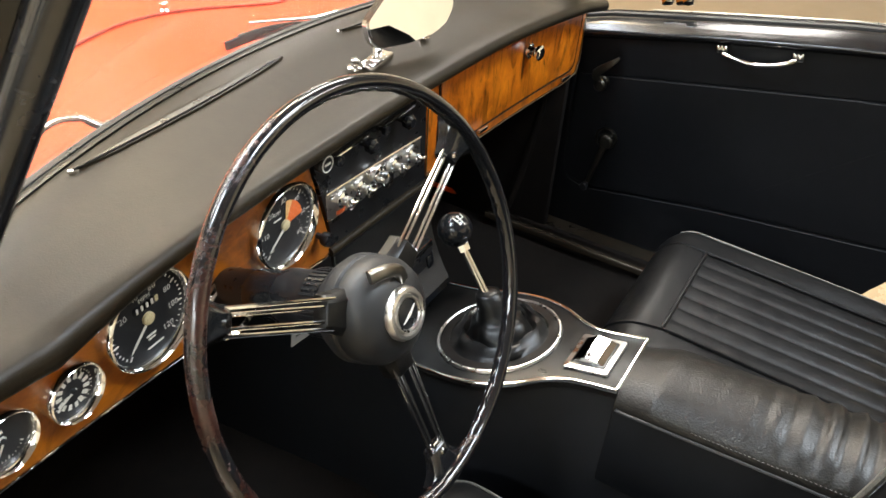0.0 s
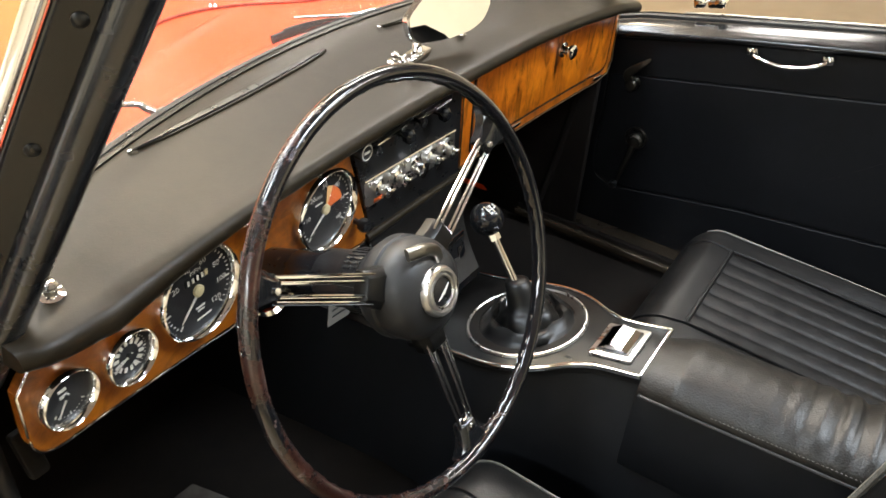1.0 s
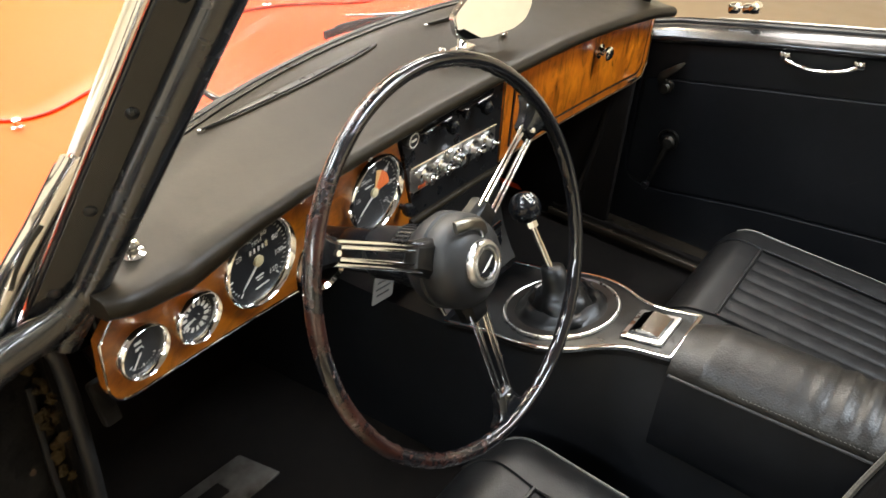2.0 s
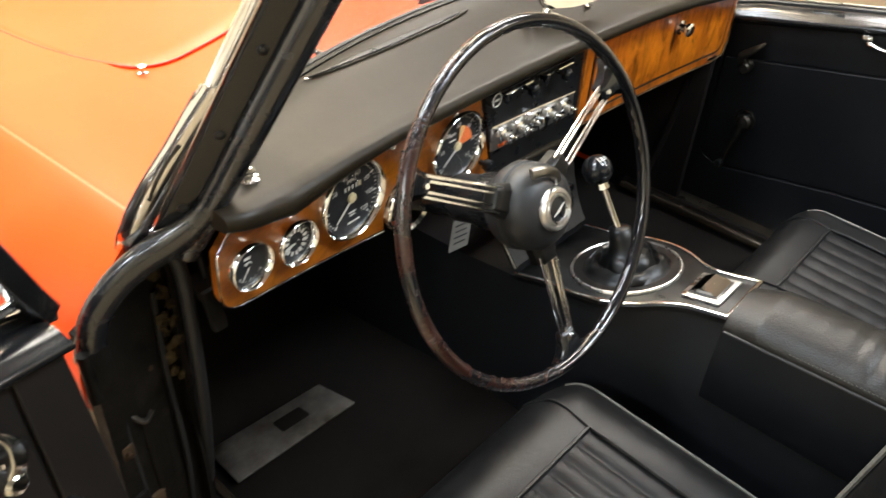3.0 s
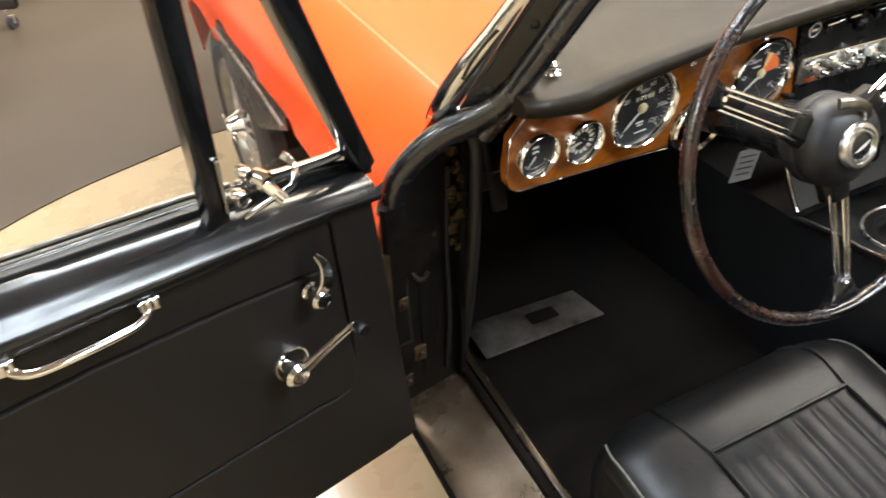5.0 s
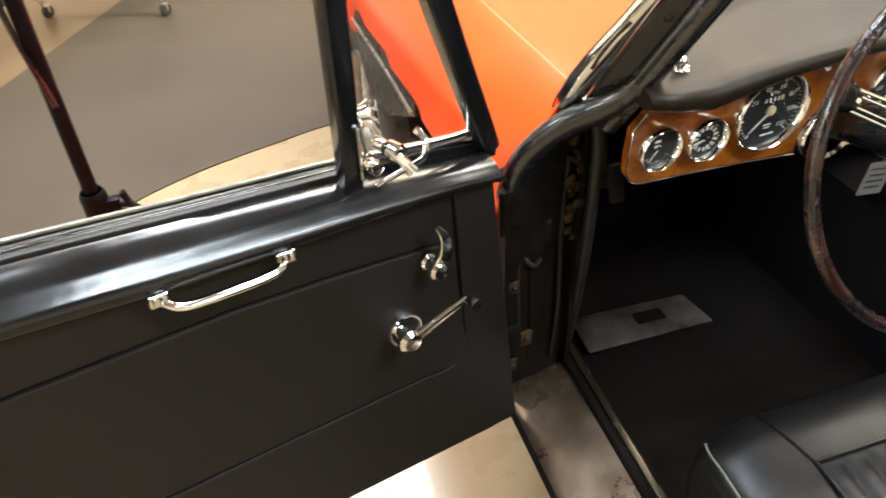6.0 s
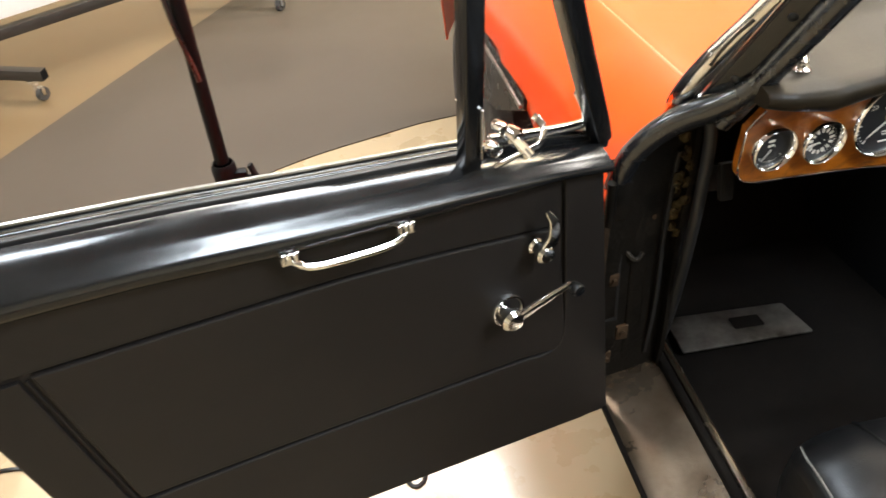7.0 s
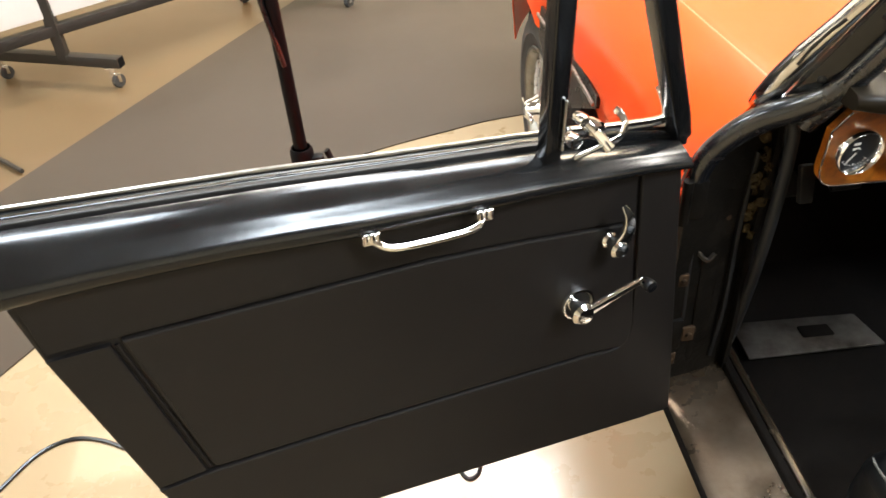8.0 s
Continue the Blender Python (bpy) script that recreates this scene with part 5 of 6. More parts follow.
# ---- tunnel, seats, floor ----
def tub():
    """Floor pan, footwell sides, bulkheads and sills."""
    bm = bmesh.new()
    box(bm, (0, -0.32, 0.255), (1.20, 1.60, 0.05))
    part("floor_pan", bm, CARPET, car, "black carpeted floor")
    bm = bmesh.new()
    sheet(bm, lambda u, v: V(lerp(-0.60, 0.61, u), lerp(0.30, 0.56, v), lerp(0.28, 0.50, v)), 12, 8, 0.01)
    sheet(bm, lambda u, v: V(lerp(-0.60, 0.61, u), lerp(0.56, 0.575, v), lerp(0.50, 0.72, v)), 12, 8, 0.01)
    part("toe_board", bm, CARPET, car, "black carpeted toe board")
    for side in (-1, 1):
        bm = bmesh.new()
        y0 = 0.075 if side < 0 else -0.005
        box(bm, (side * (0.588 if side < 0 else 0.600), (y0 + 0.58) / 2, 0.485), (0.018, 0.58 - y0, 0.45), 0.004)
        part("footwell_side", bm, CARPET, car, "dark footwell side")
        bm = bmesh.new()
        sheet(bm, lambda u, v: V(side * lerp(0.592, 0.708, u), lerp(0.09, 0.070, u), lerp(0.30, 0.745 - 0.05 * u, v)), 6, 16, 0.02)
        sheet(bm, lambda u, v: V(side * (0.596 - 0.002 * math.sin(v * 9)), lerp(0.055, 0.09, u), lerp(0.30, 0.75, v)), 4, 16, 0.006)
        # Passenger pillar takes matt carpet black: its shade is put into the colour.
        part("hinge_pillar", bm, JAMB if side < 0 else CARPET, car, "near-black hinge pillar")
        # sill
        bm = bmesh.new()
        sec = [(0.588, 0.24), (0.588, 0.300), (0.596, 0.305), (0.618, 0.300), (0.690, 0.292), (0.704, 0.284), (0.698, 0.26), (0.66, 0.16), (0.60, 0.16)]
        loft(bm, [[V(side * x, y, z) for x, z in sec] for y in [lerp(0.10, -0.95, i / 10) for i in range(11)]])
        part("sill", bm, SILL_LIT if side < 0 else SILL, car, "scuffed bare metal door sill", 30)
        bm = bmesh.new()
        sweep(bm, [V(side * 0.592, lerp(0.125, -0.95, i / 8), 0.309) for i in range(9)], rounded([(-0.008, -0.008), (0.008, -0.008), (0.006, 0.006), (-0.006, 0.006)], 0.003, 3))
        part("sill_rubber", bm, CARPET, car, "black rubber strip along the sill")
        bm = bmesh.new()
        sweep(bm, [V(side * 0.575, lerp(0.125, -0.95, i / 8), 0.303) for i in range(9)], rounded([(-0.008, -0.008), (0.008, -0.008), (0.006, 0.006), (-0.006, 0.006)], 0.003, 3))
        part("sill_finisher", bm, SILL, car, "dull brown metal finisher along the sill")
        bm = bmesh.new()
        sweep(bm, [V(side * 0.704, lerp(0.085, -0.95, i / 8), 0.285) for i in range(9)], ring_of(8, 0.0045))
        part("sill_edge", bm, CARPET, car, "black edging of the sill")
        # door seal up the pillar
        bm = bmesh.new()
        path = smooth_path([(side * 0.585, 0.10, 0.305), (side * 0.586, 0.080, 0.34), (side * 0.590, 0.052, 0.48), (side * 0.594, 0.034, 0.62), (side * 0.597, 0.030, 0.74), (side * 0.61, 0.034, 0.772)], 6)
        sweep(bm, path, ring_of(10, 0.008), up=(0, 1, 0))
        # Carpet black again for the seal on the shaded passenger side.
        part("door_seal", bm, RUBBER if side < 0 else CARPET, car, "black rubber door seal")
    bm = bmesh.new()
    box(bm, (0, -0.98, 0.50), (1.2, 0.04, 0.52), 0.01)
    part("rear_bulkhead", bm, CARPET, car, "black carpeted rear bulkhead")
    bm = bmesh.new()
    slab(bm, rounded([(-0.545, 0.152), (-0.340, 0.139), (-0.324, 0.067), (-0.547, 0.073)], 0.004, 3), 0.003, pose(0, 0, 0.296), 0.001)
    part("heel_plate", bm, PLATE, car, "scuffed bare metal plate on the driver floor")
    bm = bmesh.new()
    slab(bm, rounded([(-0.445, 0.125), (-0.395, 0.122), (-0.393, 0.098), (-0.444, 0.10)], 0.003, 3), 0.002, pose(0, 0, 0.2985), 0.0006)
    part("plate_slot", bm, CARPET, car, "dark slot in the plate")


tub()


def console():
    """Tunnel with its chrome-edged top plate, gear lever, ashtray and padded armrest."""
    sl = 0.26
    ang = math.degrees(math.atan(sl))
    T = Matrix.Translation((-0.003, -0.367, 0.588)) @ pose(0, 0, 0, -ang, 0, 0)
    k = 1 / math.cos(math.radians(ang))
    right = [(0.050, 0.0), (0.050, 0.055), (0.060, 0.085), (0.080, 0.115), (0.094, 0.15), (0.098, 0.185), (0.094, 0.225), (0.090, 0.26), (0.092, 0.31)]
    outline = [(x, y * k) for x, y in right] + [(-x - 0.004, y * k) for x, y in right[::-1]]
    bm = bmesh.new()
    slab(bm, outline, 0.012, T, 0.002)
    con = part("tunnel_console", bm, BOOT, car, "black gear console plate edged in chrome")
    bm = bmesh.new()
    sm = smooth_path([T @ V(x, y, 0.0) for x, y in [(x, y * k) for x, y in right]], 5)
    sm2 = smooth_path([T @ V(-x - 0.004, y * k, 0.0) for x, y in right], 5)
    sec = rounded([(-0.0028, -0.004), (0.0028, -0.004), (0.0028, 0.0032), (-0.0028, 0.0032)], 0.0018, 3)
    sweep(bm, sm, sec)
    sweep(bm, sm2, sec)
    sweep(bm, [T @ V(-0.054, 0, 0), T @ V(0.050, 0, 0)], sec)
    part("console_bead", bm, CHROME, con, "chrome edging of the console")
    # tunnel sides under the plate
    bm = bmesh.new()
    rows = []
    for y in (-0.95, -0.40):
        rows.append([V(-0.047, y, 0.56), V(0.047, y, 0.56), V(0.077, y, 0.46), V(0.097, y, 0.27), V(-0.097, y, 0.27), V(-0.077, y, 0.46)])
    for i in range(12):
        f = i / 11
        y = lerp(-0.362, -0.05, f) + 0.0
        yl = (y + 0.367) * k
        w = curve(yl / k, [(0, 0.047), (0.085, 0.057), (0.15, 0.090), (0.31, 0.090)])
        z = 0.588 - sl * (y + 0.367) - 0.012
        rows.append([V(-w, y, z), V(w, y, z), V(w + 0.03, y, z - 0.10), V(w + 0.05, y, 0.27), V(-w - 0.05, y, 0.27), V(-w - 0.03, y, z - 0.10)])
    for y, w, z in ((0.05, 0.10, 0.49), (0.56, 0.16, 0.52)):
        rows.append([V(-w, y, z), V(w, y, z), V(w + 0.03, y, z - 0.10), V(w + 0.05, y, 0.27), V(-w - 0.05, y, 0.27), V(-w - 0.03, y, z - 0.10)])
    loft(bm, rows)
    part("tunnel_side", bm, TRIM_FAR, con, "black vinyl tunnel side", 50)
    # gaiter ring and rubber boot
    m = T @ pose(0.0, 0.178 * k, 0.0)
    bm = bmesh.new()
    lathe(bm, [(0.0790, 0.001), (0.0790, 0.0035), (0.0802, 0.0050), (0.0825, 0.0045), (0.0838, 0.001)], m, 56)
    part("gaiter_ring", bm, STEEL, con, "thin brushed steel gaiter ring")
    bm = bmesh.new()
    lathe(bm, [(0.066, 0.001), (0.066, 0.0035), (0.0785, 0.0035), (0.0785, 0.001)], m, 56)
    part("gaiter_clamp", bm, BOOT, con, "flat glossy black clamp ring")
    bm = bmesh.new()
    rows = []
    for j, (r, h) in enumerate([(0.068, 0.002), (0.064, 0.0025), (0.061, 0.008), (0.056, 0.014), (0.050, 0.0165), (0.046, 0.012), (0.044, 0.009), (0.041, 0.015), (0.037, 0.024), (0.031, 0.028), (0.025, 0.030), (0.021, 0.038), (0.0185, 0.050), (0.0165, 0.064), (0.011, 0.067)]):
        row = []
        for i in range(64):
            a = 2 * math.pi * i / 64
            fold = (1 < j < 10) * (0.06 * math.sin(2 * a + 0.4) + 0.045 * math.sin(5 * a + 0.5 * j) + 0.03 * math.sin(9 * a - j))
            pinch = 0.005 * math.exp(-((a - 0.35) / 0.35) ** 2) * (2 < j < 9) * (1 if j % 2 else -1)
            lean = 0.30 * max(0, h - 0.02)
            row.append(m @ V(r * (1 + fold) * math.cos(a) + 0.004 * (1 < j < 10), r * (1 + fold) * math.sin(a) + lean * 0.6, h + pinch))
        rows.append(row)
    loft(bm, rows)
    part("gear_gaiter", bm, BOOT, con, "creased black rubber gaiter", 60)
    knob = V(0.003, -0.107, 0.674)
    foot = m @ V(0, 0.010, 0.060)
    bm = bmesh.new()
    rod(bm, foot, knob, 0.0058, 0.0046, 16)
    d = (knob - foot).normalized()
    rod(bm, knob - d * 0.030, knob - d * 0.018, 0.008, 0.008, 6)
    lever = part("gear_lever", bm, CHROME, con, "steel gear lever")
    bm = bmesh.new()
    bmesh.ops.create_uvsphere(bm, u_segments=28, v_segments=18, radius=0.0228, matrix=Matrix.Translation(knob))
    part("gear_knob", bm, GLOSS, lever, "glossy black ball knob")
    bm = bmesh.new()
    mk = facing(knob + V(-0.004, -0.008, 0.0213), (1, -0.2, 0.15), (0.1, 1, 0.34))
    for a, b in (((-0.006, -0.006), (-0.006, 0.006)), ((0, -0.006), (0, 0.006)), ((0.006, 0.0), (0.006, 0.006)), ((-0.006, 0), (0.006, 0))):
        sweep(bm, [mk @ V(*a, 0), mk @ V(*b, 0)], ring_of(6, 0.0006))
    part("shift_pattern", bm, INK, lever, "engraved shift pattern")
    # ashtray
    am = T @ pose(0.0, 0.045 * k, 0.001)
    bm = bmesh.new()
    slab(bm, rounded([(-0.037, -0.028), (0.033, -0.028), (0.033, 0.030), (-0.037, 0.030)], 0.004, 4), 0.004, am @ pose(0, 0, 0.004), 0.0015)
    ash = part("ashtray", bm, STEEL, con, "square chrome ashtray let into the console")
    # Black plate drawn as the shadow round the ashtray lid.
    bm = bmesh.new()
    slab(bm, rounded([(-0.029, -0.021), (0.025, -0.021), (0.025, 0.023), (-0.029, 0.023)], 0.003, 4), 0.003, am @ pose(0, 0, 0.0055), 0.001)
    part("ashtray_shadow_plate", bm, SATIN, ash, "dark plate drawn as the shadow gap")
    bm = bmesh.new()
    loft(bm, [[am @ V(x, y, z) for y, z in ((-0.018, 0.005), (0.020, 0.005), (0.020, 0.007), (0.006, 0.013), (-0.010, 0.010), (-0.018, 0.006))] for x in (-0.026, 0.022)])
    part("ashtray_lid", bm, CHROME, ash, "ridged chrome lid", 12)
    # armrest
    bm = bmesh.new()
    rows = []
    for i in range(161):
        y = lerp(-0.371, -0.93, i / 160)
        e = min(1.0, i / 12)
        h = 0.600 - 0.014 * (1 - e) + 0.030 * i / 160
        ruck = (0.0044 * math.sin(2 * math.pi * y / 0.027) + 0.0010 * math.sin(y * 590)) * curve(-y, [(0.50, 0.05), (0.60, 1.0), (0.90, 1.0)])
        row = []
        prof = [(-0.085, -0.022), (-0.088, -0.012), (-0.082, 0.004), (-0.06, 0.016), (-0.025, 0.022), (0.01, 0.016), (0.04, 0.000), (0.062, -0.024), (0.072, -0.050), (0.075, -0.080)]
        for q, (x, z) in enumerate(prof):
            b = ruck * math.sin(math.pi * q / 9) ** 2 * (1.0 if q > 3 else 0.4)
            row.append(V(x * (0.9 + 0.1 * e), y, h + z + b))
        row += [V(0.07, y, 0.46), V(-0.08, y, 0.46)]
        rows.append(row)
    loft(bm, rows)
    arm = part("armrest", bm, SOFT, car, "padded brownish-black leather armrest on the tunnel", 60)
    bm = bmesh.new()
    loft(bm, [[V(x, y, z) for x, z in ((-0.090, 0.470), (-0.097, 0.490), (-0.096, 0.545 + 0.028 * (y < -0.5)), (-0.087, 0.586 + 0.028 * (y < -0.5)), (0.07, 0.53), (0.085, 0.470))] for y in (-0.375, -0.93)])
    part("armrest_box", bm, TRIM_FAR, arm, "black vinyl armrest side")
    bm = bmesh.new()
    sweep(bm, [V(-0.0895, lerp(-0.378, -0.92, i / 20), 0.590 + 0.028 * i / 20) for i in range(21)], ring_of(6, 0.0018))
    part("armrest_piping", bm, RUBBER, arm, "black piping")
    bm = bmesh.new()
    for i in range(100):
        y = lerp(-0.46, -0.92, i / 99)
        box(bm, (-0.0893, y, 0.606 + 0.025 * i / 99), (0.0009, 0.0023, 0.0008), 0, None)
    tagged(part("stitching", bm, THREAD, arm, "row of grey stitches"), kind="stuff")
    return con


console()


def seat(x0, x1, yf, label, back_y, back_lean, top, piped, ua, ub, vs, side_roll, front_roll, corner, deep=0.47):
    """Bucket seat: fluted cushion with bolsters and front roll, piping, backrest."""
    w = x1 - x0
    cx = (x0 + x1) / 2

    def f(u, v):
        x = lerp(x0, x1, u)
        y = lerp(yf, yf - deep, v)
        e = min(1.0, min(u, 1 - u) / side_roll[0])
        round_side = side_roll[1] * (1 - math.sqrt(max(0.0, 1 - (1 - e) ** 2)))
        fr = min(1.0, v / front_roll[0])
        round_front = front_roll[1] * (1 - math.sqrt(max(0.0, 1 - (1 - fr) ** 2)))
        z = top - round_side - round_front - 0.03 * v
        inset = corner * (1 - math.sqrt(max(0.0, 1 - (1 - min(1.0, v / 0.13)) ** 2))) * (1 - 2 * u)
        ui = (u - ua) / (ub - ua)
        if 0 < ui < 1 and v > vs:
            flute = abs(math.sin(ui * math.pi * 7)) ** 0.4
            z += (-0.0045 + 0.0045 * flute) * min(1.0, (v - vs) / 0.012)
        elif v > vs:
            z += 0.006 * math.sin(math.pi * (u / ua if u <= ua else (1 - u) / (1 - ub))) * min(1.0, (v - vs) / 0.3)
        return V(x + inset, y, z)
    bm = bmesh.new()
    sheet(bm, f, 112, 60)
    st = part("seat", bm, LEATHER, car, label, 70)
    # skirt
    bm = bmesh.new()
    edge = [f(0, 1 - i / 20) for i in range(21)] + [f(i / 20, 0) for i in range(1, 21)] + [f(1, i / 20) for i in range(1, 21)]
    c = V(cx, yf - 0.24, 0.3)
    for z0, s0, z1, s1 in ((None, 1.0, 0.36, 1.012), (0.36, 1.012, 0.285, 0.985)):
        a = [bm.verts.new(V(c.x + (p.x - c.x) * s0, c.y + (p.y - c.y) * s0, p.z if z0 is None else z0)) for p in edge]
        b = [bm.verts.new(V(c.x + (p.x - c.x) * s1, c.y + (p.y - c.y) * s1, z1)) for p in edge]
        bridge(bm, a, b, False)
    part("seat_skirt", bm, LEATHER, st, "plain leather cushion side", 60)
    for uu in (0.022, 0.978):
        bm = bmesh.new()
        sweep(bm, [f(uu, lerp(0.06, 1.0, i / 40)) + V(0, 0, 0.002) for i in range(41)], ring_of(6, 0.0017))
        part("seat_piping", bm, PIPING, st, "silver-grey braided piping")
    bm = bmesh.new()
    seam = [f(lerp(ua, ub, i / 20), vs) + V(0, 0, 0.002) for i in range(21)]
    sweep(bm, seam, ring_of(6, 0.003))
    for uu, uf in ((ua, ua - 0.06), (ub, ub + 0.03)):
        sweep(bm, [f(lerp(uf, uu, i / 10), lerp(0.02, vs, i / 10)) + V(0, 0, 0.001) for i in range(11)] + [f(uu, lerp(vs, 1.0, i / 20)) + V(0, 0, 0.003) for i in range(1, 21)], ring_of(6, 0.0028))
    part("seat_seam", bm, LEATHER, st, "raised leather seam")
    # backrest
    bm = bmesh.new()
    rows = []
    for i in range(15):
        h = i / 14
        z = lerp(0.40, 0.86, h)
        y = back_y - back_lean * h
        wd = w * 0.5 * curve(h, [(0, 0.94), (0.5, 1.0), (0.85, 0.93), (0.95, 0.75), (1.0, 0.55)])
        th = 0.11 * curve(h, [(0, 1), (0.8, 0.85), (1.0, 0.3)])
        row = []
        for k in range(28):
            a = 2 * math.pi * k / 28
            ca, sa = math.cos(a), math.sin(a)
            row.append(V(cx + wd * (abs(ca) ** 0.35) * (1 if ca > 0 else -1), y - th * 0.5 + th * 0.5 * (abs(sa) ** 0.6) * (1 if sa > 0 else -1) + 0.05 * abs(ca) ** 2, z))
        rows.append(row)
    loft(bm, rows)
    bk = part("backrest", bm, LEATHER, st, "black leather backrest", 60)
    if not piped:
        return st
    bm = bmesh.new()
    path = [V(r[2].x + 0.002, r[2].y + 0.004, r[2].z) for r in rows] + [V(r[12].x - 0.002, r[12].y + 0.004, r[12].z) for r in rows[::-1]]
    sweep(bm, path, ring_of(6, 0.0035), up=(0, 1, 0))
    part("backrest_piping", bm, PIPING, bk, "silver-grey braided piping")
    return st


seat(-0.562, -0.150, -0.186, "black leather driver seat with fluted cushion and grey piping", -0.585, 0.08, 0.466, True, 0.262, 0.790, 0.232, (0.20, 0.036), (0.17, 0.072), 0.065)
seat(0.155, 0.535, -0.258, "black leather passenger seat with fluted cushion and grey piping", -0.70, 0.10, 0.472, False, 0.19, 0.81, 0.168, (0.09, 0.028), (0.12, 0.085), 0.03, 0.56)


# ---- dashboard fittings ----
def radio_panel():
    """Centre panel: slide controls, chrome switch strip, padded apron running down to the tunnel."""
    bm = bmesh.new()
    slab(bm, [(-0.1255, 0.81), (-0.0815, 0.643), (0.133, 0.635), (0.126, 0.81)], 0.012, FACE @ pose(0, 0, 0.001), 0.0015)
    pn = part("centre_panel", bowed(bm), SATIN, car, "flat black centre control panel", 12)
    S = FACE @ pose(0.010, 0.701, 0.002, 0, 0, -2.6)
    bm = bmesh.new()
    slab(bm, rounded([(-0.103, -0.019), (0.108, -0.019), (0.104, 0.021), (-0.107, 0.021)], 0.002, 3), 0.003, S, 0.0008)
    part("switch_plate", bowed(bm), STEEL, pn, "brushed dark metal switch plate", 12)
    bm = bmesh.new()
    sweep(bm, [S @ V(x, y, 0.0) for x, y in ((-0.107, 0.022), (0.104, 0.022))], ring_of(6, 0.0016))
    part("plate_edge", bowed(bm), CHROME, pn, "bright upper edge of the plate")
    for x in (-0.076, -0.037, 0.003, 0.040, 0.079):
        big = abs(x - 0.003) < 0.001
        bm = bmesh.new()
        k = 1.35 if big else 1.0
        lathe(bm, [(0.0105 * k, 0.0), (0.0105 * k, 0.003), (0.007 * k, 0.005), (0.007 * k, 0.011), (0.0085 * k, 0.013), (0.0085 * k, 0.018), (0.005 * k, 0.0195), (0.0, 0.0195)], S @ pose(x, 0.002, 0), 20)
        sw = part("key_switch" if big else "toggle_switch", bowed(bm), CHROME, pn, "round chrome ignition lock" if big else "chrome toggle switch")
        bm = bmesh.new()
        if big:
            box(bm, (x, 0.002, 0.0197), (0.0015, 0.009, 0.0012), 0, S)
            part("key_slot", bowed(bm), SATIN, sw, "dark key slot")
        else:
            box(bm, (0, 0, 0), (0.0075, 0.0035, 0.010), 0.0012, S @ pose(x, 0.0055, 0.0205, -28, 0, 0))
            part("toggle", bowed(bm), CHROME, sw, "chrome toggle tip")
        bm = bmesh.new()
        box(bm, (x - 0.001, 0.0155, 0.0006), (0.014, 0.0035, 0.0006), 0, S)
        part("switch_mark", bowed(bm), INK, pn, "small illegible mark as a bar")
    bm = bmesh.new()
    box(bm, (-0.078, -0.0135, 0.0006), (0.016, 0.005, 0.001), 0, S)
    part("red_mark", bowed(bm), ORANGE, pn, "small red label strip")
    # slide controls
    for a, b, k in ((-0.098, -0.004, -0.030), (-0.002, 0.098, 0.052)):
        bm = bmesh.new()
        slab(bm, rounded([(a, 0.772), (b, 0.774), (b, 0.784), (a, 0.782)], 0.004, 3), 0.003, FACE @ pose(0, 0, 0.0045), 0.001)
        sl = part("slide_control", bowed(bm), GLOSS, pn, "glossy black heater slide")
        bm = bmesh.new()
        rod(bm, (a + 0.012, -0.008, 0.776), (b - 0.012, -0.008, 0.778), 0.0022, None, 8)
        part("slide_bar", bowed(bm), CHROME, sl, "bright slide bar")
        bm = bmesh.new()
        lathe(bm, [(0.004, 0.0), (0.004, 0.012), (0.009, 0.014), (0.010, 0.022), (0.006, 0.026), (0.0, 0.026)], FACE @ pose(k, 0.773, 0.004), 18)
        part("slide_knob", bowed(bm), GLOSS, sl, "round black slide knob")
        bm = bmesh.new()
        lathe(bm, [(0.003, 0.0), (0.003, 0.010), (0.006, 0.012), (0.0065, 0.018), (0.0, 0.020)], FACE @ pose(a + 0.008, 0.778, 0.004), 14)
        part("slide_stop", bowed(bm), GLOSS, sl, "small black end knob")
    # choke
    bm = bmesh.new()
    lathe(bm, [(0.0125, 0.0), (0.0125, 0.010), (0.011, 0.012), (0.0, 0.012)], FACE @ pose(-0.105, 0.779, 0.001), 24)
    ck = part("choke_knob", bowed(bm), SATIN, car, "round black choke knob with a white ring")
    bm = bmesh.new()
    lathe(bm, [(0.0088, 0.0122), (0.0088, 0.0128), (0.0104, 0.0128), (0.0104, 0.0122)], FACE @ pose(-0.105, 0.779, 0.001), 24)
    part("choke_ring", bowed(bm), INK, ck, "white printed ring")
    bm = bmesh.new()
    box(bm, (-0.105, 0.779, 0.0134), (0.011, 0.003, 0.0006), 0, FACE)
    part("choke_mark", bowed(bm), INK, ck, "illegible word as a bar")
    # warning lamps and small knob on the wooden panel
    for x, z, r in ((-0.222, 0.791, 0.0055), (-0.184, 0.790, 0.0055), (-0.326, 0.789, 0.0048), (-0.308, 0.784, 0.0048)):
        bm = bmesh.new()
        lathe(bm, [(r, 0.0), (r, 0.004), (r * 0.7, 0.006), (r * 0.5, 0.005), (0.0, 0.0065)], FACE @ pose(x, z, 0.001), 16)
        part("warning_lamp", bowed(bm), CHROME, car, "tiny chrome-ringed warning lamp")
    bm = bmesh.new()
    lathe(bm, [(0.004, 0.0), (0.004, 0.008), (0.0085, 0.010), (0.0095, 0.016), (0.0085, 0.021), (0.0, 0.022)], FACE @ pose(-0.114, 0.679, 0.0), 18)
    part("trip_knob", bowed(bm), SATIN, car, "small black ribbed knob")
    # apron: padded roll, then leather running down to the tunnel
    bm = bmesh.new()
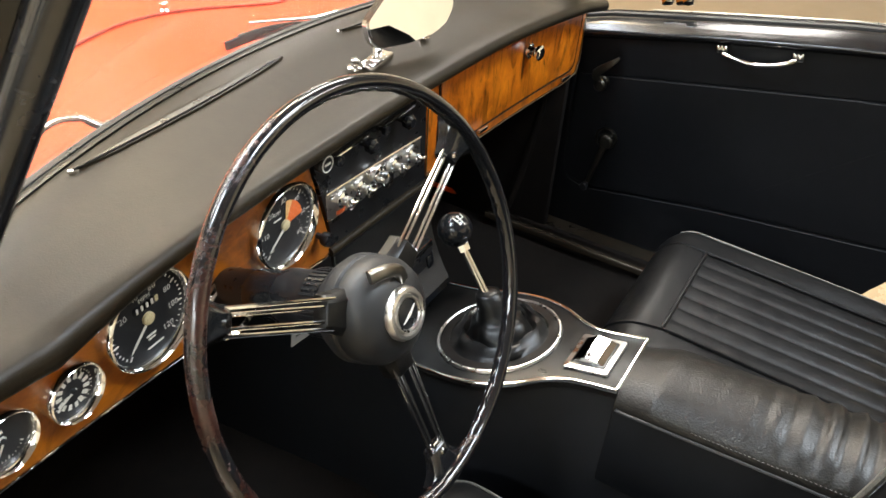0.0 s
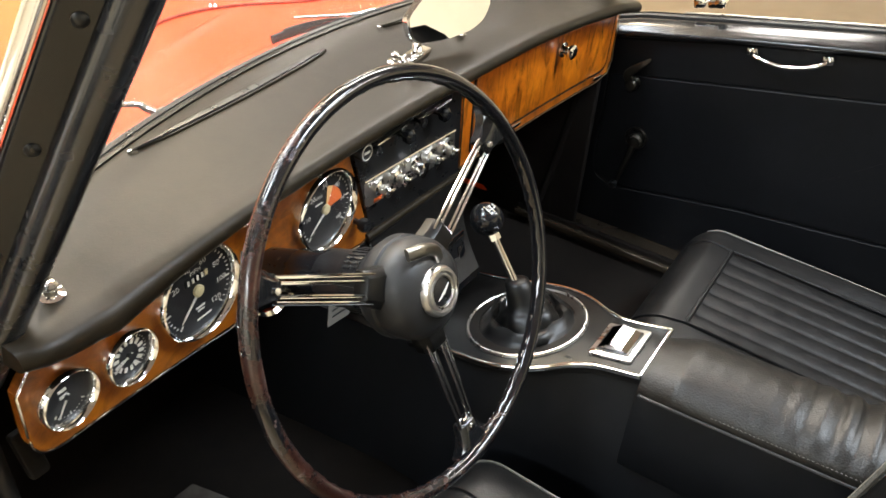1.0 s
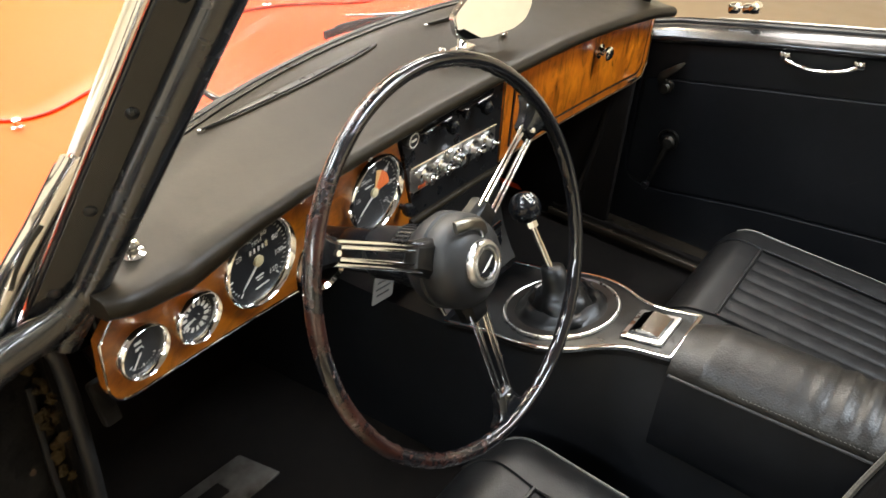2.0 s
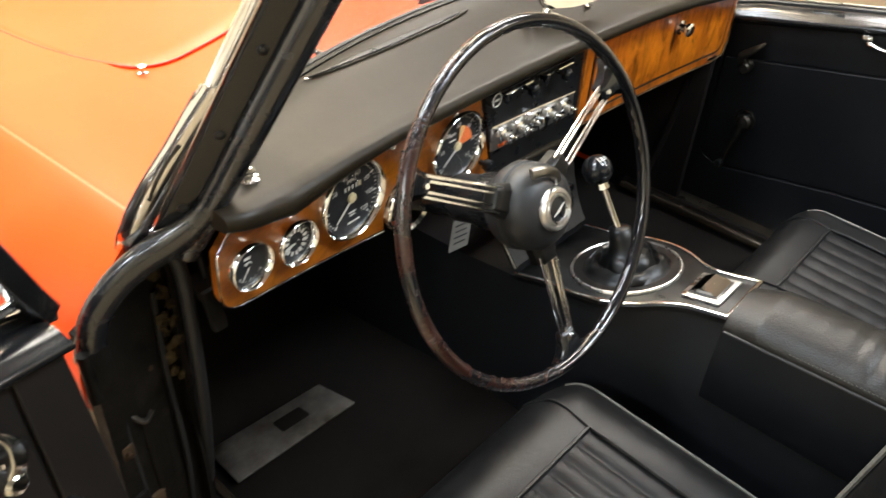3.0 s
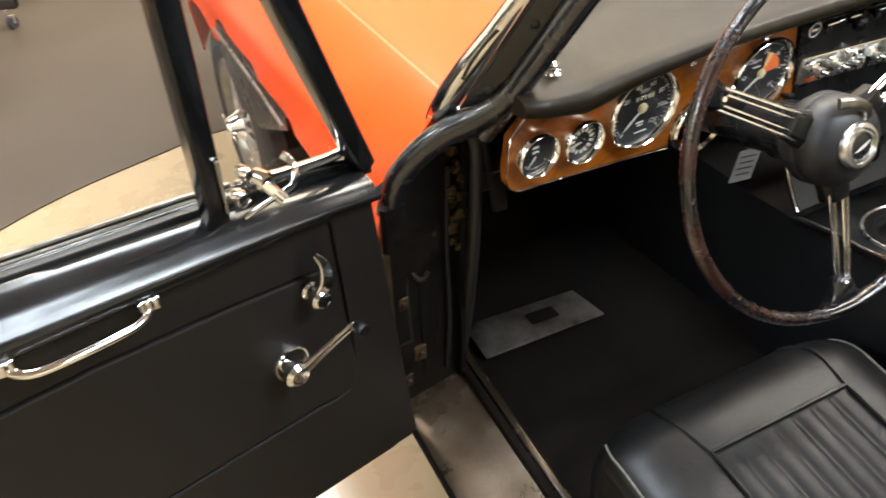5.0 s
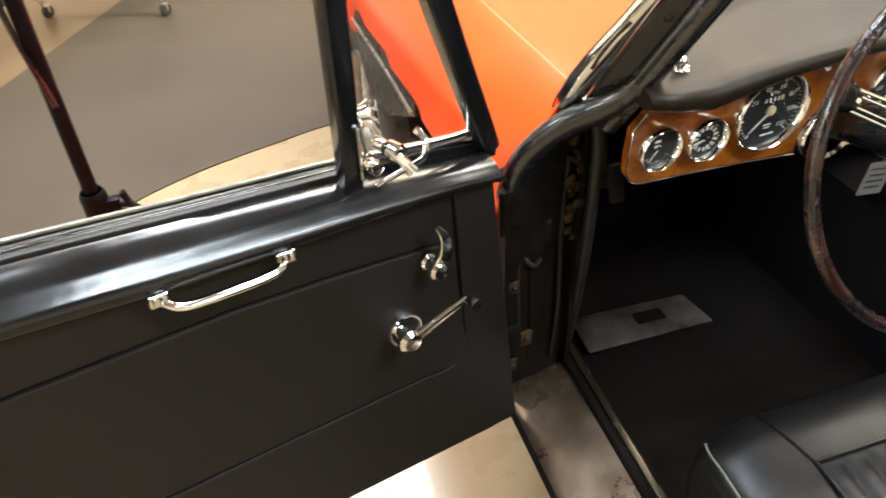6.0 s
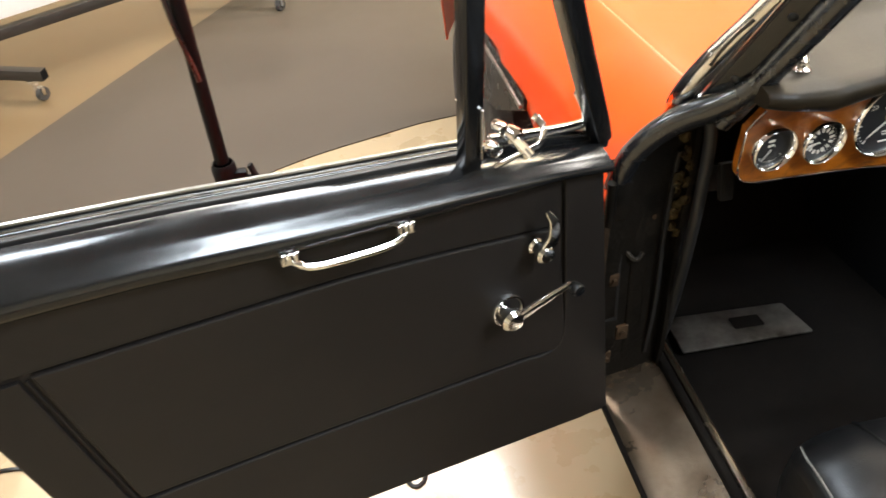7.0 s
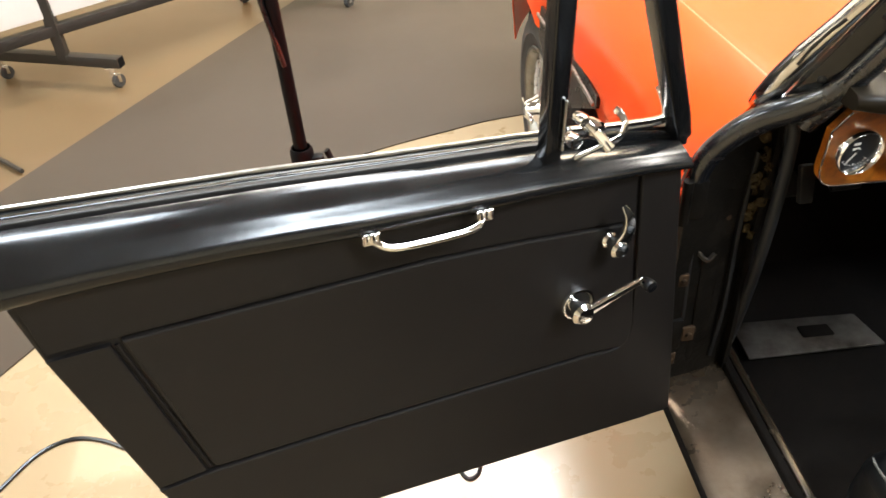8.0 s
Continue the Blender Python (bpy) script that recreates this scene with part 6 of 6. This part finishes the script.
    sweep(bm, [V(lerp(-0.092, 0.136, i / 10), face_y(lerp(-0.092, 0.136, i / 10)) - 0.001, lerp(0.640, 0.634, i / 10)) for i in range(11)], ring_of(12, 0.0065))
    part("apron_roll", bm, VINYL, car, "padded roll under the centre panel")

    def apron(u, v):
        x = lerp(lerp(-0.088, 0.136, u), lerp(-0.094, 0.094, u), v)
        y = 0.018 - 0.068 * v ** 1.7
        z = lerp(0.635, 0.512, v) - 0.004 * math.sin(math.pi * v)
        return V(x, y, z)
    bm = bmesh.new()
    sheet(bm, apron, 16, 16, 0.006)
    ap = part("console_apron", bm, LEATHER, car, "black leather apron below the dashboard")
    for u in (0.0, 1.0):
        bm = bmesh.new()
        sweep(bm, [apron(u, i / 14) + V(0, -0.002, 0) for i in range(15)], rounded([(-0.0035, -0.003), (0.0035, -0.003), (0.0035, 0.003), (-0.0035, 0.003)], 0.0015, 2), up=(0, -1, 0))
        part("apron_bead", bm, CHROME, ap, "chrome bead along the apron")
    R = facing(apron(0.62, 0.66) + V(0, -0.004, 0), (1, 0, -0.02), (0, 0.24, 1))
    bm = bmesh.new()
    box(bm, (0, 0, 0), (0.115, 0.052, 0.018), 0.003, R)
    rb = part("ash_drawer", bm, SATIN, ap, "black drawer box set into the apron")
    bm = bmesh.new()
    box(bm, (0, 0.020, 0.010), (0.110, 0.009, 0.004), 0.001, R)
    part("drawer_strip", bm, CHROME, rb, "bright strip along the drawer")
    bm = bmesh.new()
    box(bm, (0.0, -0.021, 0.010), (0.108, 0.003, 0.003), 0.0006, R)
    box(bm, (0.044, -0.006, 0.010), (0.016, 0.020, 0.003), 0.001, R)
    part("drawer_trim", bm, GLOSS, rb, "glossy lower trim of the drawer")


radio_panel()


def dash_top():
    tilt = math.degrees(math.atan(0.17))
    for a, b in (((-0.358, 0.110), (-0.020, 0.133)), ((0.072, 0.131), (0.395, 0.104))):
        A, B = V(*a, cover_z(a[1]) + 0.001), V(*b, cover_z(b[1]) + 0.001)
        L = (B - A).length
        m = facing((A + B) / 2, B - A, (0, 1, 0.17))
        pts = [(-L / 2, 0), (-L / 2 + 0.05, -0.0060), (0, -0.0085), (L / 2 - 0.05, -0.0060), (L / 2, 0), (L / 2 - 0.05, 0.0060), (0, 0.0085), (-L / 2 + 0.05, 0.0060)]
        ring = rounded(pts, 0.03, 5)
        bm = bmesh.new()
        slab(bm, ring, 0.003, m @ pose(0, 0, 0.0022), 0.0015)
        vent = part("demister_vent", bm, VINYL, car, "long brown-black windscreen demister vent", 30)
        bm = bmesh.new()
        slab(bm, [(x * 0.93, y * 0.42 - 0.0005) for x, y in ring], 0.001, m @ pose(0, 0, 0.0026))
        part("vent_slot", bm, SATIN, vent, "dark slot of the vent", 12)
        bm = bmesh.new()
        sweep(bm, [m @ V(lerp(-L / 2 + 0.006, L / 2 - 0.03, i / 12), -0.0052 * math.sin(math.pi * (0.04 + 0.9 * i / 12)), 0.0026) for i in range(13)], ring_of(6, 0.0011))
        part("vent_lip", bm, GLOSS, vent, "shiny lower lip of the slot")
        bm = bmesh.new()
        lathe(bm, [(0.0, 0.0016), (0.0022, 0.001), (0.0026, -0.001)], m @ pose(-L / 2 + 0.004, 0, 0.0022), 10)
        part("vent_screw", bm, CHROME, vent, "tiny bright screw at the vent end")
    for x, y, s in ((-0.522, 0.001, 1.0), (0.017, 0.060, 0.8), (0.163, 0.050, 0.6)):
        m = Matrix.Translation((x, y, cover_z(y) + 0.0005)) @ pose(0, 0, 0, tilt, 0, 0)
        bm = bmesh.new()
        lathe(bm, [(0.011 * s, 0.0), (0.011 * s, 0.0025), (0.006 * s, 0.004), (0.005 * s, 0.008), (0.0065 * s, 0.010), (0.0065 * s, 0.013), (0.004 * s, 0.0155), (0.0, 0.016)], m, 20)
        st = part("tonneau_stud", bm, CHROME, car, "chrome lift-the-dot stud on the dashboard top")
        if s == 1.0:
            bm = bmesh.new()
            box(bm, (-0.004, 0.004, 0.016), (0.016, 0.005, 0.007), 0.002, m @ pose(0, 0, 0, 0, 20, 40))
            part("stud_wing", bm, CHROME, st, "turning wing of the stud")
    # interior mirror
    c = V(0.056, 0.054, cover_z(0.054))
    m = Matrix.Translation(c) @ pose(0, 0, 0, tilt, 0, 8)
    bm = bmesh.new()
    slab(bm, rounded([(-0.032, -0.010), (0.032, -0.010), (0.026, 0.010), (-0.026, 0.010)], 0.005, 4), 0.006, m @ pose(0, 0, 0.006), 0.002)
    mir = part("mirror_stand", bm, CHROME, car, "chrome foot of the dashboard mirror")
    G = facing((0.126, 0.036, 0.910), (1, -0.25, -0.03), (-0.03, 0.23, 1))
    bm = bmesh.new()
    rod(bm, c + V(0.004, 0, 0.004), c + V(0.014, 0.008, 0.022), 0.008, 0.006, 14)
    rod(bm, c + V(0.014, 0.008, 0.022), G @ V(-0.045, -0.02, -0.016), 0.006, 0.005, 14)
    part("mirror_stem", bm, CHROME, mir, "short chrome stem")
    shape = rounded([(-0.066, 0.003), (-0.092, -0.018), (-0.088, -0.042), (-0.076, -0.0535), (-0.026, -0.0565), (0.020, -0.0520), (0.045, -0.0415), (0.060, -0.022), (0.060, 0.006), (0.040, 0.024), (-0.040, 0.024)], 0.008, 4)
    bm = bmesh.new()
    slab(bm, shape, 0.010, G @ pose(0, 0, -0.0005), 0.002)
    hd = part("mirror_shell", bm, CHROME, mir, "chrome mirror shell", 20)
    bm = bmesh.new()
    slab(bm, [(-0.016 + (x + 0.016) * 0.972, -0.018 + (y + 0.018) * 0.955) for x, y in shape], 0.001, G @ pose(0, 0, 0.0012))
    part("mirror_glass", bm, MIRROR, hd, "clean mirror glass", 12)


dash_top()


def wipers():
    for foot, elbow, run, tip, b0, b1 in (((-0.222, 0.222), (-0.250, 0.240), (-0.285, 0.250), (-0.365, 0.246), (-0.272, 0.216), (-0.470, 0.206)), ((0.228, 0.212), (0.205, 0.226), (0.16, 0.246), (0.055, 0.270), (0.196, 0.214), (-0.004, 0.256))):
        z = top_z(*foot)
        bm = bmesh.new()
        lathe(bm, [(0.014, -0.004), (0.014, 0.006), (0.010, 0.012), (0.009, 0.022), (0.0, 0.024)], Matrix.Translation((foot[0], foot[1], z)), 20)
        w = part("wiper", bm, CHROME, car, "chrome wiper spindle on the scuttle")
        bm = bmesh.new()
        path = smooth_path([(foot[0], foot[1], z + 0.012), (lerp(foot[0], elbow[0], 0.6), lerp(foot[1], elbow[1], 0.6), z + 0.026), (elbow[0], elbow[1], z + 0.034), (run[0], run[1], z + 0.033), (tip[0], tip[1], top_z(*tip) + 0.024)], 6)
        sweep(bm, path, rounded([(-0.009, -0.004), (0.009, -0.004), (0.006, 0.004), (-0.006, 0.004)], 0.003, 3), scale=[1.15 - 0.75 * (i / (len(path) - 1)) ** 0.8 for i in range(len(path))])
        part("wiper_arm", bm, CHROME, w, "curved chrome wiper arm")
        n = 10
        line = [V(lerp(b0[0], b1[0], i / n), lerp(b0[1], b1[1], i / n), 0.0) for i in range(n + 1)]
        for i, p in enumerate(line):
            p.z = top_z(p.x, p.y) + 0.010 + 0.007 * math.sin(math.pi * i / n)
        bm = bmesh.new()
        sweep(bm, line, rounded([(-0.004, -0.008), (0.004, -0.008), (0.0025, 0.004), (-0.0025, 0.004)], 0.002, 3))
        bl = part("wiper_blade", bm, RUBBER, w, "black rubber wiper blade")
        bm = bmesh.new()
        sweep(bm, [p + V(0, 0, 0.005) for p in line[1:n]], rounded([(-0.003, -0.0015), (0.003, -0.0015), (0.002, 0.0015), (-0.002, 0.0015)], 0.001, 2))
        part("blade_spine", bm, DARK_CHROME, bl, "dull metal spine of the blade")
    for x, y in ((-0.192, 0.232), (0.130, 0.240), (0.087, 0.474), (-0.384, 0.452)):
        bm = bmesh.new()
        lathe(bm, [(0.008, -0.003), (0.008, 0.002), (0.0045, 0.004), (0.0045, 0.010), (0.007, 0.013), (0.0, 0.016)], Matrix.Translation((x, y, top_z(x, y) + 0.002)), 14)
        part("washer_jet", bm, CHROME, car, "small chrome washer jet")


wipers()


def footwell_bits():
    # paper tag hanging under the column
    m = facing((-0.172, 0.0, 0.590), (0.044, 0, -0.006), (0.0, 0.0, 0.055))
    bm = bmesh.new()
    slab(bm, rounded([(-0.021, -0.027), (0.023, -0.027), (0.021, 0.027), (-0.021, 0.027)], 0.002, 2), 0.0012, m)
    tag = part("paper_tag", bm, PAPER, None)
    tagged(tag, "small pale paper tag hanging under the dashboard", "paper tag")
    for k in range(4):
        bm = bmesh.new()
        box(bm, (0, 0.016 - 0.010 * k, 0.0004), (0.030 - 0.004 * (k % 2), 0.0022, 0.0006), 0, m)
        part("print_bar", bm, DIAL, tag)
    bm = bmesh.new()
    sweep(bm, smooth_path([m @ V(0, 0.025, 0.0006), m @ V(-0.004, 0.05, 0.0), m @ V(-0.012, 0.085, 0.004)], 4), ring_of(5, 0.0008))
    part("string", bm, PAPER, tag, "thin string")
    # pull bracket below the panel
    bm = bmesh.new()
    slab(bm, rounded([(-0.009, -0.020), (0.009, -0.020), (0.010, 0.030), (-0.010, 0.030)], 0.004, 4), 0.008, facing((-0.572, 0.012, 0.672), (1, 0, 0), (0, 0.3, 1)), 0.002)
    part("bonnet_pull", bm, JAMB, car, "flat black pull bracket under the panel end")
    # pedals
    for x in (-0.40, -0.29):
        bm = bmesh.new()
        rod(bm, (x, 0.40, 0.62), (x, 0.34, 0.44), 0.008, 0.008, 10)
        box(bm, (0, 0, 0), (0.055, 0.045, 0.012), 0.004, facing((x, 0.335, 0.43), (1, 0, 0), (0, 0.75, 0.66)))
        part("pedal", bm, RUBBER, car, "black rubber-faced pedal")
    # hinge pillar clutter: perished foam, bolts, check strap
    rnd = random.Random(5)
    for k in range(22):
        f = k / 21
        bm = bmesh.new()
        bmesh.ops.create_icosphere(bm, subdivisions=2, radius=0.003 + 0.004 * rnd.random(), matrix=Matrix.Translation((-0.606 + rnd.uniform(-0.010, 0.007), 0.058 + rnd.uniform(-0.004, 0.006), lerp(0.735, 0.57, f) + rnd.uniform(-0.006, 0.006))))
        mid = sum((v.co for v in bm.verts), V(0, 0, 0)) / len(bm.verts)
        for v in bm.verts:
            v.co = V(mid.x + (v.co.x - mid.x) * 1.1, mid.y + (v.co.y - mid.y) * 0.35, mid.z + (v.co.z - mid.z) * 1.5)
            v.co += V(rnd.uniform(-1, 1), rnd.uniform(-1, 1), rnd.uniform(-1, 1)) * 0.0024
        if k % 5 != 3:
            part("foam_crumb", bm, FOAM, car, "crumbling yellow foam on the pillar", 80)
        else:
            bm.free()
    # folded flanges and stops on the hinge pillar
    for x, y, w, z0, z1, mat_ in ((-0.622, 0.066, 0.006, 0.33, 0.70, RUBBER), (-0.640, 0.070, 0.004, 0.32, 0.66, JAMB), (-0.662, 0.064, 0.010, 0.31, 0.62, JAMB), (-0.684, 0.062, 0.005, 0.31, 0.64, RUBBER)):
        bm = bmesh.new()
        sweep(bm, smooth_path([(x, y, z0), (x + 0.004, y - 0.004, lerp(z0, z1, 0.3)), (x + 0.001, y - 0.003, lerp(z0, z1, 0.7)), (x + 0.006, y, z1)], 5), rounded([(-w / 2, -0.005), (w / 2, -0.005), (w / 2, 0.005), (-w / 2, 0.005)], 0.0015, 2), up=(0, 1, 0))
        part("pillar_flange", bm, mat_, car, "folded dark flange on the hinge pillar")
    for x, z, r in ((-0.690, 0.505, 0.010), (-0.668, 0.395, 0.012), (-0.690, 0.345, 0.011)):
        bm = bmesh.new()
        box(bm, (x, 0.055, z), (r * 1.6, 0.008, r * 2.4), 0.003)
        rod(bm, (x, 0.055, z), (x, 0.047, z), r * 0.45, r * 0.35, 10)
        part("hinge_leaf", bm, RUST, car, "rust-brown hinge leaf with a bolt")
    for x, z in ((-0.600, 0.752), (-0.640, 0.60), (-0.655, 0.45), (-0.650, 0.37)):
        bm = bmesh.new()
        lathe(bm, [(0.010, 0.0), (0.010, 0.002), (0.006, 0.003), (0.006, 0.008), (0.0, 0.009)], facing((x, 0.052 if z > 0.7 else 0.070, z), (1, 0, 0), (0, 0, 1)), 12)
        part("pillar_bolt", bm, RUST, car, "tarnished bolt head")
    bm = bmesh.new()
    sweep(bm, smooth_path([(-0.676, 0.066, 0.566), (-0.672, 0.056, 0.548), (-0.661, 0.052, 0.538), (-0.650, 0.056, 0.545)], 5), rounded([(-0.0028, -0.0025), (0.0028, -0.0025), (0.0028, 0.0025), (-0.0028, 0.0025)], 0.001, 2))
    part("check_strap", bm, FRAME, car, "bent steel door check strap")
    for z in (0.40, 0.645):
        bm = bmesh.new()
        box(bm, (-0.694, 0.058, z), (0.030, 0.020, 0.060), 0.004)
        rod(bm, (-0.708, 0.048, z - 0.034), (-0.708, 0.048, z + 0.034), 0.007, None, 12)
        part("door_hinge", bm, JAMB, car, "black painted door hinge")
    bm = bmesh.new()
    sweep(bm, smooth_path([(-0.712, 0.058, 0.650), (-0.704, 0.052, 0.645), (-0.692, 0.052, 0.641), (-0.680, 0.060, 0.643)], 4), rounded([(-0.003, -0.004), (0.003, -0.004), (0.003, 0.004), (-0.003, 0.004)], 0.001, 2))
    part("roll_end", bm, STEEL, car, "bare metal lip under the pillar roll")


footwell_bits()


# ---- things standing in the hall ----
def light_stand():
    t = thing("light_stand", "dark upright light stand with a clamp collar behind the door", "light stand", at=(-1.196, 0.25, 0))
    bm = bmesh.new()
    rod(bm, (0, 0, 0.12), (0, 0, 0.67), 0.0135, None, 18)
    part("lower_tube", bm, POLE, t, "thick lower tube")
    bm = bmesh.new()
    rod(bm, (0, 0, 0.66), (0, 0, 1.95), 0.0095, None, 18)
    part("upper_tube", bm, POLE, t, "slim upper tube")
    bm = bmesh.new()
    lathe(bm, [(0.0, 0.622), (0.016, 0.622), (0.017, 0.627), (0.017, 0.664), (0.014, 0.670), (0.0, 0.670)], Matrix(), 22)
    box(bm, (0.020, -0.004, 0.646), (0.020, 0.016, 0.020), 0.003)
    col = part("clamp_collar", bm, POLE, t, "black clamp collar")
    bm = bmesh.new()
    rod(bm, (0.024, -0.006, 0.646), (0.042, -0.012, 0.646), 0.004, None, 10)
    sweep(bm, [V(0.036, -0.010, 0.666), V(0.042, -0.012, 0.646), V(0.052, -0.014, 0.637)], rounded([(-0.005, -0.003), (0.005, -0.003), (0.005, 0.003), (-0.005, 0.003)], 0.002, 2))
    part("wing_screw", bm, POLE, col, "black wing screw")
    for a in (150, 270, 30):
        bm = bmesh.new()
        c, s = math.cos(radians(a)), math.sin(radians(a))
        rod(bm, (0.012 * c, 0.012 * s, 0.20), (0.17 * c, 0.17 * s, 0.012), 0.007, None, 12)
        part("leg", bm, POLE, t)
    bm = bmesh.new()
    sweep(bm, smooth_path([(-0.010, -0.006, 1.8), (-0.012, -0.004, 1.45), (-0.012, -0.008, 1.16), (-0.016, -0.006, 1.02), (-0.013, -0.006, 0.90), (0.002, -0.013, 0.80)], 8), ring_of(6, 0.0035))
    part("cable", bm, SATIN, t, "black cable taped along the pole")


light_stand()


def trolley():
    t = thing("display_trolley", "dark steel trolley on castors carrying a white board", "trolley", at=(-2.05, 2.0, 0))
    o = V(-2.05, 2.0, 0)
    sec = rounded([(-0.018, -0.018), (0.018, -0.018), (0.018, 0.018), (-0.018, 0.018)], 0.003, 2)
    d = V(0.86, 0.51, 0).normalized()
    p = V(-2.14, 1.955, 0)
    for a in (0.0, 0.95):
        c = p + d * a
        bm = bmesh.new()
        e0, e1 = c + V(-0.30, 0.12, 0.098), c + V(0.205, -0.075, 0.098)
        sweep(bm, [e0 - o, e1 - o], sec)
        leg = part("foot_beam", bm, FRAME, t, "square steel foot beam")
        bm = bmesh.new()
        tip = (e1 - e0).normalized()
        sweep(bm, [e1 - o - tip * 0.004, e1 - o + tip * 0.0012], [(x * 0.82, y * 0.82) for x, y in sec])
        part("beam_mouth", bm, POLE, leg, "dark open end of the tube")
        for e in (e0.lerp(e1, 0.06), e0.lerp(e1, 0.91)):
            bm = bmesh.new()
            q = e - o
            lathe(bm, [(0.008, 0.0), (0.022, 0.0), (0.024, 0.003), (0.024, 0.015), (0.022, 0.018), (0.008, 0.018)], facing((q.x + 0.012, q.y, 0.024), (0.6, 0.8, 0), (0, 0, 1)) @ pose(0, 0, -0.010), 20)
            part("castor_wheel", bm, TYRE, leg, "black castor wheel")
            bm = bmesh.new()
            box(bm, (q.x, q.y, 0.077), (0.036, 0.036, 0.005), 0.001)
            rod(bm, (q.x, q.y, 0.048), (q.x, q.y, 0.076), 0.009, 0.012, 12)
            for w in (-0.012, 0.012):
                box(bm, (q.x + 0.006 + 0.8 * w, q.y - 0.6 * w, 0.038), (0.018, 0.004, 0.034), 0.0015)
            part("castor_fork", bm, CHROME, leg, "bright castor fork")
        bm = bmesh.new()
        sweep(bm, [c - o + V(0, 0, 0.10), c - o + V(0, 0, 0.55)], sec, up=(0, 1, 0))
        part("upright", bm, FRAME, t, "square steel upright")
    bm = bmesh.new()
    sweep(bm, [p - d * 0.9 - o + V(0.0, 0.0, 0.205), p + d * 2.0 - o + V(0, 0, 0.205)], sec)
    part("long_rail", bm, FRAME, t, "long square steel rail")
    bm = bmesh.new()
    box(bm, (0, 0, 0), (2.6, 0.02, 0.5), 0.003, Matrix.Translation(p - o + d * 0.4 + V(0, 0, 0.50)) @ pose(0, 0, 0, 0, 0, math.degrees(math.atan2(d.y, d.x))))
    part("white_board", bm, BOARD, t, "plain white board")


trolley()


def cables():
    for pts, lab in (([(-1.98, 0.10, 0), (-1.885, 0.238, 0), (-1.83, 0.315, 0), (-1.77, 0.342, 0), (-1.70, 0.325, 0), (-1.60, 0.270, 0), (-1.45, 0.22, 0), (-1.26, 0.24, 0)], "black cable lying on the hall floor"),
                     ([(-1.04, 0.30, 0), (-1.022, 0.18, 0), (-1.008, 0.130, 0), (-0.990, 0.125, 0), (-0.975, 0.150, 0), (-0.95, 0.26, 0), (-1.0, 0.40, 0), (-1.15, 0.32, 0)], "loop of black cable on the floor under the door")):
        bm = bmesh.new()
        sweep(bm, smooth_path([(x, y, 0.0045) for x, y, _ in pts], 8), ring_of(8, 0.0042))
        tagged(part("cable", bm, SATIN), lab, "cable", "floor cables")
    bm = bmesh.new()
    rod(bm, (-2.60, 1.79, 0.02), (-2.16, 1.385, 0.012), 0.007, 0.007, 12)
    tagged(part("floor_bar", bm, FRAME), "thin dark steel bar lying on the floor", "bar")


cables()
